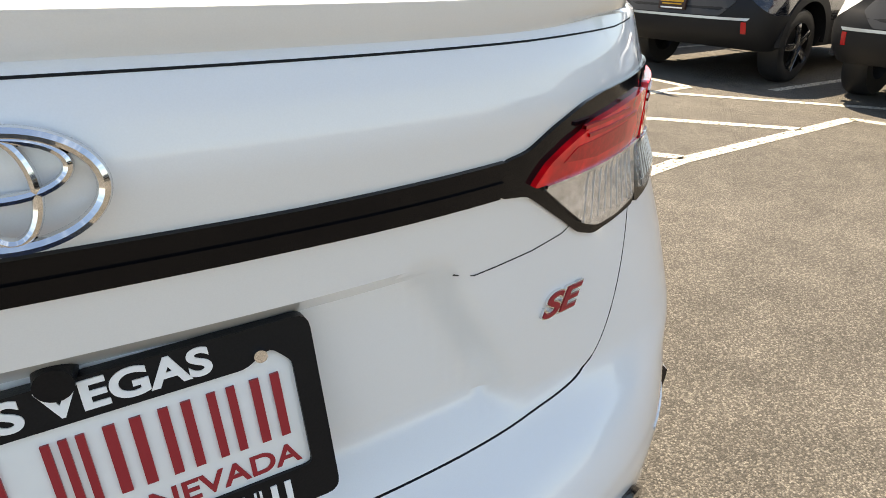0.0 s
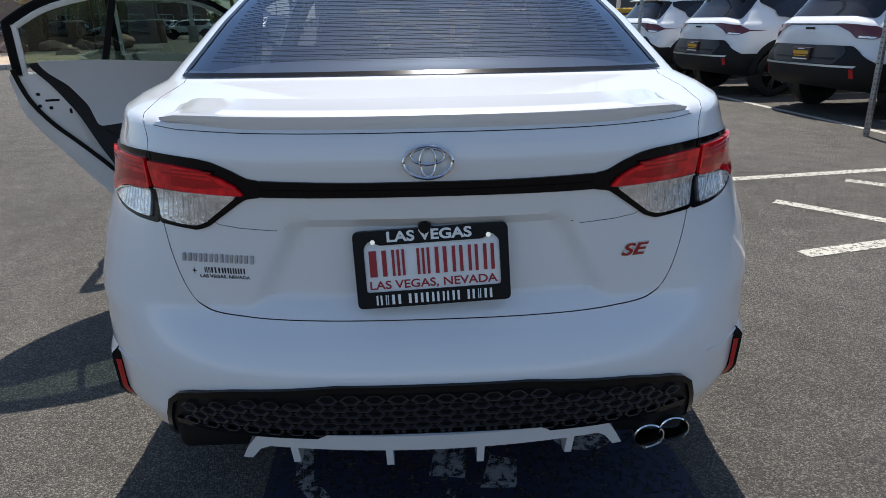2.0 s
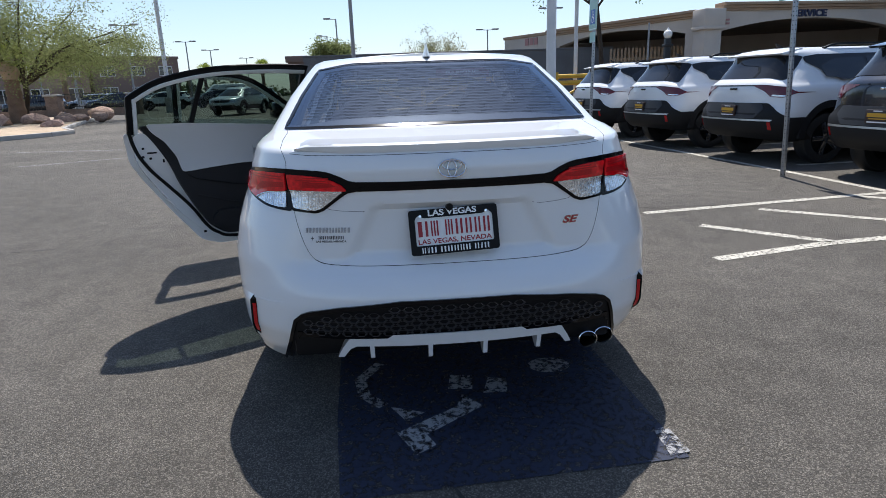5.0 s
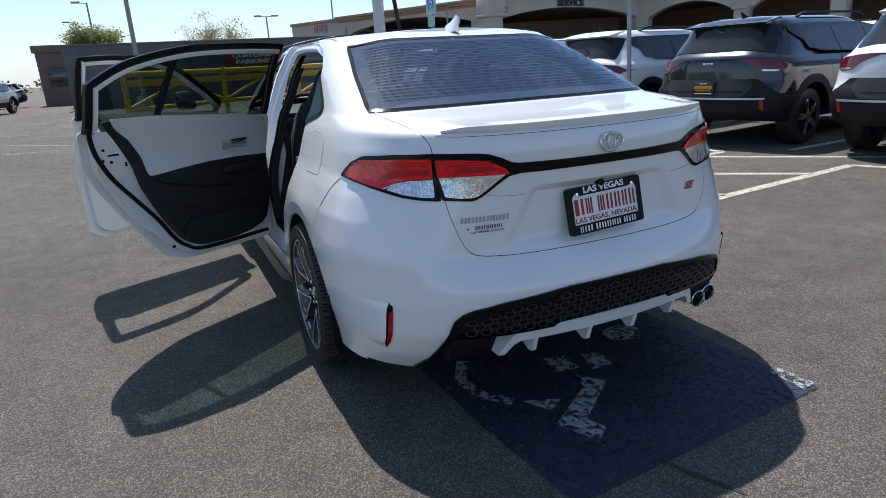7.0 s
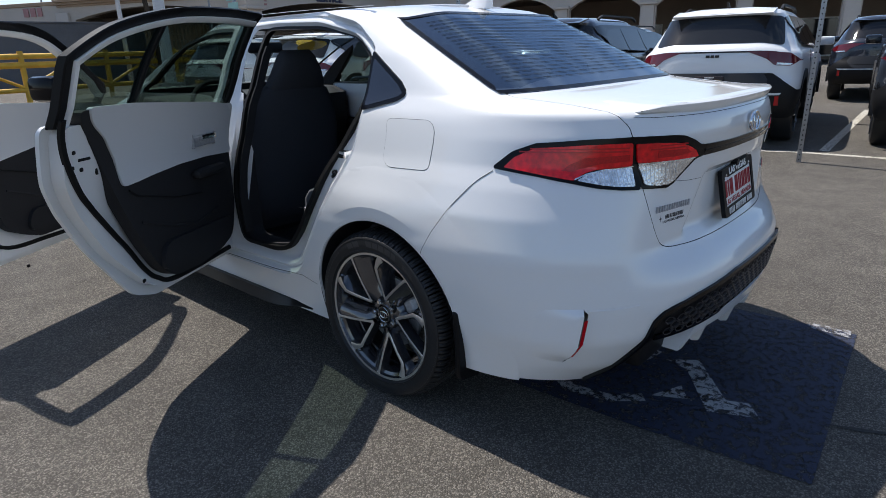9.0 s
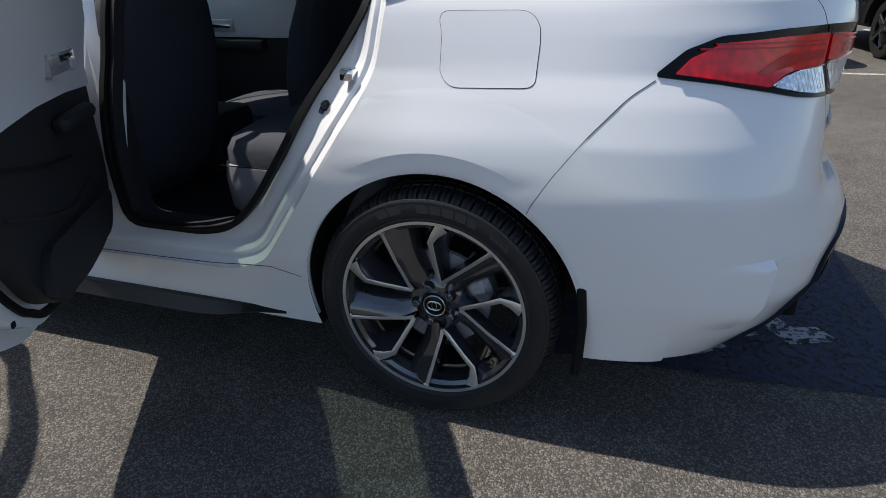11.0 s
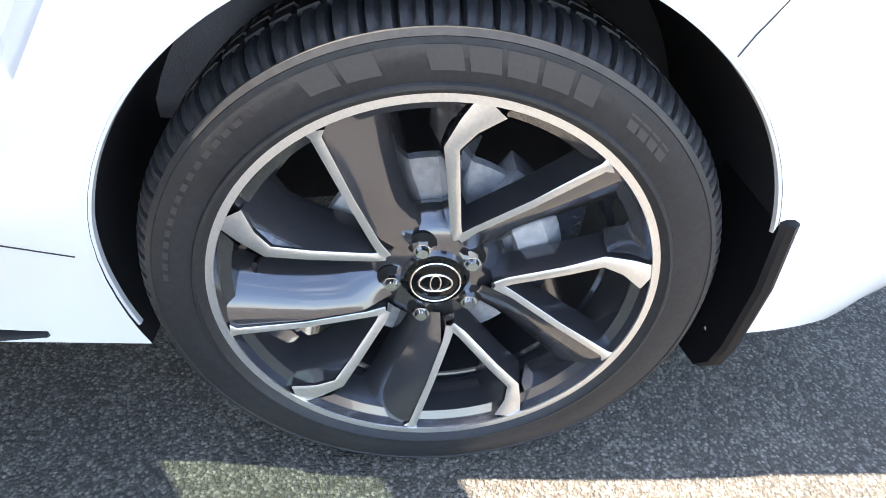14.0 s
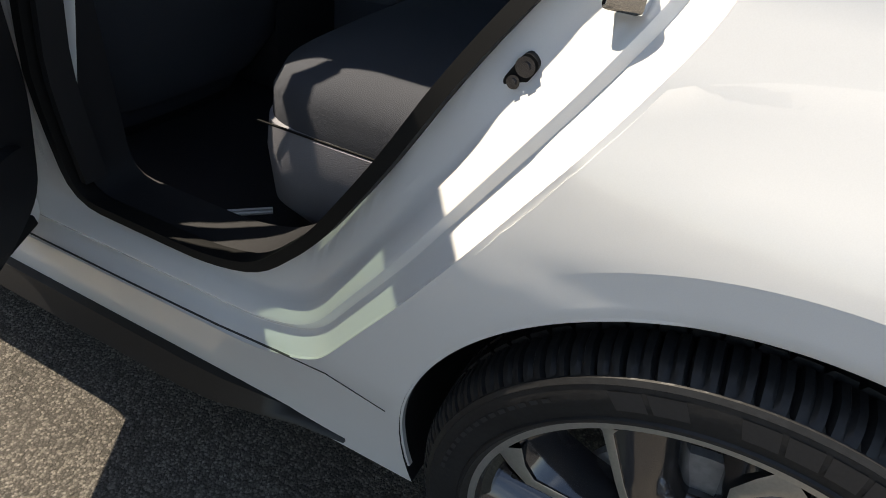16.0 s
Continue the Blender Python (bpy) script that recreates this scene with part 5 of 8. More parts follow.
rear_door = make_door(
    "rear_door", DOOR_R, [(1.152, 1.075), (1.168, 1.00), (1.194, 0.93), (1.252, 0.838), (1.345, 0.73), (1.45, 0.599), (1.520, 0.482), (1.577, 0.427), (1.685, 0.390), (2.10, 0.385)],
    [(1.166, 1.05), (1.168, 1.245), (1.32, 1.327), (1.58, 1.381), (1.89, 1.394), (2.135, 1.388), (2.13, 1.04)],
    [(2.11, 1.03), (1.19, 1.08), (1.195, 1.235), (1.33, 1.305), (1.59, 1.36), (1.89, 1.372), (2.11, 1.368)],
    [(1.475, 1.06), (1.545, 1.345)],
    [(1.195, 1.10), (1.275, 1.00), (1.345, 0.88), (1.400, 0.735), (1.467, 0.593), (1.542, 0.474), (1.615, 0.423), (1.80, 0.413), (1.95, 0.425), (2.06, 0.462), (2.11, 0.60), (2.12, 0.85), (2.115, 1.03)],
    [(1.235, 1.105), (1.262, 1.06), (1.330, 1.003), (1.388, 0.915), (1.412, 0.822), (1.485, 0.826), (1.563, 0.833), (1.737, 0.843), (1.93, 0.842), (2.12, 0.830), (2.112, 1.005), (2.06, 1.045), (1.91, 1.066), (1.46, 1.10)],
    (1.905, 0.915), (-0.86, 2.13), 59.3, "white rear door standing open, pale and black inner trim", (1, 5))
latch_on(rear_door, 1.262, 0.945, 1)
front_door = make_door(
    "front_door", DOOR_F, [(2.235, 1.07), (2.24, 0.95), (2.31, 0.85), (2.36, 0.60), (2.44, 0.42), (2.70, 0.40), (3.1, 0.41)],
    [(2.215, 1.05), (2.215, 1.388), (2.45, 1.39), (2.75, 1.335), (3.12, 1.08), (3.10, 1.03)],
    None,
    None,
    [(2.27, 1.08), (2.33, 0.95), (2.39, 0.75), (2.45, 0.50), (2.60, 0.43), (2.95, 0.45), (3.10, 0.60), (3.14, 0.9), (3.10, 1.03)],
    [(2.30, 1.085), (2.37, 0.95), (2.40, 0.80), (2.7, 0.86), (3.13, 0.86), (3.09, 1.02), (2.7, 1.06)],
    (2.92, 0.94), (-0.87, 3.25), 65.0, "white front door standing open with its window wound down", (1, 4))
latch_on(front_door, 2.29, 0.80, 1)
bm = bmesh.new()
box_into(bm, -1.06, -0.88, 2.98, 3.06, 1.04, 1.17, 0.03)
part("door_mirror", bm, M_GLOSSBLACK, front_door, "black door mirror")
# Seals and striker round the openings.
for hole in (HOLE_R, HOLE_F):
    part("opening_seal", sweep(rounded(hole, 0.05), wall_x(0.050), 0.017, 0.03, 0.004, closed=True), M_SEAL, sedan, "black rubber opening seal")
# Black cover on the pillar between the openings.
part("pillar_trim", sheet([(-0.004, 0.46), (0.034, 0.46), (0.034, 1.275), (-0.004, 1.275)], 0.04, lambda u, v, h: Vector((-(side_x(1.98, v) - 0.064 - u), 1.972 + h, v)), 0.012), M_INNER, sedan, "black pillar trim")
stop = part("door_stop", prism(rounded([(1.304, 0.818), (1.288, 0.808), (1.308, 0.774), (1.324, 0.784)], 0.010), "x", -0.7775, -0.765), M_SEAL, sedan, "black rubber door stop on the jamb", smooth=30)
for y, z, r in ((1.295, 0.811, 0.0095), (1.304, 0.795, 0.0065)):
    bm = cyl_into(bmesh.new(), pose(-0.779, y + 0.006, z - 0.006, 0, 90), r * 1.0, r * 0.75, 0.008, 20)
    cyl_into(bm, pose(-0.783, y + 0.006, z - 0.006, 0, 90), r * 0.5, r * 0.4, 0.004, 16)
    part("stop_pad", bm, M_DARKWHEEL, stop)
bm = bmesh.new()
box_into(bm, -0.795, -0.750, 1.212, 1.248, 0.866, 0.894, 0.006)
part("striker", bm, M_CHROME, sedan, "bright door striker")
# Sill joint under the opening.
part("sill_joint", sweep([(1.385, 0.352), (1.476, 0.372), (1.56, 0.366), (1.668, 0.356), (1.85, 0.350), (2.08, 0.346)], wall_x(-0.0012), 0.0016, 0.003), M_JOINT, sedan)

# ---- cabin ----


def loft(rings, n=20):
    """Rounded blocks stacked: (x, y, z, half width, half depth, squareness)."""
    bm = bmesh.new()
    rows = []
    for x, y, z, w, d, e in rings:
        row = []
        for i in range(n):
            t = 2 * math.pi * i / n
            c, s = math.cos(t), math.sin(t)
            row.append(bm.verts.new((x + w * math.copysign(abs(c) ** e, c), y + d * math.copysign(abs(s) ** e, s), z)))
        rows.append(row)
    for p, q in zip(rows, rows[1:]):
        for i in range(n):
            bm.faces.new((p[i], p[(i + 1) % n], q[(i + 1) % n], q[i]))
    bm.faces.new(rows[0])
    bm.faces.new(rows[-1])
    return bm


def front_seat(x, back=0.0):
    seat = new("front_seat")
    seat.parent = sedan
    tagged(seat, "dark cloth front seat with a wide headrest")
    part("seat_back", loft([(x, 2.235, 0.42, 0.20, 0.05, 0.6), (x, 2.21, 0.50, 0.25, 0.075, 0.55), (x, 2.19, 0.70, 0.27, 0.085, 0.5), (x, 2.16, 0.88, 0.266, 0.08, 0.5), (x, 2.135, 1.00, 0.235, 0.07, 0.55), (x, 2.115, 1.07, 0.195, 0.06, 0.6), (x, 2.105, 1.10, 0.15, 0.045, 0.7)]), M_FABRIC, seat)
    part("headrest", loft([(x, 2.10, 1.065, 0.155, 0.035, 0.5), (x, 2.085, 1.10, 0.160, 0.05, 0.5), (x, 2.065, 1.17, 0.125, 0.055, 0.5), (x, 2.06, 1.23, 0.096, 0.048, 0.55), (x, 2.06, 1.258, 0.076, 0.03, 0.7)]), M_FABRIC, seat)
    part("seat_cushion", loft([(x, 2.48, 0.36, 0.22, 0.24, 0.4), (x, 2.48, 0.44, 0.26, 0.28, 0.4), (x, 2.47, 0.54, 0.25, 0.27, 0.5), (x, 2.46, 0.57, 0.18, 0.20, 0.6)]), M_FABRIC, seat)
    part("seat_base", loft([(x, 2.46, 0.30, 0.18, 0.2, 0.3), (x, 2.46, 0.37, 0.2, 0.22, 0.3)]), M_INNER, seat)
    bm = bmesh.new()
    cyl_into(bm, pose(x - 0.262, 2.22, 0.52, 0, 90), 0.045, 0.04, 0.03, 24)
    part("recliner_cover", bm, M_INNER, seat)
    for piece in seat.children:
        piece.data.transform(Matrix.Translation((0, -back, 0)))


front_seat(-0.36)
front_seat(0.37, 0.28)
bench = new("rear_seat")
bench.parent = sedan
tagged(bench, "grey-edged dark cloth rear bench seat")
bm = loft([(0, 1.46, 0.385, 0.575, 0.245, 0.24), (0, 1.47, 0.40, 0.625, 0.28, 0.24), (0, 1.48, 0.44, 0.655, 0.305, 0.26), (0, 1.48, 0.53, 0.662, 0.315, 0.28), (0, 1.48, 0.575, 0.655, 0.312, 0.28), (0, 1.48, 0.581, 0.648, 0.306, 0.28)], 64)
part("bench_front", bm, M_GREYVINYL, bench, "grey vinyl bench front")
part("bench_cushion", loft([(0, 1.48, 0.578, 0.650, 0.308, 0.28), (0, 1.478, 0.62, 0.648, 0.310, 0.29), (0, 1.475, 0.65, 0.635, 0.302, 0.31), (0, 1.468, 0.668, 0.60, 0.28, 0.36), (0, 1.455, 0.676, 0.52, 0.22, 0.45)], 64), M_FABRIC, bench)
part("bench_seam", sweep([(1.74, 0.5785), (1.68, 0.5785), (1.50, 0.5785), (1.28, 0.5785)], lambda y, z, h: Vector((-(0.6535 - h), y, z)), 0.0022, 0.004), M_SEAL, bench)
part("bench_back", loft([(0, 1.20, 0.58, 0.64, 0.10, 0.25), (0, 1.12, 0.85, 0.65, 0.09, 0.25), (0, 1.02, 1.05, 0.60, 0.08, 0.3), (0, 1.00, 1.09, 0.55, 0.05, 0.4)], 40), M_FABRIC, bench)
for x in (-0.36, 0.0, 0.36):
    part("rear_headrest", loft([(x, 0.97, 1.07, 0.11, 0.05, 0.5), (x, 0.96, 1.12, 0.12, 0.055, 0.5), (x, 0.96, 1.16, 0.10, 0.04, 0.6)]), M_FABRIC, bench)
bm = bmesh.new()
box_into(bm, -0.69, 0.69, 1.43, 3.28, 0.295, 0.335, 0.008)
part("carpet", bm, M_CARPET, sedan, "black carpet floor")
bm = bmesh.new()
box_into(bm, -0.64, 0.64, 0.70, 1.02, 1.05, 1.085, 0.01)
part("parcel_shelf", bm, M_INNER, sedan)
bm = loft([(0, 3.18, 0.55, 0.66, 0.22, 0.3), (0, 3.14, 0.80, 0.68, 0.26, 0.3), (0, 3.16, 0.98, 0.68, 0.28, 0.3), (0, 3.22, 1.02, 0.66, 0.24, 0.35)], 40)
part("dashboard", bm, M_INNER, sedan, "black dashboard")
bm = bmesh.new()
box_into(bm, -0.13, 0.13, 2.15, 3.0, 0.33, 0.60, 0.04)
part("centre_console", bm, M_INNER, sedan)
bm = bmesh.new()
ring_into(bm, pose(-0.36, 2.82, 0.93, -22), 0.185, 0.185, 0.028, 0.03, 48)
box_into(bm, -0.08, 0.08, -0.02, 0.02, -0.06, 0.05, 0.015, pose(-0.36, 2.83, 0.93, -22))
box_into(bm, -0.18, 0.18, -0.01, 0.01, -0.015, 0.02, 0.006, pose(-0.36, 2.83, 0.93, -22))
part("steering_wheel", bm, M_INNER, sedan, "black steering wheel")
bm = bmesh.new()
box_into(bm, -0.12, 0.12, 2.86, 2.89, 1.25, 1.315, 0.015)
part("cabin_mirror", bm, M_INNER, sedan)
# The far door mirror, seen through the cabin.
bm = bmesh.new()
box_into(bm, 0.79, 1.06, 2.965, 3.07, 0.915, 1.07, 0.035)
box_into(bm, 0.74, 0.82, 3.00, 3.06, 0.945, 0.99, 0.01)
far_mirror = part("door_mirror", bm, M_GLOSSBLACK, sedan, "black door mirror")
part("mirror_glass", prism(rounded([(0.805, 0.93), (1.045, 0.93), (1.045, 1.055), (0.805, 1.055)], 0.03), "y", 2.9600, 2.9635), M_CHROME, far_mirror, "mirror glass")
# Far side door trims, seen across the cabin.
for y0, y1 in ((1.30, 2.12), (2.22, 3.1)):
    bm = bmesh.new()
    box_into(bm, 0.675, 0.695, y0, y1, 0.80, 1.035, 0.02)
    part("far_trim", bm, M_DOORTRIM, sedan, "pale grey far door trim")
    bm = bmesh.new()
    box_into(bm, 0.640, 0.70, y0 + 0.2, y1 - 0.05, 0.74, 0.79, 0.015)
    part("far_armrest", bm, M_INNER, sedan)
    bm = bmesh.new()
    box_into(bm, 0.666, 0.676, y1 - 0.51, y1 - 0.35, 0.825, 0.885, 0.005)
    bowl = part("far_bowl", bm, M_STEEL, sedan, "grey handle bowl")
    bm = bmesh.new()
    box_into(bm, 0.655, 0.667, y1 - 0.50, y1 - 0.39, 0.845, 0.862, 0.005)
    part("far_handle", bm, M_CHROME, bowl)
bm = bmesh.new()
bmesh.ops.create_circle(bm, cap_ends=True, segments=32, radius=1)
for v in bm.verts:
    v.co = Vector((0.39 + v.co.x * 0.11, 2.925 - v.co.y * 0.03 * 2.3, 1.288 + v.co.y * 0.03))
part("price_sticker", bm, mat("yellow sticker", (0.75, 0.52, 0.02), 0.5), sedan, "yellow oval windscreen sticker")
bm = bmesh.new()
for d in (-0.006, 0.006):
    box_into(bm, d - 0.003, d + 0.003, -0.041, 0.041, 0.336, 0.340, 0.0, pose(-0.5835, 1.8465, 0, 0, 0, 42))
part("mat_stripe", bm, M_WHITEINK, sedan)

# ---- ground ----


def asphalt():
    m = bpy.data.materials.new("asphalt")
    m.use_nodes = True
    n, l = m.node_tree.nodes, m.node_tree.links
    b = n["Principled BSDF"]
    b.inputs["Roughness"].default_value = 0.85
    b.inputs["Specular IOR Level"].default_value = 0.3
    tc = n.new("ShaderNodeTexCoord")
    stone, fine, coarse, patch = n.new("ShaderNodeTexVoronoi"), n.new("ShaderNodeTexNoise"), n.new("ShaderNodeTexNoise"), n.new("ShaderNodeTexNoise")
    stone.inputs["Scale"].default_value = 200
    fine.inputs["Scale"].default_value, fine.inputs["Detail"].default_value = 420, 4
    coarse.inputs["Scale"].default_value, coarse.inputs["Detail"].default_value = 5.0, 7
    patch.inputs["Scale"].default_value, patch.inputs["Detail"].default_value = 0.45, 5
    for t in (stone, fine, coarse, patch):
        l.new(tc.outputs["Object"], t.inputs["Vector"])
    # single stones: most are dark, some are pale
    sep, pale = n.new("ShaderNodeSeparateColor"), n.new("ShaderNodeMapRange")
    l.new(stone.outputs["Color"], sep.inputs["Color"])
    pale.inputs["From Min"].default_value, pale.inputs["From Max"].default_value = 0.45, 1.0
    pale.inputs["To Min"].default_value, pale.inputs["To Max"].default_value = 0.74, 1.95
    l.new(sep.outputs["Red"], pale.inputs["Value"])
    gap = n.new("ShaderNodeMapRange")
    gap.inputs["From Min"].default_value, gap.inputs["From Max"].default_value = 0.0, 0.55
    gap.inputs["To Min"].default_value, gap.inputs["To Max"].default_value = 1.16, 0.62
    l.new(stone.outputs["Distance"], gap.inputs["Value"])
    co = n.new("ShaderNodeMapRange")
    co.inputs["From Min"].default_value, co.inputs["From Max"].default_value = 0.3, 0.7
    co.inputs["To Min"].default_value, co.inputs["To Max"].default_value = 0.84, 1.16
    l.new(coarse.outputs["Fac"], co.inputs["Value"])
    pa = n.new("ShaderNodeMapRange")
    pa.inputs["From Min"].default_value, pa.inputs["From Max"].default_value = 0.35, 0.65
    pa.inputs["To Min"].default_value, pa.inputs["To Max"].default_value = 0.88, 1.14
    l.new(patch.outputs["Fac"], pa.inputs["Value"])
    k = None
    for src in (pale, gap, co, pa):
        if k is None:
            k = src.outputs["Result"]
            continue
        mul = n.new("ShaderNodeMath")
        mul.operation = "MULTIPLY"
        l.new(k, mul.inputs[0])
        l.new(src.outputs["Result"], mul.inputs[1])
        k = mul.outputs["Value"]
    sc = n.new("ShaderNodeVectorMath")
    sc.operation = "SCALE"
    sc.inputs[0].default_value = (0.163, 0.147, 0.126)
    l.new(k, sc.inputs["Scale"])
    l.new(sc.outputs["Vector"], b.inputs["Base Color"])
    bp, hs = n.new("ShaderNodeBump"), n.new("ShaderNodeMath")
    hs.operation = "ADD"
    l.new(stone.outputs["Distance"], hs.inputs[0])
    l.new(fine.outputs["Fac"], hs.inputs[1])
    bp.invert = True
    bp.inputs["Strength"].default_value, bp.inputs["Distance"].default_value = 1.0, 0.006
    l.new(hs.outputs["Value"], bp.inputs["Height"])
    l.new(bp.outputs["Normal"], b.inputs["Normal"])
    return m


def worn_paint(name, color, wear):
    """Road paint through which the stones show where it is worn."""
    m = mat(name, color, 0.75, grain=0.15, scale=300, bump=0.4, big=0.1, big_scale=4)
    n, l = m.node_tree.nodes, m.node_tree.links
    tc, noise1, ramp, mix, clear = n.new("ShaderNodeTexCoord"), n.new("ShaderNodeTexNoise"), n.new("ShaderNodeMapRange"), n.new("ShaderNodeMixShader"), n.new("ShaderNodeBsdfTransparent")
    noise1.inputs["Scale"].default_value, noise1.inputs["Detail"].default_value, noise1.inputs["Roughness"].default_value = 38, 9, 0.75
    ramp.inputs["From Min"].default_value, ramp.inputs["From Max"].default_value = wear - 0.04, wear + 0.04
    l.new(tc.outputs["Object"], noise1.inputs["Vector"])
    l.new(noise1.outputs["Fac"], ramp.inputs["Value"])
    l.new(ramp.outputs["Result"], mix.inputs["Fac"])
    l.new(clear.outputs["BSDF"], mix.inputs[1])
    l.new(n["Principled BSDF"].outputs["BSDF"], mix.inputs[2])
    l.new(mix.outputs["Shader"], n["Material Output"].inputs["Surface"])
    return m


def flat_piece(polys, z, high):
    bm = bmesh.new()
    for poly in polys:
        top = [bm.verts.new((x, y, z)) for x, y in poly]
        bm.faces.new(top)
    bmesh.ops.triangulate(bm, faces=bm.faces[:])
    for f in bm.faces:
        if f.normal.z < 0:
            f.normal_flip()
    return bm


def stripe(a, b, wide):
    a, b = Vector(a), Vector(b)
    d = (b - a).normalized() * wide / 2
    n = Vector((-d.y, d.x))
    return [tuple(a + n), tuple(a - n), tuple(b - n), tuple(b + n)]


bm = bmesh.new()
bmesh.ops.create_grid(bm, x_segments=8, y_segments=8, size=1500)
tagged(obj_of("ground", bm, asphalt(), smooth=0), "grey worn asphalt car park", "ground", kind="structure")
M_LINE = worn_paint("worn white road paint", (0.50, 0.47, 0.40), 0.45)
M_FAINT = worn_paint("faint white road paint", (0.5, 0.5, 0.5), 0.52)
M_BLUEP = worn_paint("faded blue road paint", (0.0125, 0.0190, 0.044), 0.45)
LINES = [
    ((2.05, 1.95), (3.05, 2.18)), ((3.05, 2.18), (5.18, 2.40)), ((5.18, 2.40), (5.62, 1.15)), ((5.62, 1.15), (5.72, -4.5)),
    ((2.2, 3.55), (5.06, 3.92)), ((5.06, 3.92), (5.0, 5.6)), ((5.0, 5.6), (4.75, 9.5)), ((4.75, 9.5), (4.3, 17.0)),
    ((3.3, 3.46), (4.50, 2.36)), ((2.45, 2.95), (3.12, 2.22)), ((4.6, 3.8), (5.9, 2.45)), ((2.96, -0.54), (5.55, -0.18)), ((4.49, -0.40), (5.6, -1.25)),
]
for y in (-3.3, -0.75, 0.85, 3.45, 6.1, 8.75, 11.4, 14.0):
    LINES.append(((5.45 - 0.06 * (y - 4.7) + 0.15, y), (10.6 - 0.06 * (y - 4.7), y + 0.3)))
for a, b in LINES:
    tagged(obj_of("parking_line", flat_piece([stripe(a, b, 0.10)], 0.004, 0.0), M_LINE, smooth=0), "worn white painted parking line on asphalt", "road marking", "parking lines")
for a, b in (((-9.5, 14.2), (-3.2, 13.0)), ((-7.5, 10.6), (-4.6, 12.2)), ((-5.2, 16.5), (-2.6, 13.4)), ((-9.0, 19.5), (-4.4, 18.6)), ((3.2, 12.5), (4.4, 12.8))):
    tagged(obj_of("parking_line", flat_piece([stripe(a, b, 0.10)], 0.004, 0.0), M_FAINT, smooth=0), "faint white painted parking line on asphalt", "road marking", "parking lines")
tagged(obj_of("blue_marking", flat_piece([[(0.752, -0.262), (-0.425, -0.335), (-0.470, 0.15), (-0.50, 0.80), (0.70, 0.88)]], 0.004, 0), M_BLUEP, smooth=0), "faded blue painted square on asphalt", "road marking")
SYMBOL = [
    [(0.036, 0.285), (0.108, 0.178), (-0.128, 0.0), (-0.100, -0.070), (-0.172, -0.126), (-0.240, 0.028), (0.005, 0.190)],
    [(-0.262, 0.222), (-0.127, 0.160), (-0.204, 0.108)],
    [(0.004, 0.465), (0.100, 0.445), (0.085, 0.322), (-0.018, 0.338)],
    [(0.167, 0.418), (0.243, 0.392), (0.227, 0.277), (0.125, 0.282)],
    stripe((-0.31, 0.63), (-0.395, 0.48), 0.05), stripe((-0.395, 0.48), (-0.37, 0.33), 0.05), stripe((-0.37, 0.33), (-0.29, 0.235), 0.05),
    [(0.46 + 0.095 * math.cos(k * math.pi / 8), 0.495 + 0.075 * math.sin(k * math.pi / 8)) for k in range(16)],
]
M_SYMBOL = worn_paint("worn white symbol paint", (0.34, 0.34, 0.34), 0.48)
chair_mark = tagged(new("wheelchair_marking"), "worn white wheelchair symbol painted on blue", "road marking")
for poly in SYMBOL:
    part("stroke", flat_piece([poly], 0.007, 0), M_SYMBOL, chair_mark, smooth=0)
tagged(obj_of("white_edge", flat_piece([[(0.768, -0.236), (0.690, -0.250), (0.70, -0.09), (0.758, -0.072)]], 0.008, 0), worn_paint("worn grey-white road paint", (0.26, 0.26, 0.27), 0.50), smooth=0), "worn white corner of the painted square", "road marking")


def crack(points, wide, seed):
    rnd = random.Random(seed)
    bm = bmesh.new()
    last = None
    for (x0, y0), (x1, y1) in zip(points, points[1:]):
        k = max(2, int(math.hypot(x1 - x0, y1 - y0) / 0.08))
        for i in range(k):
            t = i / k
            x, y = x0 + (x1 - x0) * t + rnd.gauss(0, 0.012), y0 + (y1 - y0) * t + rnd.gauss(0, 0.012)
            w = wide * rnd.uniform(0.3, 1.2)
            now = [bm.verts.new((x - w / 2, y - w / 2, 0.003)), bm.verts.new((x + w / 2, y + w / 2, 0.003))]
            if last:
                bm.faces.new((last[0], last[1], now[1], now[0]))
            last = now
    return bm


M_CRACK = mat("tarred crack", (0.03, 0.029, 0.027), 0.9, grain=0.3, scale=80)
for k, pts in enumerate(([(-0.38, 0.62), (-0.30, 0.2), (-0.12, -0.15), (0.05, -0.6)], [(-6.5, 4.4), (-4.8, 5.4), (-3.6, 5.6)], [(2.0, 3.85), (3.4, 3.7)], [(-4.5, 3.1), (-3.0, 3.4)])):
    tagged(obj_of("ground_crack", crack(pts, 0.016, k), M_CRACK, smooth=0), "thin dark crack in the asphalt", "crack")

# ---- parked cars ----


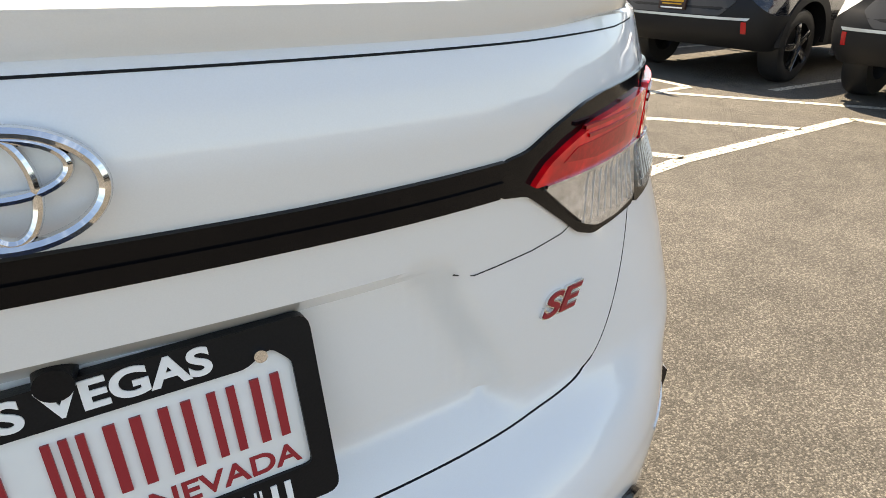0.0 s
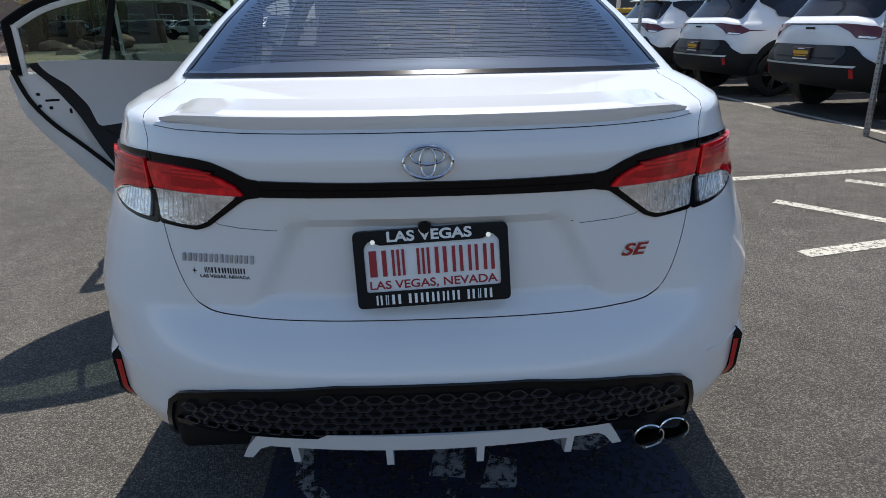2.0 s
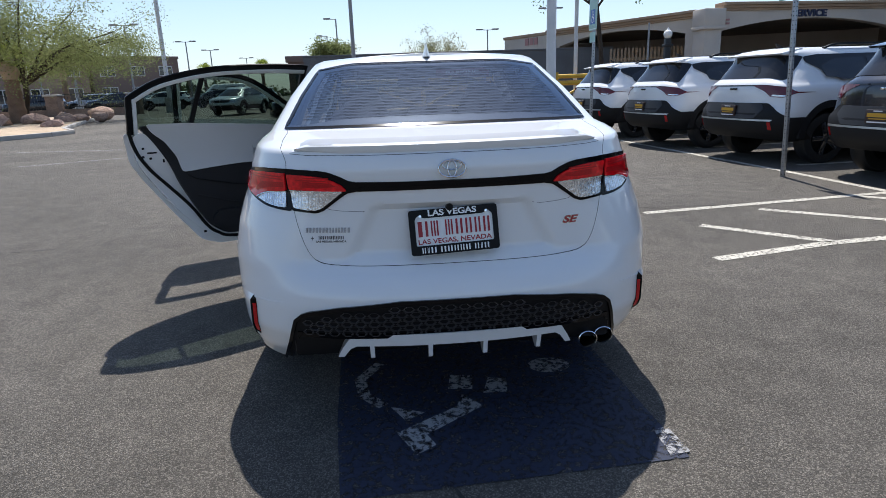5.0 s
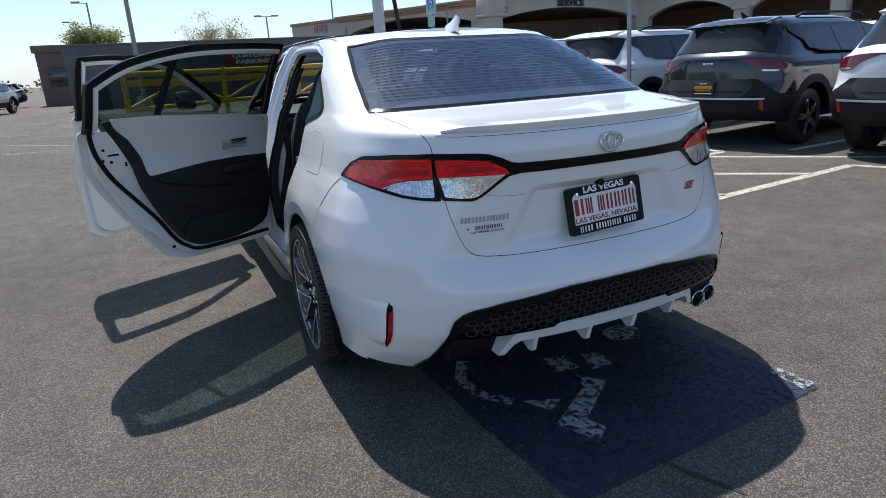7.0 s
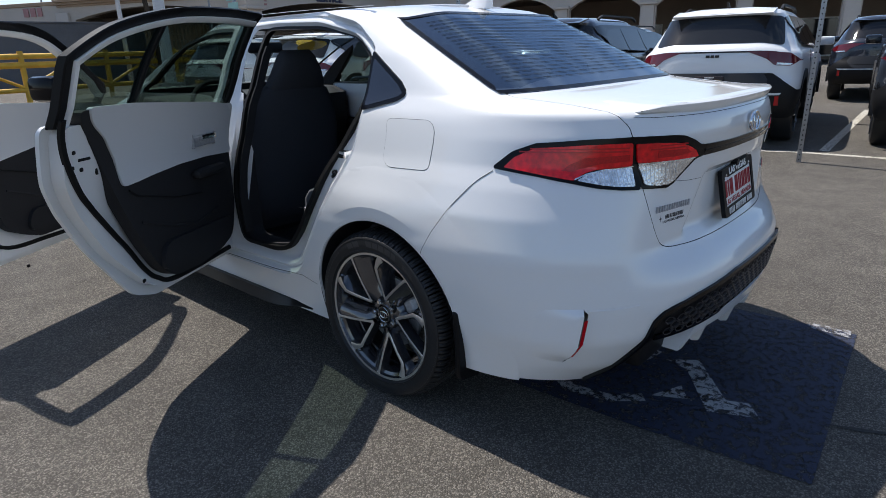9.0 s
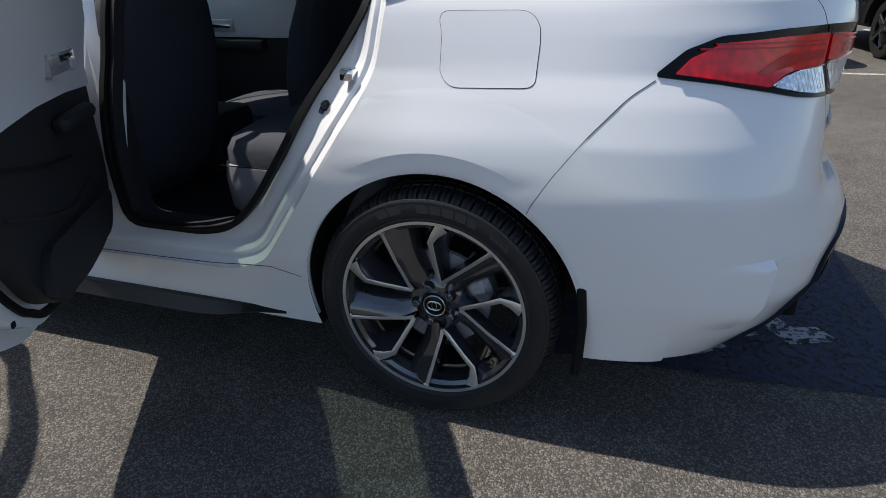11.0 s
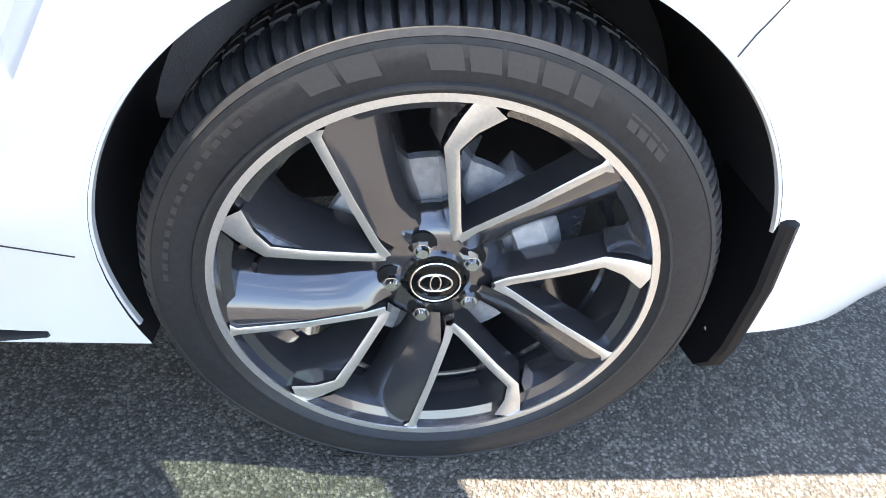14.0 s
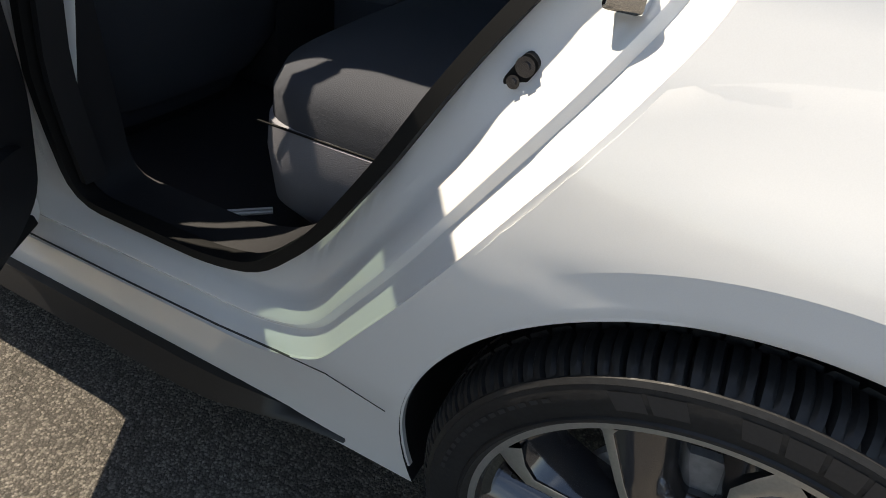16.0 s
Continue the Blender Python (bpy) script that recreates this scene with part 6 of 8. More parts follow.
class Skin:
    """A car's outer surface by levels: (z, rear y, corner depth, squareness, half width, side z, front y, front z)."""

    def __init__(self, rows, mid):
        self.rows, self.mid, self.kept = rows, mid, {}

    def half(self, z):
        key = round(z, 4)
        if key in self.kept:
            return self.kept[key]
        lv = [float(np.interp(z, [r[0] for r in self.rows], [r[i] for r in self.rows])) for i in range(8)]
        zr, yr, dr, n, w, zs, yf, zf = lv
        qs = [i / 14 * 0.86 for i in range(15)] + [1 - 0.14 * (1 - k / 7) ** 2.4 for k in range(1, 8)]
        pts = []

        def up(y, rear):
            return zs + (zr - zs) * rear + (zf - zs) * smooth01((y - self.mid) / max(0.3, yf - self.mid))

        for q in qs:
            y = yr + dr * (1 - max(0, 1 - q**n) ** (1 / n))
            pts.append(Vector((w * q, y, up(y, 1 - smooth01((q - 0.55) / 0.45)))))
        for i in range(1, 24):
            y = yr + dr + (yf - 0.7 - yr - dr) * i / 24
            pts.append(Vector((w, y, up(y, 0))))
        for q in reversed(qs[::2]):
            y = yf - 0.7 * (1 - max(0, 1 - q**2.6) ** (1 / 2.6))
            pts.append(Vector((w * q, y, up(y, 0))))
        run = [0.0]
        for p, q in zip(pts, pts[1:]):
            run.append(run[-1] + (q - p).length)
        self.kept[key] = (run, pts, np.array(pts))
        return self.kept[key]

    def shell(self, step=0.05):
        bm = bmesh.new()
        zs = []
        for a, b in zip(self.rows, self.rows[1:]):
            k = max(1, round((b[0] - a[0]) / step))
            zs += [a[0] + (b[0] - a[0]) * i / k for i in range(k)]
        zs.append(self.rows[-1][0])
        rings = []
        for z in zs:
            pts = self.half(z)[1]
            r = [bm.verts.new(p) for p in pts]
            rings.append((r, [r[0]] + [bm.verts.new((-p.x, p.y, p.z)) for p in pts[1:-1]] + [r[-1]]))
        for (r0, l0), (r1, l1) in zip(rings, rings[1:]):
            for i in range(len(r0) - 1):
                bm.faces.new((r0[i], r0[i + 1], r1[i + 1], r1[i]))
                bm.faces.new((l0[i + 1], l0[i], l1[i], l1[i + 1]))
        for which in (0, -1):
            r, l = rings[which]
            for i in range(len(r) - 1):
                face = [r[i], r[i + 1], l[i + 1], l[i]]
                face = [v for k, v in enumerate(face) if v not in face[:k]]
                bm.faces.new(face)
        bmesh.ops.recalc_face_normals(bm, faces=bm.faces[:])
        return bm

    def spot(self, a, z):
        run, _, arr = self.half(z)
        p = [float(np.interp(abs(a), run, arr[:, i])) for i in range(3)]
        return Vector((math.copysign(p[0], a), p[1], p[2]))

    def normal(self, a, z):
        return (self.spot(a + 0.01, z) - self.spot(a - 0.01, z)).cross(self.spot(a, z + 0.01) - self.spot(a, z - 0.01)).normalized()

    def arc(self, x, z):
        run, _, arr = self.half(z)
        return math.copysign(float(np.interp(abs(x), arr[:22, 0], run[:22])), x)

    def patch(self, poly, off, thick, step=0.08):
        return sheet(poly, step, lambda u, v, h: self.spot(u, v) + self.normal(u, v) * (off + h), thick)

    def rear(self, poly, off, thick, step=0.08):
        return self.patch([(self.arc(x, z), z) for x, z in poly], off, thick, step)

    def front(self, poly, off, thick):
        def at(u, v, h):
            arr = self.half(v)[2][-11:][::-1]
            return Vector((u, float(np.interp(abs(u), arr[:, 0], arr[:, 1])) + off + h, float(np.interp(abs(u), arr[:, 0], arr[:, 2]))))
        return sheet(poly, 0.08, at, thick)

    def flank(self, poly, off, thick, side):
        def at(u, v, h):
            _, _, arr = self.half(v)
            k = slice(10, -12)
            return Vector((side * (float(np.interp(u, arr[k, 1], arr[k, 0])) + off + h), u, v))
        return sheet(poly, 0.1, at, thick)


SUV = Skin([
    (0.28, 0.16, 0.45, 3.0, 0.86, 0.26, 4.50, 0.26), (0.40, 0.04, 0.48, 3.0, 0.90, 0.38, 4.58, 0.36), (0.52, 0.0, 0.5, 3.0, 0.925, 0.52, 4.62, 0.48), (0.66, 0.01, 0.5, 3.0, 0.93, 0.66, 4.63, 0.60),
    (0.74, 0.05, 0.5, 2.9, 0.928, 0.74, 4.62, 0.68), (0.95, 0.055, 0.52, 2.8, 0.915, 0.92, 4.58, 0.82), (1.06, 0.07, 0.52, 2.8, 0.895, 1.02, 4.50, 0.90), (1.12, 0.115, 0.52, 2.8, 0.865, 1.06, 4.1, 0.97), (1.15, 0.16, 0.5, 3.0, 0.84, 1.09, 3.8, 1.02),
    (1.34, 0.30, 0.5, 3.2, 0.755, 1.30, 3.3, 1.30), (1.50, 0.40, 0.45, 3.4, 0.675, 1.48, 2.9, 1.50), (1.56, 0.36, 0.45, 3.4, 0.645, 1.54, 2.75, 1.55), (1.60, 0.42, 0.42, 3.4, 0.60, 1.585, 2.65, 1.60), (1.63, 0.65, 0.4, 3.4, 0.5, 1.62, 2.5, 1.63)], 2.4)
M_SUVGLASS = mat("dark car glass", (0.012, 0.013, 0.015), 0.05, coat=0.1, spec=0.4)
M_SIDEGLASS = mat("smoked side glass", (0.018, 0.021, 0.026), 0.03, coat=0.2, spec=0.5)
M_CLAD = mat("dark grey cladding", (0.010, 0.010, 0.011), 0.6, grain=0.1, scale=300, spec=0.25)
M_SILVER = mat("silver trim", (0.45, 0.46, 0.47), 0.3, metal=0.8)
M_AMBER = mat("dark dealer plate", (0.028, 0.012, 0.010), 0.4)
M_GOLD = mat("yellow plate print", (0.62, 0.33, 0.02), 0.45)
M_SUVLAMP = mat("dark red tail lamp", (0.11, 0.004, 0.008), 0.08, coat=0.6)
M_PANEL = mat("ribbed black panel", (0.018, 0.018, 0.02), 0.55, grain=0.1, scale=200)
M_BRIGHTRED = mat("red reflector", (0.38, 0.012, 0.014), 0.2)


def simple_wheel(parent, x, y, r=0.355, metal=False):
    s = 1 if x > 0 else -1
    w = new("wheel")
    w.parent = parent
    bm = bmesh.new()
    rows = []
    prof = [(0.225, 0.10), (0.30, 0.115), (r - 0.015, 0.10), (r, 0.07), (r, -0.07), (r - 0.02, -0.11), (0.2, -0.1)]
    for i in range(36):
        t = 2 * math.pi * i / 36
        rows.append([bm.verts.new((x + s * d - s * 0.06, y + rr * math.cos(t), r + rr * math.sin(t))) for rr, d in prof])
    for p, q in zip(rows, rows[1:] + rows[:1]):
        for k in range(len(prof) - 1):
            bm.faces.new((p[k], p[k + 1], q[k + 1], q[k]))
    part("tyre", bm, M_RUBBER, w)
    bm = bmesh.new()
    for k in range(5):
        a = 2 * math.pi * k / 5 + 0.3
        box_into(bm, 0.0, 0.03, -0.035, 0.035, 0.04, 0.228, 0.008, Matrix.Translation((x + s * 0.03 - (0.03 if s < 0 else 0), y, r)) @ Matrix.Rotation(a, 4, "X"))
    bmesh.ops.create_cone(bm, cap_ends=True, segments=20, radius1=0.06, radius2=0.05, depth=0.04, matrix=Matrix.Translation((x + s * 0.035, y, r)) @ pose(0, 0, 0, 0, 90))
    part("rim", bm, M_MACHINED if metal else M_DARKWHEEL, w)
    bm = bmesh.new()
    bmesh.ops.create_cone(bm, cap_ends=True, segments=28, radius1=0.22, radius2=0.22, depth=0.02, matrix=Matrix.Translation((x - s * 0.04, y, r)) @ pose(0, 0, 0, 0, 90))
    part("brake_disc", bm, M_CLAD, w)


def lifted(z):
    """Heights of the tall body over those of its plan."""
    return float(np.interp(z, (0.0, 0.28, 0.52, 0.80, 1.05, 1.165, 1.55, 1.63, 1.75), (0.0, 0.36, 0.59, 0.865, 1.10, 1.20, 1.53, 1.61, 1.74)))


def make_suv(paint, label, metal=False):
    suv = tagged(new("suv"), label, "suv", "parked suvs")
    shell = part("body", SUV.shell(), [paint, M_CLAD], suv)
    for v in shell.data.vertices:
        v.co.z = lifted(v.co.z)
    for y in (0.92, 3.60):
        for x0, x1 in ((-1.2, -0.60), (0.60, 1.2)):
            cut(shell, [circle_prism(y, 0.38, 0.415, x0, x1, 40)])
    for poly in shell.data.polygons:
        c = poly.center
        if c.z < 0.56:
            poly.material_index = 1
    shell.data.shade_smooth()
    shell.data.set_sharp_from_angle(angle=radians(40))
    part("rear_window", SUV.rear(rounded([(-0.72, 1.165), (0.72, 1.165), (0.645, 1.525), (-0.645, 1.525)], 0.05), 0.006, 0.02), M_SUVGLASS, suv)
    part("plate_panel", SUV.rear(rounded([(-0.62, 0.70), (-0.50, 0.58), (0.50, 0.58), (0.62, 0.70), (0.56, 0.80), (-0.56, 0.80)], 0.03), 0.022, 0.02), M_PANEL, suv)
    part("bumper_trim", SUV.rear([(-0.74, 0.548), (0.74, 0.548), (0.76, 0.572), (-0.76, 0.572)], 0.024, 0.02), M_SILVER, suv, "silver bumper trim")
    part("lower_bumper", SUV.patch(rounded([(-1.22, 0.30), (1.22, 0.30), (1.22, 0.60), (0.98, 0.60), (0.80, 0.69), (0.66, 0.80), (-0.66, 0.80), (-0.80, 0.69), (-0.98, 0.60), (-1.22, 0.60)], 0.03), 0.015, 0.03, 0.05), M_CLAD, suv)
    part("light_strip", SUV.rear([(-0.66, 1.045), (0.66, 1.045), (0.66, 1.062), (-0.66, 1.062)], 0.006, 0.02), M_SUVGLASS, suv)
    part("windscreen", SUV.front(rounded([(-0.70, 1.17), (0.70, 1.17), (0.585, 1.50), (-0.585, 1.50)], 0.05), 0.006, 0.02), M_SUVGLASS, suv)
    part("grille", SUV.front(rounded([(-0.50, 0.74), (0.50, 0.74), (0.58, 0.95), (-0.58, 0.95)], 0.03), 0.006, 0.02), M_PANEL, suv, "black front grille")
    part("front_bumper", SUV.front(rounded([(-0.74, 0.32), (0.74, 0.32), (0.80, 0.58), (-0.80, 0.58)], 0.04), 0.008, 0.02), M_CLAD, suv, "dark lower front bumper")
    for s in (-1, 1):
        beam = [(s * x, z) for x, z in ((0.60, 0.80), (0.78, 0.78), (0.80, 0.94), (0.62, 0.96))]
        part("headlight", SUV.front(beam if s > 0 else beam[::-1], 0.010, 0.02), M_LAMPCLEAR, suv, "clear headlight")
        lamp = rounded([(0.36, 1.055), (0.58, 0.965), (0.66, 0.895), (0.81, 0.895), (0.86, 0.935), (0.893, 0.975), (0.80, 1.06)], 0.015, 2)
        lamp = [(SUV.arc(x, z) + (0.26 if x > 0.885 else 0), z) for x, z in lamp]
        house = part("tail_lamp", SUV.patch(lamp if s > 0 else mirrored(lamp), 0.008, 0.03, 0.05), M_SUVLAMP, suv, "dark red tail lamp")
        bar2 = [(SUV.arc(x, z), z) for x, z in ((0.67, 0.905), (0.81, 0.905), (0.83, 0.93), (0.68, 0.93))]
        part("lamp_strip", SUV.patch(bar2 if s > 0 else mirrored(bar2), 0.011, 0.01, 0.05), M_LAMPCLEAR, house)
        rf = [(s * x, z) for x, z in ((0.70, 0.44), (0.74, 0.44), (0.74, 0.535), (0.70, 0.535))]
        part("reflector", SUV.rear(rf if s > 0 else rf[::-1], 0.022, 0.02), M_BRIGHTRED, suv)
        side = [rounded([(0.86, 1.16), (1.55, 1.10), (1.55, 1.46), (1.05, 1.44), (0.80, 1.32)], 0.03), rounded([(1.60, 1.10), (2.40, 1.08), (2.40, 1.47), (1.60, 1.47)], 0.03), rounded([(2.45, 1.08), (3.30, 1.08), (2.85, 1.42), (2.45, 1.47)], 0.03)]
        band = rounded([(1.08, 1.115), (0.60, 1.395), (0.60, 1.485), (0.80, 1.515), (2.40, 1.52), (2.90, 1.445), (3.38, 1.065), (2.2, 1.075)], 0.03)
        part("window_surround", SUV.flank(band, 0.004, 0.02, s), M_SUVGLASS, suv, "black window surround")
        for pane in side:
            part("side_window", SUV.flank(pane, 0.007, 0.02, s), M_SIDEGLASS, suv)
        for y in (0.92, 3.60):
            bm = bmesh.new()
            rows = []
            for i in range(25):
                t = math.pi * i / 24
                rows.append([bm.verts.new((s * x, y + r * math.cos(t), 0.38 + r * math.sin(t))) for r, x in ((0.405, 0.90), (0.405, 0.940), (0.50, 0.940), (0.505, 0.90))])
            for p, q in zip(rows, rows[1:]):
                for k in range(4):
                    bm.faces.new((p[k], p[(k + 1) % 4], q[(k + 1) % 4], q[k]))
            part("arch_trim", bm, M_CLAD, suv)
            simple_wheel(suv, s * 0.83, y, metal=metal)
        rail = bmesh.new()
        rows = []
        for i in range(17):
            t = i / 16
            y, z = 1.0 + 1.75 * t, 1.60 + 0.055 * smooth01(t / 0.1) * smooth01((1 - t) / 0.1)
            rows.append([rail.verts.new((s * (0.565 + dx), y, z + dz)) for dx, dz in ((-0.02, -0.012), (-0.015, 0.012), (0.015, 0.012), (0.02, -0.012))])
        for p, q in zip(rows, rows[1:]):
            for k in range(4):
                rail.faces.new((p[k], p[(k + 1) % 4], q[(k + 1) % 4], q[k]))
        part("roof_rail", rail, M_CLAD, suv, "black roof rail")
        bm = bmesh.new()
        box_into(bm, s * 1.0 - 0.10, s * 1.0 + 0.10, 2.95, 3.05, 1.08, 1.22, 0.03)
        part("door_mirror", bm, paint, suv)
        bm = bmesh.new()
        box_into(bm, s * 0.93 - 0.012, s * 0.93 + 0.012, 1.62, 1.80, 0.93, 0.955, 0.006)
        part("door_handle", bm, paint, suv)
        for y in (1.58, 2.43):
            bm = SUV.flank([(y, 0.50), (y + 0.008, 0.50), (y + 0.008, 1.05), (y, 1.05)], 0.002, 0.004, s)
            part("door_gap", bm, M_SEAL, suv)
    part("roof_spoiler", prism(rounded([(0.315, 1.548), (0.66, 1.612), (0.70, 1.575), (0.36, 1.520)], 0.012, 2), "x", -0.56, 0.56), paint, suv, smooth=30)
    pl = bmesh.new()
    box_into(pl, -0.155, 0.155, -0.024, 0.04, 0.61, 0.765, 0.004)
    dealer = part("number_plate", pl, M_AMBER, suv, "dark dealer plate with yellow print")
    for dz, h, w, mm in ((0.752, 0.010, 0.11, M_WHITEINK), (0.706, 0.044, 0.26, M_GOLD), (0.665, 0.012, 0.22, M_GOLD), (0.628, 0.014, 0.25, M_WHITEINK)):
        bm = bmesh.new()
        box_into(bm, -w / 2, w / 2, -0.027, -0.022, dz - h / 2, dz + h / 2)
        part("plate_bar", bm, mm, dealer, smooth=0)
    bd = bmesh.new()
    box_into(bd, -0.075, -0.03, -0.002 + 0.05, 0.06, 0.99, 1.02, 0.003)
    box_into(bd, -0.02, 0.02, -0.002 + 0.05, 0.06, 0.99, 1.02, 0.003)
    box_into(bd, 0.03, 0.075, -0.002 + 0.05, 0.06, 0.99, 1.02, 0.003)
    part("badge", bd, M_CHROME if paint is not M_WHITE2 else M_SUVGLASS, suv)
    fin = bmesh.new()
    f = [(0.86, 1.60), (0.74, 1.64), (0.70, 1.70), (0.90, 1.63)]
    part("aerial", prism(f, "x", -0.012, 0.012), M_CLAD, suv, smooth=0)
    for child in list(suv.children) + [c for one in suv.children for c in one.children]:
        if child.data and child.name.split(".")[0] not in ("body", "arch_trim", "tyre", "rim", "brake_disc"):
            for v in child.data.vertices:
                v.co.z = lifted(v.co.z)
    return suv


M_WHITE2 = mat("clear white car paint", (0.74, 0.75, 0.76), 0.3, coat=0.6, grain=0.01, scale=800)
M_GREY = mat("dark grey metallic paint", (0.020, 0.024, 0.034), 0.2, metal=0.5, coat=1.0, grain=0.05, scale=900)
M_NAVY = mat("black metallic paint", (0.012, 0.014, 0.018), 0.22, metal=0.3, coat=0.8)
M_SILVERCAR = mat("silver car paint", (0.42, 0.45, 0.48), 0.3, metal=0.5, coat=0.6)


def stand(y, extra=0.0):
    """The pose of a car backed into the row at that place along it."""
    return pose(5.53 - 0.14 * (y - 2.1) + extra, y, 0, 0, 0, -90 + 8.0)


white_suv = make_suv(M_WHITE2, "white compact suv with black cladding, parked in a row")
white_suv.matrix_basis = stand(6.88)
for y in (2.10, 9.35, 11.85):
    copy_thing(white_suv, stand(y))
grey_suv = make_suv(M_GREY, "dark grey compact suv with black cladding, parked in a row")
grey_suv.matrix_basis = stand(4.42)
black_suv = make_suv(M_NAVY, "black compact suv with black cladding, parked in a row")
black_suv.matrix_basis = stand(-0.45)
copy_thing(grey_suv, stand(-3.1))
copy_thing(grey_suv, stand(1.2, 6.6))
copy_thing(black_suv, stand(1.0, 12.2))
copy_thing(white_suv, stand(6.8, 6.6))
copy_thing(black_suv, stand(3.9, 6.6))
copy_thing(white_suv, stand(9.4, 6.6))
silver_suv = make_suv(M_SILVERCAR, "silver suv parked by a low wall", True)
silver_suv.matrix_basis = pose(-8.4, 38.6, 0, 0, 0, 165)
for x, y, r, src in ((-20.5, 53, 100, black_suv), (-23.5, 55.5, 95, silver_suv), (-17.8, 56.5, 110, white_suv), (-26.5, 52.0, 100, black_suv), (-22, 60, 95, white_suv), (-8.6, 47.5, 92, silver_suv), (-29, 56, 90, grey_suv), (-14.2, 60.0, 100, black_suv)):
    copy_thing(src, pose(x, y, 0, 0, 0, r))
# White delivery van.
van = tagged(new("van"), "plain white delivery van parked far off", "van")
VAN = Skin([(0.35, 0.05, 0.3, 4, 0.95, 0.35, 5.2, 0.35), (0.9, 0.0, 0.3, 4, 1.0, 0.9, 5.3, 0.9), (1.2, 0.0, 0.3, 4, 1.0, 1.2, 5.1, 1.15), (1.9, 0.03, 0.3, 4, 0.95, 1.9, 4.3, 1.9), (2.3, 0.06, 0.3, 4, 0.85, 2.3, 3.9, 2.3), (2.4, 0.2, 0.3, 4, 0.7, 2.4, 3.7, 2.4)], 3.2)
part("body", VAN.shell(0.15), M_WHITE2, van)
for s in (-1, 1):
    part("side_window", VAN.flank([(3.6, 1.25), (4.3, 1.25), (4.0, 1.8), (3.6, 1.8)], 0.006, 0.02, s), M_SUVGLASS, van)
    for y in (0.9, 4.3):
        simple_wheel(van, s * 0.9, y)
van.matrix_basis = pose(-17.6, 78.0, 0, 0, 0, 100)


# ---- buildings and walls ----
M_STUCCO = mat("beige stucco", (0.52, 0.46, 0.40), 0.85, grain=0.06, scale=60, bump=0.3, big=0.08, big_scale=0.6, spec=0.2)
M_COPING = mat("tan coping", (0.36, 0.26, 0.18), 0.8, grain=0.08, scale=50, bump=0.2, big=0.1, big_scale=0.8, spec=0.2)
M_BAND = mat("pinkish tan band", (0.42, 0.31, 0.25), 0.85, grain=0.08, scale=40, big=0.1, spec=0.2)
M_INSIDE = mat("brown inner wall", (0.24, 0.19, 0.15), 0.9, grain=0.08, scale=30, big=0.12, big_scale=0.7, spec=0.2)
M_SHUTTER = mat("grey roller shutter", (0.34, 0.33, 0.32), 0.6, grain=0.06, scale=60, big=0.1)
M_GREYWALL = mat("dark grey painted block wall", (0.13, 0.133, 0.14), 0.85, grain=0.12, scale=25, bump=0.3, big=0.12, big_scale=0.9, spec=0.2)
M_DARKGLASS = mat("dark window glass", (0.02, 0.025, 0.03), 0.08, coat=0.5)
M_LETTER = mat("dark blue letters", (0.012, 0.018, 0.06), 0.5, grain=0.1, scale=40)
M_SIGNRED = mat("red sign face", (0.24, 0.022, 0.026), 0.5, grain=0.1, scale=40, big=0.08)
M_FADEDRED = mat("faded red letters", (0.40, 0.20, 0.19), 0.6, grain=0.1, scale=30)
M_YELLOW = mat("yellow barrier paint", (0.62, 0.36, 0.03), 0.5, grain=0.08, scale=90, big=0.18, big_scale=3)
M_GALV = mat("galvanised steel", (0.36, 0.37, 0.38), 0.45, metal=0.7, grain=0.15, scale=120, big=0.15, big_scale=5)
M_HOLE = mat("punched hole", (0.015, 0.015, 0.016), 0.8)
M_PALEGREEN = mat("pale green sign sheet", (0.30, 0.50, 0.44), 0.4, grain=0.04, scale=60, big=0.06)
M_SIGNBLUE = mat("blue sign sheet", (0.02, 0.13, 0.42), 0.4, grain=0.04, scale=60)
M_POLEWHITE = mat("white painted pole", (0.60, 0.60, 0.60), 0.5, grain=0.05, scale=60, big=0.08)
M_POLEGREY = mat("grey lamp post", (0.26, 0.27, 0.28), 0.5, grain=0.08, scale=60)
M_CONCRETE = mat("pale concrete", (0.40, 0.38, 0.35), 0.9, grain=0.12, scale=40, bump=0.3, big=0.12, big_scale=2, spec=0.2)
M_PINK = mat("pinkish brown stucco", (0.28, 0.20, 0.17), 0.9, grain=0.06, scale=20, big=0.08, big_scale=0.3, spec=0.2)
M_PINKDARK = mat("dark brown stucco", (0.19, 0.14, 0.12), 0.9, grain=0.06, scale=20, big=0.08, big_scale=0.3, spec=0.2)
M_BROWNBLOCK = mat("brown split block", (0.24, 0.17, 0.13), 0.95, grain=0.25, scale=14, bump=0.6, big=0.15, spec=0.2)
M_IRON = mat("black iron", (0.012, 0.012, 0.012), 0.5)
M_SAND = mat("tan gravel bed", (0.46, 0.36, 0.26), 0.95, grain=0.3, scale=26, bump=0.8, big=0.12, big_scale=1.2, spec=0.1)
M_ROCK = mat("pinkish boulder", (0.36, 0.25, 0.20), 0.9, grain=0.25, scale=6, bump=0.6, big=0.2, spec=0.2)
M_BARK = mat("dark bark", (0.055, 0.042, 0.032), 0.95, grain=0.3, scale=22, bump=0.8, big=0.2, spec=0.2)
M_PALMBARK = mat("brown palm trunk", (0.20, 0.13, 0.09), 0.95, grain=0.35, scale=30, bump=0.9, big=0.2, spec=0.2)
M_GLOBE = mat("white globe", (0.8, 0.8, 0.78), 0.4)


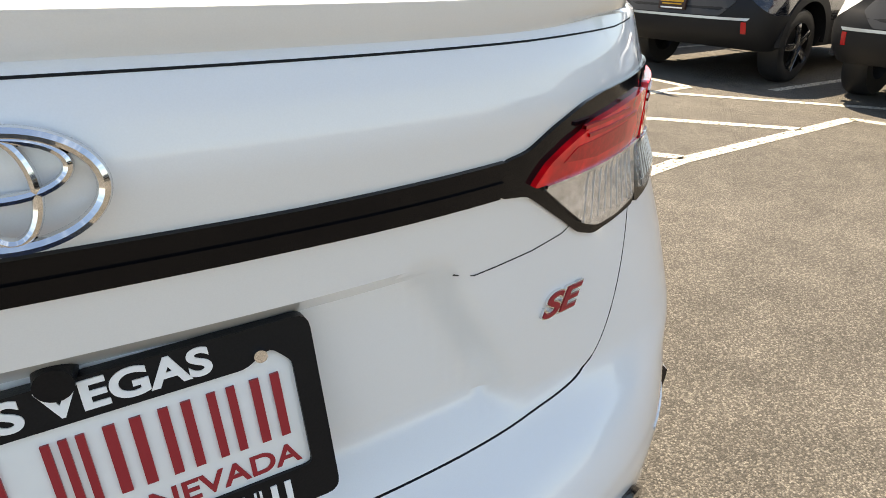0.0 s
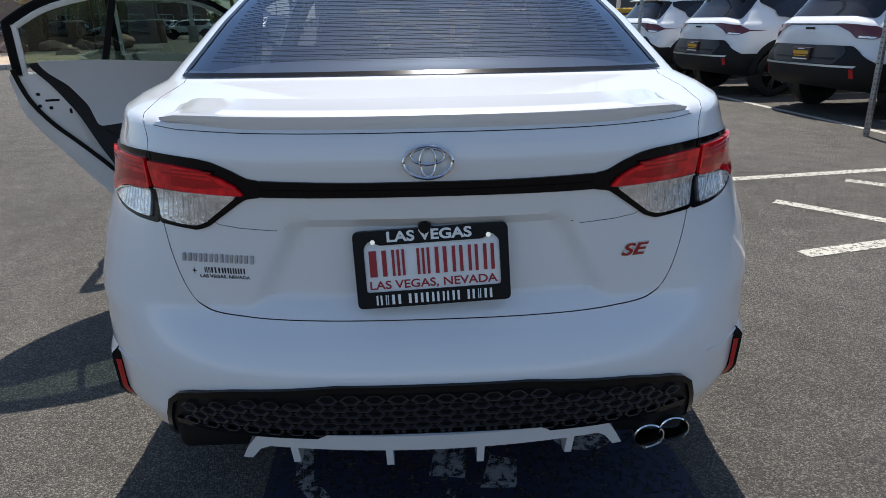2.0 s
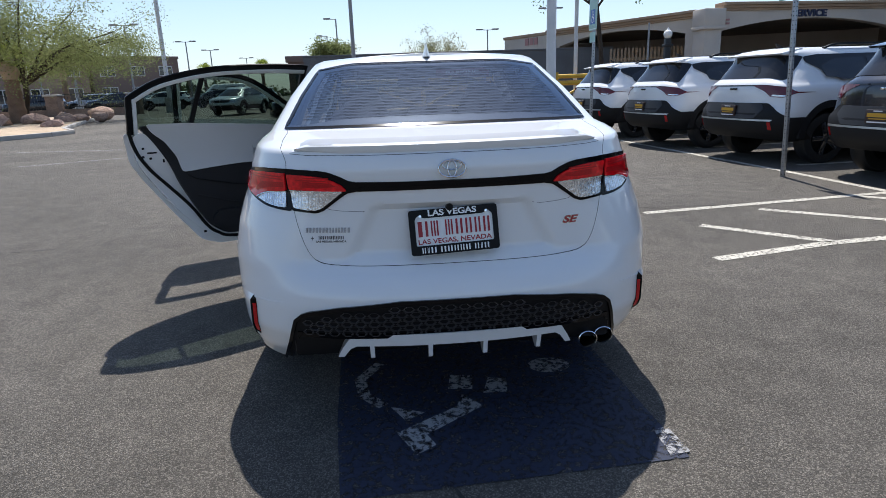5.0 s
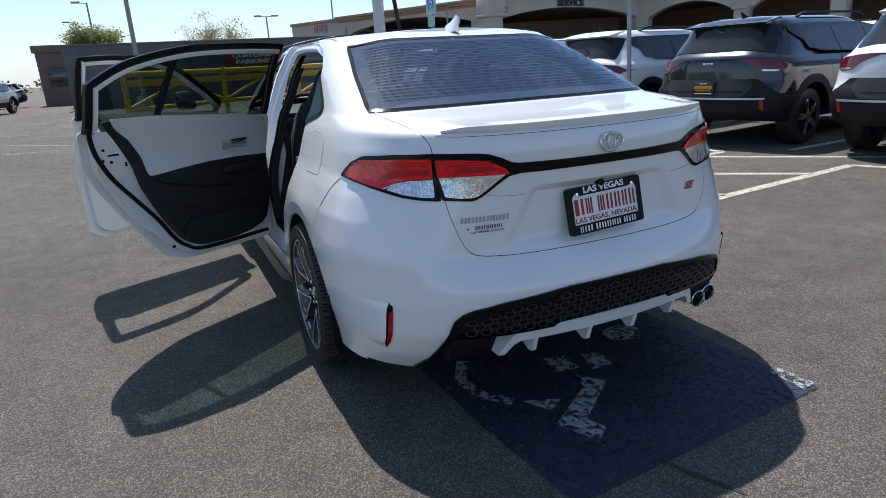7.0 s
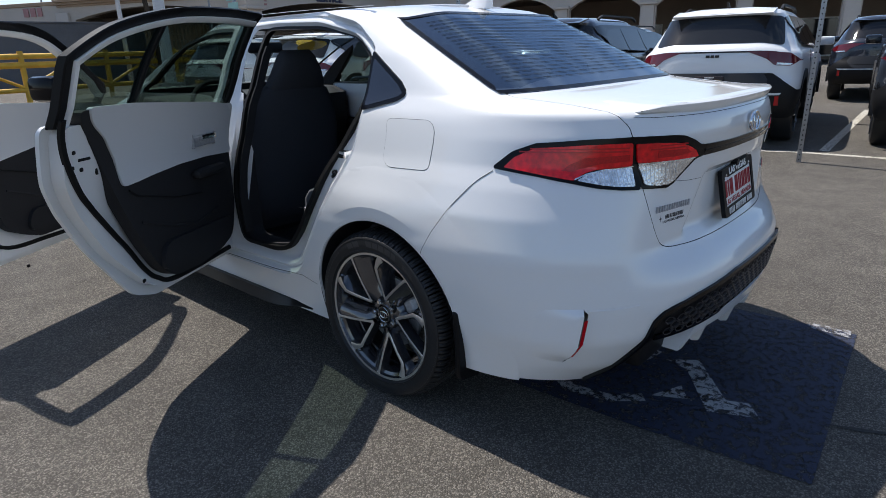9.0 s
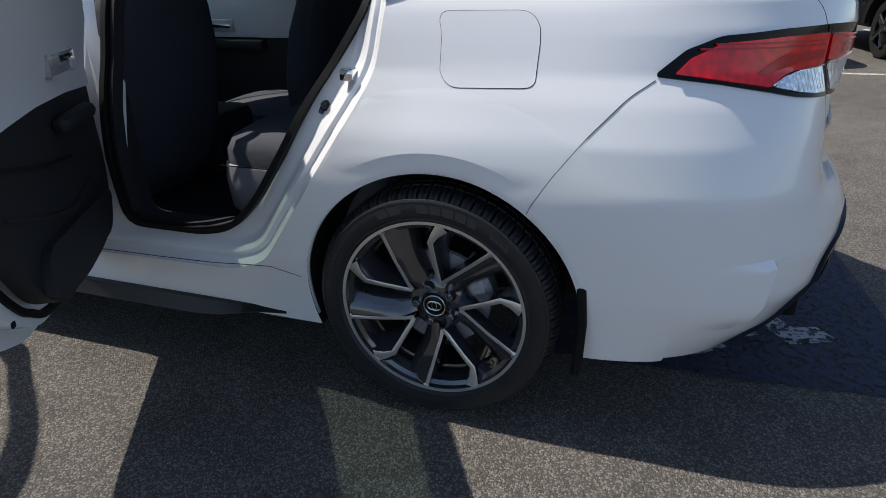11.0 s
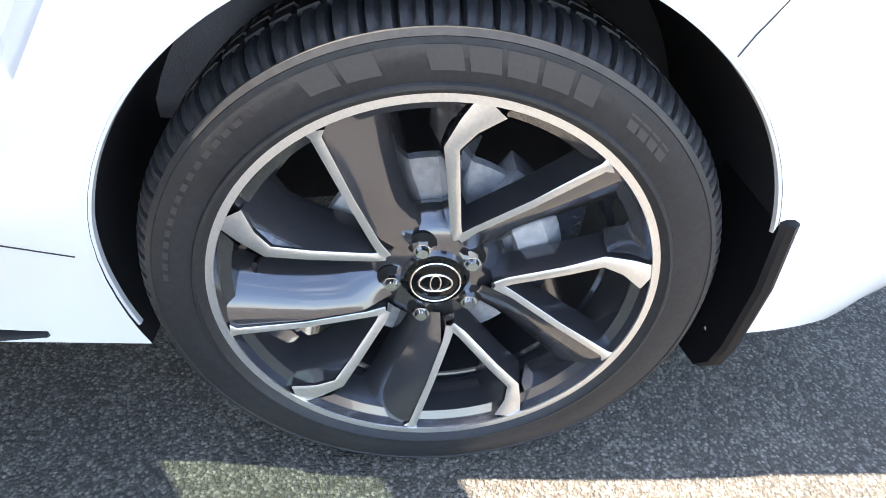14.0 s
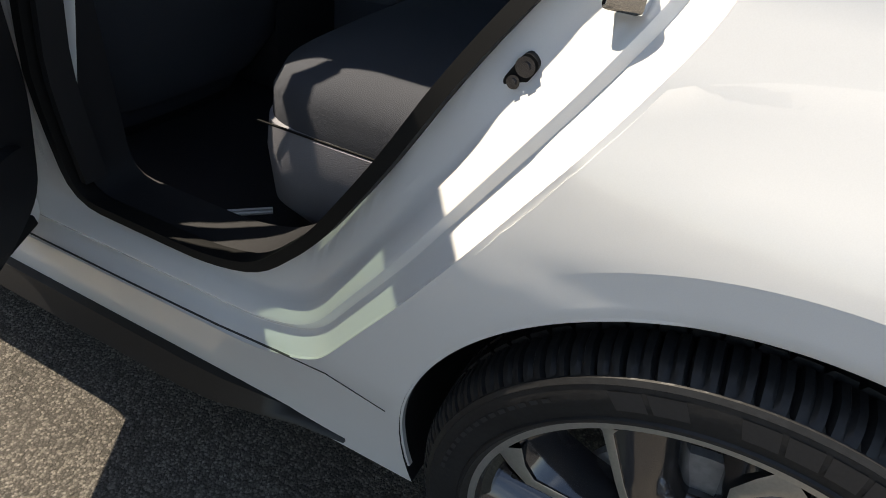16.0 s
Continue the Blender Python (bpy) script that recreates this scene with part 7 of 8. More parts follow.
def leafy(name, color):
    """Thin leaves: lit from both sides, each clump a little different."""
    m = mat(name, color, 0.7, spec=0.25)
    n, l = m.node_tree.nodes, m.node_tree.links
    b = n["Principled BSDF"]
    geo, vary, hsv = n.new("ShaderNodeNewGeometry"), n.new("ShaderNodeMapRange"), n.new("ShaderNodeHueSaturation")
    vary.inputs["To Min"].default_value, vary.inputs["To Max"].default_value = 0.55, 1.5
    hsv.inputs["Color"].default_value = (*color, 1)
    l.new(geo.outputs["Random Per Island"], vary.inputs["Value"])
    l.new(vary.outputs["Result"], hsv.inputs["Value"])
    l.new(hsv.outputs["Color"], b.inputs["Base Color"])
    thin, mix = n.new("ShaderNodeBsdfTranslucent"), n.new("ShaderNodeMixShader")
    mix.inputs["Fac"].default_value = 0.4
    l.new(hsv.outputs["Color"], thin.inputs["Color"])
    l.new(b.outputs["BSDF"], mix.inputs[1])
    l.new(thin.outputs["BSDF"], mix.inputs[2])
    l.new(mix.outputs["Shader"], n["Material Output"].inputs["Surface"])
    return m


M_LEAF_VERDE = leafy("olive green leaves", (0.23, 0.26, 0.10))
M_LEAF_GREEN = leafy("green leaves", (0.10, 0.15, 0.045))
M_LEAF_PALE = leafy("dry pale leaves", (0.30, 0.29, 0.16))
M_LEAF_PALM = leafy("yellow green palm leaves", (0.22, 0.27, 0.05))
M_LEAF_FAR = leafy("dusty green leaves", (0.09, 0.11, 0.06))


def along(a, b):
    """Local x runs from a to b on the ground, local y to the left of it."""
    a, b = Vector((*a, 0)), Vector((*b, 0))
    d = (b - a).normalized()
    return Matrix(((d.x, -d.y, 0, a.x), (d.y, d.x, 0, a.y), (0, 0, 1, 0), (0, 0, 0, 1))), (b - a).length


def moved(bm, m):
    bmesh.ops.transform(bm, matrix=m, verts=bm.verts[:])
    return bm


def slab(m, x0, x1, y0, y1, z0, z1, bev=0.0):
    return moved(box_into(bmesh.new(), x0, x1, y0, y1, z0, z1, bev), m)


def arch(s0, s1, spring, apex, n=20):
    """The outline of an opening with a low arch over it, from floor to floor."""
    half, rise = (s1 - s0) / 2, apex - spring
    r = (half * half + rise * rise) / (2 * rise)
    mid, low = (s0 + s1) / 2, apex - r
    t0 = math.asin(half / r)
    return [(s0, 0.0)] + [(mid + r * math.sin(-t0 + 2 * t0 * i / n), low + r * math.cos(-t0 + 2 * t0 * i / n)) for i in range(n + 1)] + [(s1, 0.0)]


def arched_wall(m, length, top, openings, thick):
    poly = [(0, 0)]
    for one in openings:
        poly += arch(*one)
    poly += [(length, 0), (length, top), (0, top)]
    return moved(prism(poly, "y", 0, thick), m)


def coping_on(m, x0, x1, z, parent, mirror=1):
    for dz, out, high in ((0.0, 0.10, 0.12), (0.12, 0.20, 0.14), (0.26, 0.32, 0.16)):
        part("coping", slab(m, x0, x1, -out, 0.5, z + dz, z + dz + high - 0.004, 0.02), M_COPING, parent)


def service_building():
    house = tagged(new("service_building"), "beige stucco service building with low arches and tan coping", "building")
    # Side wing that runs back from the pier: its blank far end is lower.
    ma, la = along((8.5, 42.2), (15.7, 27.9))
    part("wall", arched_wall(ma, la - 0.6, 4.75, [(5.6, la - 1.2, 3.85, 4.42)], 0.5), M_STUCCO, house)
    coping_on(ma, 4.6, la - 0.5, 4.62, house)
    part("parapet", slab(ma, -0.1, 4.6, -0.06, 0.6, 4.76, 4.98, 0.03), M_COPING, house)
    part("end_wall", slab(ma, 0.0, 0.4, 0.5, 20, 0, 4.75), M_STUCCO, house)
    part("pilaster", slab(ma, 4.5, 5.3, -0.16, 0.3, 0, 4.3, 0.03), M_STUCCO, house)
    mw = ma @ Matrix.Translation((2.9, -0.03, 4.42)) @ Matrix.Rotation(radians(90), 4, "X")
    bars([0.34, 0.34, 0.30], 0.5, 0.14, mw, M_FADEDRED, house, "wall_letter", 0.02)
    # Front with the wide arch.
    mb, lb = along((16.5, 27.6), (26.5, 28.6))
    part("pier", moved(box_into(box_into(bmesh.new(), -1.35, -0.45, -0.35, 0.6, 0, 3.9, 0.03), -1.45, -0.35, -0.45, 0.6, 4.05, 4.95, 0.04), mb), M_STUCCO, house)
    part("capital", slab(mb, -1.5, -0.3, -0.5, 0.6, 3.88, 4.06, 0.04), M_STUCCO, house)
    part("wall", moved(arched_wall(Matrix.Identity(4), lb + 0.6, 5.0, [(0.3, lb + 0.25, 3.8, 4.44)], 0.5), mb @ Matrix.Translation((-0.6, 0, 0))), M_STUCCO, house)
    coping_on(mb, -0.35, lb + 0.3, 4.86, house)
    mt = mb @ Matrix.Translation((4.45, -0.04, 4.66)) @ Matrix.Rotation(radians(90), 4, "X")
    words("SERVICE", 0.50, mt, M_LETTER, house, "lettering", "dark blue wall letters", 0.03, wide=1.95, bold=0.02)
    for s in (0.05, lb - 0.9):
        bm = bmesh.new()
        for k in range(2):
            box_into(bm, s - 0.1, s + 0.1, -0.03, 0.01, 4.15 + 0.2 * k, 4.25 + 0.2 * k, 0.005)
        part("wall_mark", moved(bm, mb), M_FADEDRED, house)
    # Arcade along the front.
    mc, lc = along((26.5, 28.6), (41.5, -18.8))
    cols = [5.9 + 4.6 * k for k in range(9)]
    holes = [(0.5, cols[0] - 0.4, 3.65, 4.42)] + [(p + 0.4, q - 0.4, 3.55, 4.36) for p, q in zip(cols, cols[1:])]
    part("wall", arched_wall(mc, lc, 5.0, holes, 0.5), M_STUCCO, house)
    coping_on(mc, -0.3, lc, 4.86, house)
    for c in cols:
        part("pilaster", slab(mc, c - 0.33, c + 0.33, -0.14, 0.2, 0, 3.62, 0.03), M_STUCCO, house)
        part("capital", slab(mc, c - 0.45, c + 0.45, -0.24, 0.2, 3.62, 3.80, 0.03), M_STUCCO, house)
        part("block", slab(mc, c - 0.3, c + 0.3, -0.10, 0.1, 4.55, 4.84, 0.02), M_STUCCO, house)
    # Roof over the drive and the walls behind it.
    roof = bmesh.new()
    vs = [roof.verts.new((x, y, z)) for z in (4.52, 4.72) for x, y in ((9.2, 42.3), (15.9, 28.5), (26.6, 29.0), (41.6, -18.4), (47.4, -16.5), (33.0, 38.0), (15.8, 44.6), (13.0, 44.8))]
    n = len(vs) // 2
    roof.faces.new(vs[:n])
    roof.faces.new(vs[n:])
    for i in range(n):
        roof.faces.new((vs[i], vs[(i + 1) % n], vs[n + (i + 1) % n], vs[n + i]))
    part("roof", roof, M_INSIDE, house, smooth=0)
    mi, li = along((16.0, 44.0), (32.5, 37.5))
    part("back_wall", slab(mi, -3, li, 0, 0.3, 0, 4.5), M_STUCCO, house)
    part("band", slab(mi, -3, li, -0.05, 0.0, 2.75, 3.15, 0.01), M_BAND, house)
    for k in range(5):
        x = -1.4 + 3.5 * k
        shut = part("garage_door", slab(mi, x, x + 2.5, -0.03, 0.0, 0, 2.7), M_SHUTTER, house)
        for j in range(6):
            part("panel", slab(mi, x + 0.03, x + 2.47, -0.055, -0.03, 0.04 + 0.44 * j, 0.44 + 0.44 * j, 0.012), M_SHUTTER, shut)
        part("door_frame", moved(box_into(box_into(box_into(bmesh.new(), x - 0.12, x, -0.07, 0.0, 0, 2.82), x + 2.5, x + 2.62, -0.07, 0.0, 0, 2.82), x, x + 2.5, -0.07, 0.0, 2.7, 2.82), mi), M_POLEWHITE, house)
    me, le = along((32.5, 37.5), (46.5, -12.0))
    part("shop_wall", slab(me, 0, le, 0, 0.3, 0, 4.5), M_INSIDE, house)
    for k in range(9):
        x = 3.0 + 5.2 * k
        win = part("window", slab(me, x, x + 3.2, -0.03, 0.0, 0.3, 2.6), M_DARKGLASS, house)
        for a, b, c, d in ((x - 0.08, x, 0.2, 2.7), (x + 3.2, x + 3.28, 0.2, 2.7), (x, x + 3.2, 2.6, 2.7), (x, x + 3.2, 0.2, 0.3), (x + 1.56, x + 1.64, 0.3, 2.6)):
            part("frame", slab(me, a, b, -0.08, 0.0, c, d, 0.01), M_POLEWHITE, win)
    house.matrix_basis = Matrix.Translation((-0.3, 0, 0)) @ Matrix.Diagonal((1, 1, 0.873, 1))
    return house


service_building()
# Tan picket fence between the wall and the building.
fence = tagged(new("picket_fence"), "tan picket fence beside the building", "fence")
mp, lp = along((12.6, 33.4), (16.6, 32.0))
for k in range(20):
    part("picket", slab(mp, 0.2 * k, 0.2 * k + 0.11, 0, 0.03, 0.1, 2.95), M_COPING, fence, smooth=0)
part("rail", slab(mp, 0, lp, 0.03, 0.09, 2.3, 2.42), M_COPING, fence)
part("rail", slab(mp, 0, lp, 0.03, 0.09, 0.5, 0.62), M_COPING, fence)
# Dark wall with the red sign.
mg, lg = along((-4.8, 34.5), (13.2, 34.6))
tagged(obj_of("wall_north", slab(mg, 0, lg, 0, 0.3, 0, 3.05), M_GREYWALL), "dark grey painted block wall", "wall", kind="structure")
tagged(obj_of("wall_cap", slab(mg, -0.04, lg, -0.04, 0.34, 3.054, 3.14, 0.01), M_GREYWALL), "dark grey wall coping", "wall", kind="structure")
sign = tagged(new("parking_sign"), "red customer parking sign with white letters on a dark wall", "sign")
part("panel", slab(mg, 7.50, 10.60, -0.06, -0.005, 1.72, 2.46, 0.01), M_SIGNRED, sign)
for text, z, size, wide in (("CUSTOMER", 2.27, 0.27, 2.3), ("PARKING", 1.95, 0.31, 1.95)):
    words(text, size, mg @ Matrix.Translation((9.05, -0.068, z)) @ Matrix.Rotation(radians(90), 4, "X"), M_WHITEINK, sign, "lettering", "white letters", 0.006, wide=wide, bold=0.012)
low = tagged(new("low_building"), "low brown building behind the car park", "building")
part("wall", box_into(bmesh.new(), -7.4, -4.4, 46, 56, 0, 3.3), M_PINKDARK, low)
part("parapet", box_into(bmesh.new(), -7.55, -4.3, 45.85, 56, 3.304, 3.75, 0.03), M_PINKDARK, low)
part("window", box_into(bmesh.new(), -6.9, -5.2, 45.96, 46.0, 1.2, 2.4, 0.01), M_DARKGLASS, low)

# ---- barrier, sign posts, poles ----


def tube(p, q, r, n=10, r2=None):
    p, q = Vector(p), Vector(q)
    d = q - p
    return cyl_into(bmesh.new(), Matrix.Translation((p + q) / 2) @ d.to_track_quat("Z", "Y").to_matrix().to_4x4(), r, r if r2 is None else r2, d.length, n)


def barrier(points, ends):
    gate = tagged(new("pipe_barrier"), "yellow painted pipe barrier across the drive", "barrier")
    for k, (x, y) in enumerate(points):
        part("post", tube((x, y, 0), (x + 0.02, y, 1.62), 0.085, 14), M_YELLOW, gate)
    for p, q in zip(points, points[1:]):
        for z, r in ((1.46, 0.085), (1.19, 0.10), (0.42, 0.075)):
            part("rail", tube((*p, z), (*q, z), r), M_YELLOW, gate)
        m = ((p[0] + q[0]) / 2, (p[1] + q[1]) / 2)
        part("brace", tube((*p, 0.46), (*m, 1.14), 0.05), M_YELLOW, gate)
        part("brace", tube((*q, 0.46), (*m, 1.14), 0.05), M_YELLOW, gate)
    return gate


barrier([(-1.95, 19.3), (1.2, 22.4), (4.0, 23.0), (6.8, 23.6), (9.6, 24.2), (12.2, 24.8)], True)


def sign_post(x, y, lean, turn, chair, tall=2.62):
    """A square punched steel post with two plates near its top."""
    post = tagged(new("sign_post"), "leaning perforated steel post with a pale green parking sign", "sign post", "parking sign posts")
    bm = box_into(bmesh.new(), -0.022, 0.022, -0.022, 0.022, 0, tall, 0.004)
    part("post", bm, M_GALV, post)
    for side in range(4):
        holes = bmesh.new()
        for k in range(int(tall / 0.0508)):
            cyl_into(holes, Matrix.Rotation(side * math.pi / 2, 4, "Z") @ Matrix.Translation((0.0218, 0, 0.03 + 0.0508 * k)) @ Matrix.Rotation(math.pi / 2, 4, "Y"), 0.0075, 0.0075, 0.0016, 8)
        tagged(part("hole_row", holes, M_HOLE, post), kind="stuff")
    plate = part("plate", prism(rounded([(-0.21, 2.10), (0.21, 2.10), (0.21, 2.70), (-0.21, 2.70)], 0.03), "x", -0.028, -0.025), M_PALEGREEN, post, smooth=0)
    part("border", prism(rounded([(-0.195, 2.115), (0.195, 2.115), (0.195, 2.685), (-0.195, 2.685)], 0.025), "x", -0.0295, -0.0283), M_WHITEINK, plate, smooth=0)
    part("field", prism(rounded([(-0.185, 2.125), (0.185, 2.125), (0.185, 2.675), (-0.185, 2.675)], 0.02), "x", -0.031, -0.0298), M_PALEGREEN, plate, smooth=0)
    for k in range(2):
        part("bolt", cyl_into(bmesh.new(), Matrix.Translation((-0.033, 0, 2.17 + 0.45 * k)) @ Matrix.Rotation(math.pi / 2, 4, "Y"), 0.009, 0.009, 0.006, 8), M_GALV, plate)
    if chair:
        part("blue_square", box_into(bmesh.new(), -0.0325, -0.0312, -0.12, 0.12, 2.20, 2.44), M_SIGNBLUE, plate, smooth=0)
        bm = cyl_into(bmesh.new(), Matrix.Translation((-0.0335, 0.0, 2.405)) @ Matrix.Rotation(math.pi / 2, 4, "Y"), 0.018, 0.018, 0.001, 12)
        for (y0, z0), (y1, z1) in (((0.0, 2.385), (0.01, 2.31)), ((0.01, 2.31), (-0.05, 2.31)), ((-0.05, 2.31), (-0.075, 2.24)), ((0.0, 2.35), (-0.045, 2.35))):
            d = Vector((0, y1 - y0, z1 - z0))
            box_into(bm, -0.009, 0.009, -0.0005, 0.0005, -d.length / 2, d.length / 2, 0, Matrix.Translation((-0.0335, (y0 + y1) / 2, (z0 + z1) / 2)) @ d.to_track_quat("Z", "X").to_matrix().to_4x4())
        ring_into(bm, Matrix.Translation((-0.0335, 0.012, 2.275)) @ Matrix.Rotation(math.pi / 2, 4, "Z"), 0.05, 0.05, 0.014, 0.001, 20)
        part("symbol", bm, M_WHITEINK, plate, "white wheelchair symbol", smooth=0)
        lower = part("lower_plate", prism(rounded([(-0.15, 1.90), (0.15, 1.90), (0.15, 2.07), (-0.15, 2.07)], 0.02), "x", -0.028, -0.025), M_PALEGREEN, post, smooth=0)
    post.matrix_basis = Matrix.Translation((x, y, 0)) @ Matrix.Rotation(radians(lean[0]), 4, "X") @ Matrix.Rotation(radians(lean[1]), 4, "Y") @ Matrix.Rotation(radians(turn), 4, "Z")
    return post


sign_post(4.70, 5.22, (-1.0, -1.5), 18, False)
sign_post(4.99, 0.92, (0.7, -0.4), 8, False)
sign_post(3.45, 9.0, (0.3, 0.6), 0, True)


def straight_pole(x, y, r, tall, material, label, base=0.0):
    pole = tagged(new("pole"), label, "pole")
    part("shaft", tube((0, 0, base), (0, 0, tall), r, 18, r * 0.8), material, pole)
    part("base_plate", cyl_into(bmesh.new(), Matrix.Translation((0, 0, max(base, 0.06) / 2)), max(r * 2.2, 0.25), max(r * 2.2, 0.25), max(base, 0.06), 24), M_CONCRETE, pole, "pale concrete footing")
    pole.matrix_basis = pose(x, y, 0)
    return pole


straight_pole(3.35, 11.4, 0.105, 8.5, M_POLEWHITE, "thick white painted steel pole beside parked cars", 0.8)
straight_pole(7.8, 24.2, 0.085, 10, M_POLEWHITE, "tall white painted steel pole by the wall")
straight_pole(-16.4, 46.5, 0.16, 12, M_POLEWHITE, "tall white lamp pole on a concrete footing", 1.1)
straight_pole(9.4, 20.6, 0.04, 3.2, M_POLEGREY, "thin grey post behind parked cars")


def lamp_post(az, dist, el, heads=2, r=0.09):
    """A parking-lot lamp: a shaft, an arm and flat heads."""
    x, y, top = -1 + dist * math.sin(radians(az)), -1.5 + dist * math.cos(radians(az)), 1.23 + dist * math.tan(radians(el))
    lamp = tagged(new("street_lamp"), "tall grey parking-lot lamp with flat heads", "street lamp", "far lamp posts")
    part("shaft", tube((0, 0, 0), (0, 0, top), r, 12, r * 0.7), M_POLEGREY, lamp)
    for s in ((-1, 1) if heads == 2 else (1,)):
        part("arm", tube((0, 0, top - 0.05), (s * 0.55, 0, top), 0.035, 8), M_POLEGREY, lamp)
        part("lamp_head", box_into(bmesh.new(), min(s * 0.5, s * 1.15), max(s * 0.5, s * 1.15), -0.17, 0.17, top - 0.04, top + 0.10, 0.03), M_POLEGREY, lamp)
    part("footing", cyl_into(bmesh.new(), Matrix.Translation((0, 0, 0.35)), 0.28, 0.28, 0.7, 16), M_CONCRETE, lamp)
    lamp.matrix_basis = pose(x, y, 0, 0, 0, 0 if heads == 2 else 180)
    return lamp


for az, dist, el, heads in ((-3.4, 62, 6.0, 1), (-4.4, 75, 4.6, 1), (-1.07, 26.2, 14.0, 2), (10.0, 66, 4.7, 2), (-16.2, 80, 4.3, 2), (-14.4, 92, 3.6, 2), (-11.6, 110, 2.9, 2), (-20.5, 60, 5.6, 2), (15.6, 62, 6.2, 2), (-27, 66, 5.0, 2), (-24.6, 58, 4.6, 2)):
    lamp_post(az, dist, el, heads)
pillar = tagged(new("pillar_lamp"), "black pillar lamp with a white globe by the building", "lamp")
part("post", box_into(box_into(bmesh.new(), -0.14, 0.14, -0.14, 0.14, 0, 3.1, 0.03), -0.2, 0.2, -0.2, 0.2, 2.7, 2.85, 0.03), M_IRON, pillar)
bm = bmesh.new()
bmesh.ops.create_uvsphere(bm, u_segments=20, v_segments=12, radius=0.21, matrix=Matrix.Translation((0, 0, 3.30)))
part("globe", bm, M_GLOBE, pillar)
part("finial", tube((0, 0, 3.49), (0, 0, 3.62), 0.08, 10, 0.02), M_GLOBE, pillar)
pillar.matrix_basis = pose(13.6, 28.2, 0)

# ---- island, plants ----
KERB = [(-12.8, 19.0), (-11.9, 20.6), (-11.8, 22.0), (-13.2, 24.2), (-14.6, 28.0), (-16.9, 35.0), (-18.0, 38.5)]
bm = bmesh.new()
ring = KERB + [(-30, 44), (-60, 52), (-60, 8), (-22, 12)]
top = [bm.verts.new((x, y, 0.14)) for x, y in ring]
bm.faces.new(top)
bmesh.ops.triangulate(bm, faces=bm.faces[:])
bmesh.ops.subdivide_edges(bm, edges=bm.edges[:], cuts=3, use_grid_fill=True)
tagged(obj_of("gravel_bed", bm, M_SAND, smooth=0), "tan gravel planting bed behind a kerb", "gravel", kind="structure")
kerb = tagged(new("kerb"), "pale concrete kerb round the planting bed", "kerb", kind="structure")
edge = [(-22, 12)] + KERB
for p, q in zip(edge, edge[1:]):
    mk, lk = along(p, q)
    n = max(1, int(lk / 1.5))
    for k in range(n):
        part("kerb_stone", slab(mk, lk * k / n + 0.006, lk * (k + 1) / n - 0.006, -0.02, 0.14, 0.0, 0.155, 0.015), M_CONCRETE, kerb)


def boulder(x, y, r, seed):
    rnd = random.Random(seed)
    bm = bmesh.new()
    bmesh.ops.create_icosphere(bm, subdivisions=3, radius=1)
    planes = [(Vector((rnd.gauss(0, 1), rnd.gauss(0, 1), rnd.gauss(0, 1))).normalized(), rnd.uniform(0.55, 0.95)) for _ in range(12)]
    for v in bm.verts:
        for n, d in planes:
            k = v.co.dot(n) - d
            if k > 0:
                v.co -= n * k * 0.9
        v.co += v.co.normalized() * rnd.gauss(0, 0.015)
    ob = obj_of("boulder", bm, M_ROCK, smooth=25)
    ob.matrix_basis = Matrix.Translation((x, y, 0.14 + r * 0.30)) @ Matrix.Rotation(rnd.uniform(0, 6), 4, "Z") @ Matrix.Diagonal((r * rnd.uniform(0.9, 1.4), r, r * 0.62, 1))
    return tagged(ob, "pinkish brown boulder on gravel", "rock", "boulders")


rnd = random.Random(5)
for k, (x, y, r) in enumerate(((-17.4, 30.0, 0.55), (-16.4, 30.8, 0.42), (-16.0, 31.6, 0.40), (-18.6, 29.0, 0.62), (-20.2, 28.6, 0.85), (-15.6, 33.0, 0.5), (-21.8, 30.6, 0.9), (-19.8, 26.5, 0.5), (-15.0, 27.2, 0.3), (-14.4, 25.6, 0.34), (-17.0, 36.2, 0.7), (-18.2, 34.4, 0.5))):
    boulder(x, y, r, k)


def blades(rnd, centres, count, spread, size, narrow):
    """Many small leaves round the given points: vertices and faces."""
    vs, fs = [], []
    for c in centres:
        for _ in range(count):
            p = c + Vector((rnd.gauss(0, spread), rnd.gauss(0, spread), rnd.gauss(0, spread * 0.7)))
            d = Vector((rnd.gauss(0, 1), rnd.gauss(0, 1), rnd.gauss(-0.25, 0.8))).normalized() * size * rnd.uniform(0.6, 1.4)
            w = d.cross(Vector((rnd.gauss(0, 1), rnd.gauss(0, 1), rnd.gauss(0, 1)))).normalized() * d.length * narrow
            i = len(vs)
            vs += [p, p + d * 0.5 + w, p + d, p + d * 0.5 - w]
            fs.append((i, i + 1, i + 2, i + 3))
    return vs, fs


def limb_into(bm, points, radii, n=8):
    rows = []
    for i, p in enumerate(points):
        d = (points[min(i + 1, len(points) - 1)] - points[max(i - 1, 0)]).normalized()
        u = d.orthogonal().normalized()
        w = d.cross(u)
        rows.append([bm.verts.new(p + (u * math.cos(2 * math.pi * k / n) + w * math.sin(2 * math.pi * k / n)) * radii[i]) for k in range(n)])
    for a, b in zip(rows, rows[1:]):
        for k in range(n):
            bm.faces.new((a[k], a[(k + 1) % n], b[(k + 1) % n], b[k]))
    bm.faces.new(rows[0])
    bm.faces.new(rows[-1])


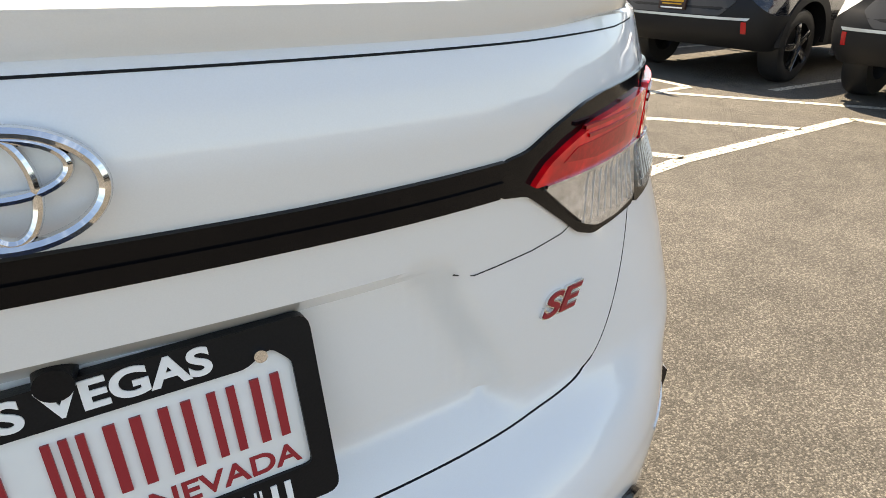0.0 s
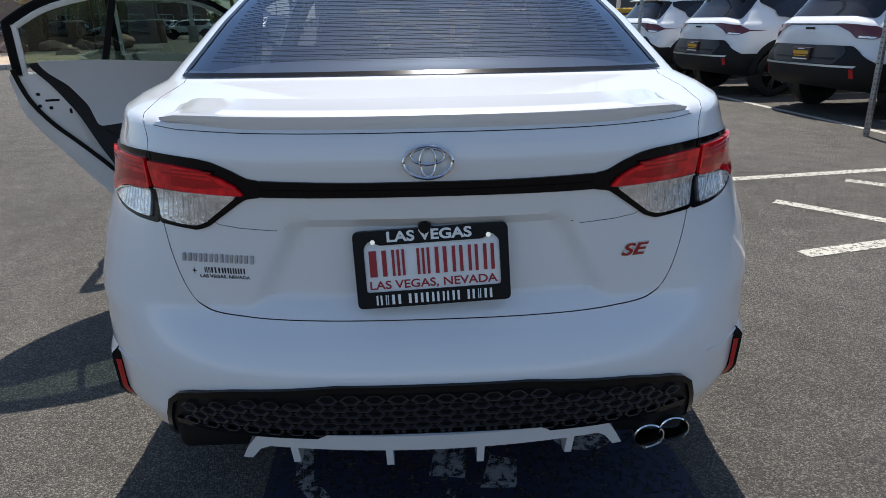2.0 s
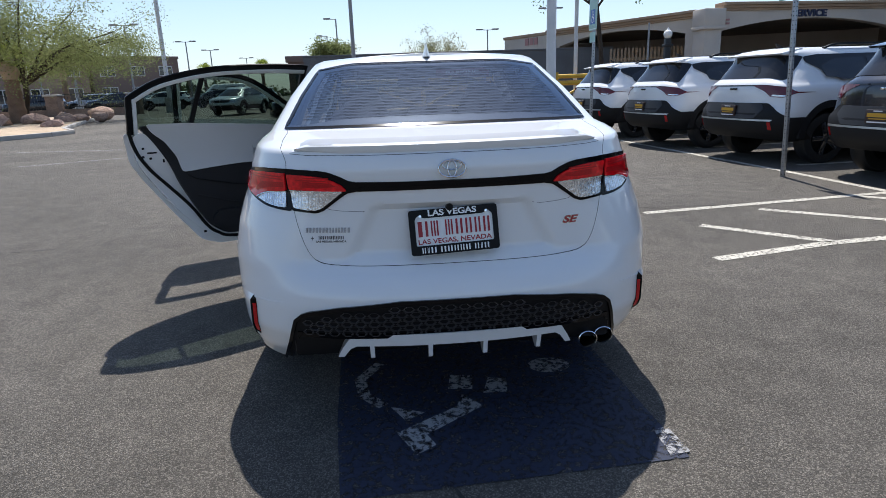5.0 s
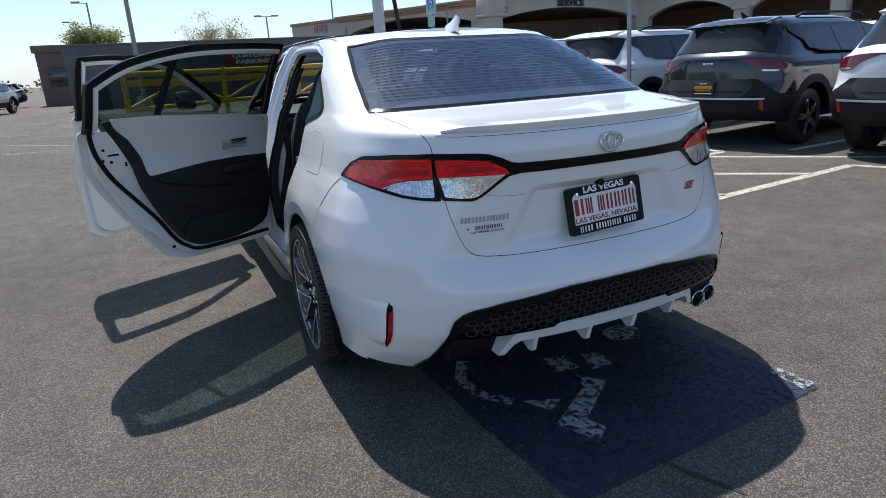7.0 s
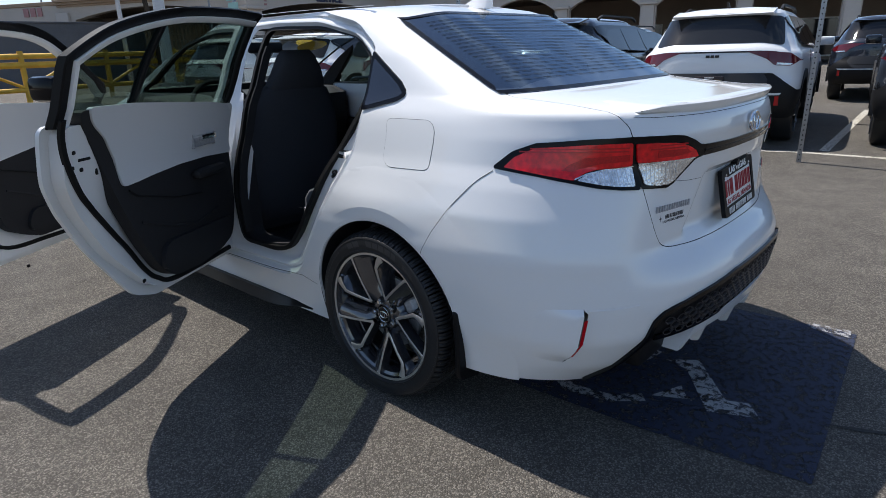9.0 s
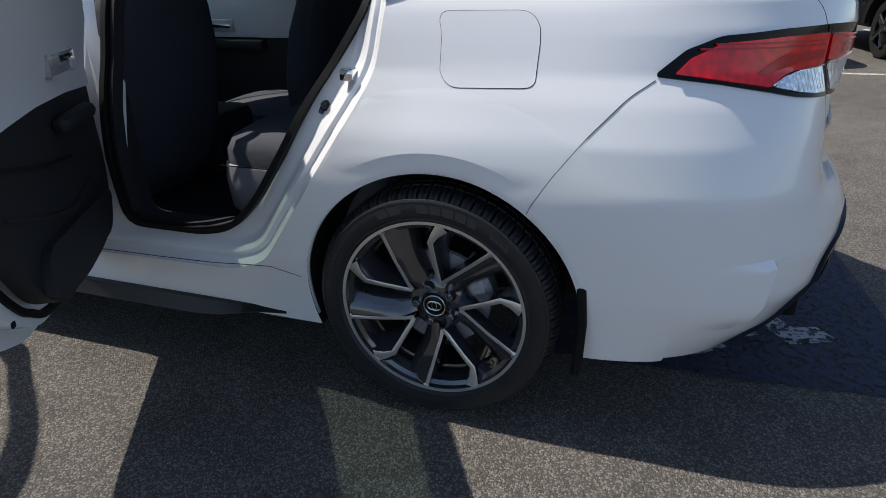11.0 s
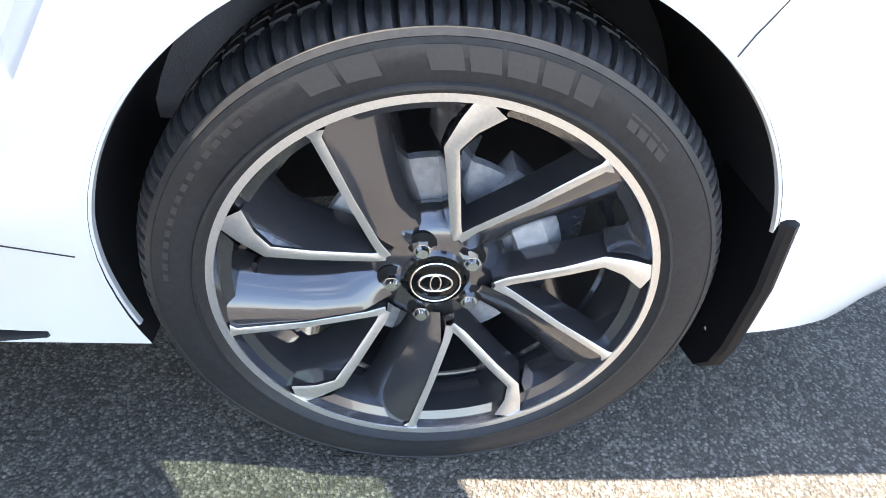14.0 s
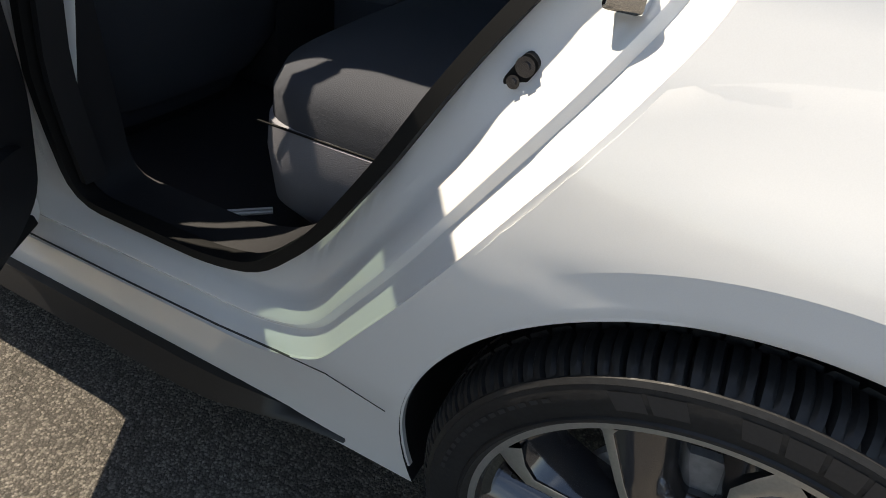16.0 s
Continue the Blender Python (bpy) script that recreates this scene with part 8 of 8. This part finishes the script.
def tree(base, label, seed, trunk_r, fork, limbs, reach, leaf, leaf_size, per_tip, spread, droop=0.0, lean=(0, 0), bark=None):
    """A tapered trunk that forks into limbs and twigs, with clumps of small leaves at their ends."""
    rnd = random.Random(seed)
    ob = tagged(new("tree"), label, "tree")
    bm = bmesh.new()
    f = Vector((lean[0] * 0.4, lean[1] * 0.4, fork))
    limb_into(bm, [Vector((0, 0, -0.1)), Vector((0.05, 0.02, 0.5)), f * 0.6 + Vector((0.08, 0, 0)), f], [trunk_r * 1.25, trunk_r, trunk_r * 0.85, trunk_r * 0.75], 12)
    tips = []
    for k in range(limbs):
        a = 2 * math.pi * (k + rnd.uniform(-0.3, 0.3)) / limbs
        out = rnd.uniform(0.6, 1.0)
        e = f + Vector((math.cos(a) * reach[0] * out + lean[0], math.sin(a) * reach[0] * out + lean[1], reach[1] * rnd.uniform(0.45, 1.0)))
        m = (f + e) / 2 + Vector((rnd.gauss(0, 0.2), rnd.gauss(0, 0.2), reach[1] * 0.12))
        limb_into(bm, [f - Vector((0, 0, 0.1)), m, e], [trunk_r * 0.5, trunk_r * 0.3, trunk_r * 0.12], 7)
        for j in range(7):
            s = m.lerp(e, rnd.uniform(0.1, 1.0))
            t = s + Vector((rnd.gauss(0, reach[0] * 0.28), rnd.gauss(0, reach[0] * 0.28), rnd.gauss(0.15, 0.35) * reach[1] * 0.6 - droop * rnd.uniform(0, 1)))
            limb_into(bm, [s, (s + t) / 2 + Vector((0, 0, 0.12)), t], [trunk_r * 0.10, trunk_r * 0.06, trunk_r * 0.02], 5)
            tips += [t, (s + t) / 2]
    part("trunk", bm, bark or M_BARK, ob)
    vs, fs = blades(rnd, tips, per_tip, spread, leaf_size, 0.28)
    me = bpy.data.meshes.new("crown")
    me.from_pydata([tuple(v) for v in vs], [], fs)
    me.materials.append(leaf)
    crown = new("crown", me)
    crown.parent = ob
    tagged(crown)
    ob.matrix_basis = pose(*base)
    return ob


tree((-19.8, 33.6, 0.12), "palo verde tree with fine olive leaves on a gravel bed", 3, 0.17, 2.0, 16, (5.0, 3.6), M_LEAF_VERDE, 0.085, 330, 0.50, 1.4, (1.4, -1.0))
tree((8.9, 23.9, 0), "thin dark tree with sparse leaves behind parked cars", 8, 0.11, 4.2, 5, (2.6, 2.6), M_LEAF_GREEN, 0.10, 22, 0.22, 0.5, (-0.9, 0.0))
tree((-3.6, 40.5, 0), "dense round olive green tree behind the wall", 11, 0.2, 1.8, 8, (0.9, 2.1), M_LEAF_VERDE, 0.12, 220, 0.26, 0.0)
tree((3.2, 44.5, 0), "sparse pale dry tree behind the wall", 14, 0.14, 1.9, 7, (1.9, 2.2), M_LEAF_PALE, 0.10, 90, 0.26, 0.0)


def palm(base, tall, crown_r, seed, label, r=0.3):
    """A fan palm: a rough trunk and stiff leaves that fan out from stalks."""
    rnd = random.Random(seed)
    ob = tagged(new("palm_tree"), label, "palm tree")
    bm = bmesh.new()
    n = 14
    rings = [Vector((0, 0, tall * k / n)) for k in range(n + 1)]
    limb_into(bm, rings, [r * (1.25 - 0.45 * k / n) * (1.06 if k % 2 else 0.95) for k in range(n + 1)], 14)
    part("trunk", bm, M_PALMBARK, ob)
    skirt = bmesh.new()
    limb_into(skirt, [Vector((0, 0, tall * 0.72)), Vector((0, 0, tall * 0.85)), Vector((0, 0, tall * 1.02))], [r * 1.0, r * 1.35, r * 0.6], 12)
    part("boots", skirt, M_COPING, ob, "dry cut leaf stalks")
    vs, fs = [], []
    for k in range(34):
        a, up = rnd.uniform(0, 2 * math.pi), rnd.uniform(-0.35, 1.25)
        d = Vector((math.cos(a) * math.cos(up), math.sin(a) * math.cos(up), math.sin(up)))
        side = d.cross(Vector((0, 0, 1))).normalized()
        hub = Vector((0, 0, tall)) + d * crown_r * 0.5
        i = len(vs)
        vs += [Vector((0, 0, tall)) - side * 0.02, Vector((0, 0, tall)) + side * 0.02, hub + side * 0.015, hub - side * 0.015]
        fs.append((i, i + 1, i + 2, i + 3))
        up2 = side.cross(d)
        for j in range(13):
            b = radians(-78 + 13 * j)
            e = d * math.cos(b) + side * math.sin(b)
            tip = hub + e * crown_r * 0.55 * rnd.uniform(0.85, 1.1) - Vector((0, 0, 0.10 * crown_r)) + up2 * rnd.gauss(0, 0.03)
            w = e.cross(up2).normalized() * crown_r * 0.022
            i = len(vs)
            vs += [hub, hub.lerp(tip, 0.5) + w, tip, hub.lerp(tip, 0.5) - w]
            fs.append((i, i + 1, i + 2, i + 3))
    me = bpy.data.meshes.new("crown")
    me.from_pydata([tuple(v) for v in vs], [], fs)
    me.materials.append(M_LEAF_PALM)
    crown = new("crown", me)
    crown.parent = ob
    tagged(crown)
    ob.matrix_basis = pose(*base)
    return ob


palm((-18.9, 31.4, 0.12), 3.0, 1.35, 2, "short fan palm with a rough brown trunk", 0.34)
for k, (az, d, el) in enumerate(((-15.2, 130, 2.4), (-10.4, 120, 2.6), (-16.6, 160, 1.7), (-25.5, 82, 3.0), (-13.2, 170, 1.6))):
    x, y = -1 + d * math.sin(radians(az)), -1.5 + d * math.cos(radians(az))
    palm((x, y, 0), 1.23 + d * math.tan(radians(el)) - 1.0, 1.9, 20 + k, "tall far palm tree with a fan crown", 0.3)
# Far bushes along the horizon.
rnd = random.Random(9)
centres = []
for k in range(260):
    az, d = radians(rnd.uniform(-75, 80)), rnd.uniform(150, 240)
    h = rnd.uniform(1.0, 4.6)
    for j in range(4):
        centres.append(Vector((d * math.sin(az) + rnd.gauss(0, 2.2), d * math.cos(az) + rnd.gauss(0, 2), h * rnd.uniform(0.2, 1.0))))
vs, fs = blades(rnd, centres, 40, 1.0, 0.8, 0.4)
me = bpy.data.meshes.new("far_trees")
me.from_pydata([tuple(v) for v in vs], [], fs)
me.materials.append(M_LEAF_FAR)
tagged(new("far_trees", me), "dusty green trees along the horizon", "trees", kind="stuff")

# ---- fence and far building beyond the island ----
wall_fence = tagged(new("iron_fence"), "black iron fence between brown block pillars", "fence")
spots = [(-40.5, 36.0), (-34.5, 38.6), (-28.5, 41.2), (-23.2, 43.6), (-18.6, 45.6)]
for x, y in spots:
    pil = part("pillar", box_into(bmesh.new(), x - 0.42, x + 0.42, y - 0.42, y + 0.42, 0, 1.45, 0.03), M_BROWNBLOCK, wall_fence)
    part("cap", box_into(bmesh.new(), x - 0.5, x + 0.5, y - 0.5, y + 0.5, 1.45, 1.58, 0.03), M_CONCRETE, pil)
for p, q in zip(spots, spots[1:]):
    mf, lf = along(p, q)
    part("low_wall", slab(mf, 0.42, lf - 0.42, -0.12, 0.12, 0, 0.55), M_BROWNBLOCK, wall_fence)
    for z in (0.70, 1.55):
        part("rail", slab(mf, 0.42, lf - 0.42, -0.02, 0.02, z, z + 0.05), M_IRON, wall_fence)
    for k in range(int((lf - 1) / 0.16)):
        part("bar", slab(mf, 0.5 + 0.16 * k, 0.52 + 0.16 * k, -0.01, 0.01, 0.55, 1.62), M_IRON, wall_fence, smooth=0)
house = tagged(new("far_building"), "two-storey pinkish brown stucco building with white windows", "building")
for (a, b, h, deep, mm) in (((-62, 56), (-47, 68.5), 6.9, 14, M_PINK), ((-47, 68.5), (-36.5, 79), 6.5, 14, M_PINK), ((-36.5, 80), (-28.5, 88), 6.0, 12, M_PINKDARK)):
    mh, lh = along(a, b)
    part("wall", slab(mh, 0, lh, 0, deep, 0, h), mm, house)
    part("parapet", slab(mh, -0.12, lh + 0.12, -0.12, deep, h + 0.004, h + 0.35, 0.04), mm, house)
    n = int(lh / 3.6)
    for k in range(n):
        x = lh * (k + 0.5) / n
        for z, w, g in ((3.9, 0.85, 1.1), (0.9, 0.9, 1.5)):
            win = part("window", slab(mh, x - w, x + w, -0.03, 0.0, z, z + g), M_DARKGLASS, house)
            for c0, c1, d0, d1 in ((x - w - 0.08, x - w, z - 0.08, z + g + 0.08), (x + w, x + w + 0.08, z - 0.08, z + g + 0.08), (x - w, x + w, z + g, z + g + 0.08), (x - w, x + w, z - 0.08, z), (x - 0.04, x + 0.04, z, z + g), (x - w, x + w, z + g * 0.6, z + g * 0.6 + 0.05)):
                part("frame", slab(mh, c0, c1, -0.07, 0.0, d0, d1), M_POLEWHITE, win, smooth=0)
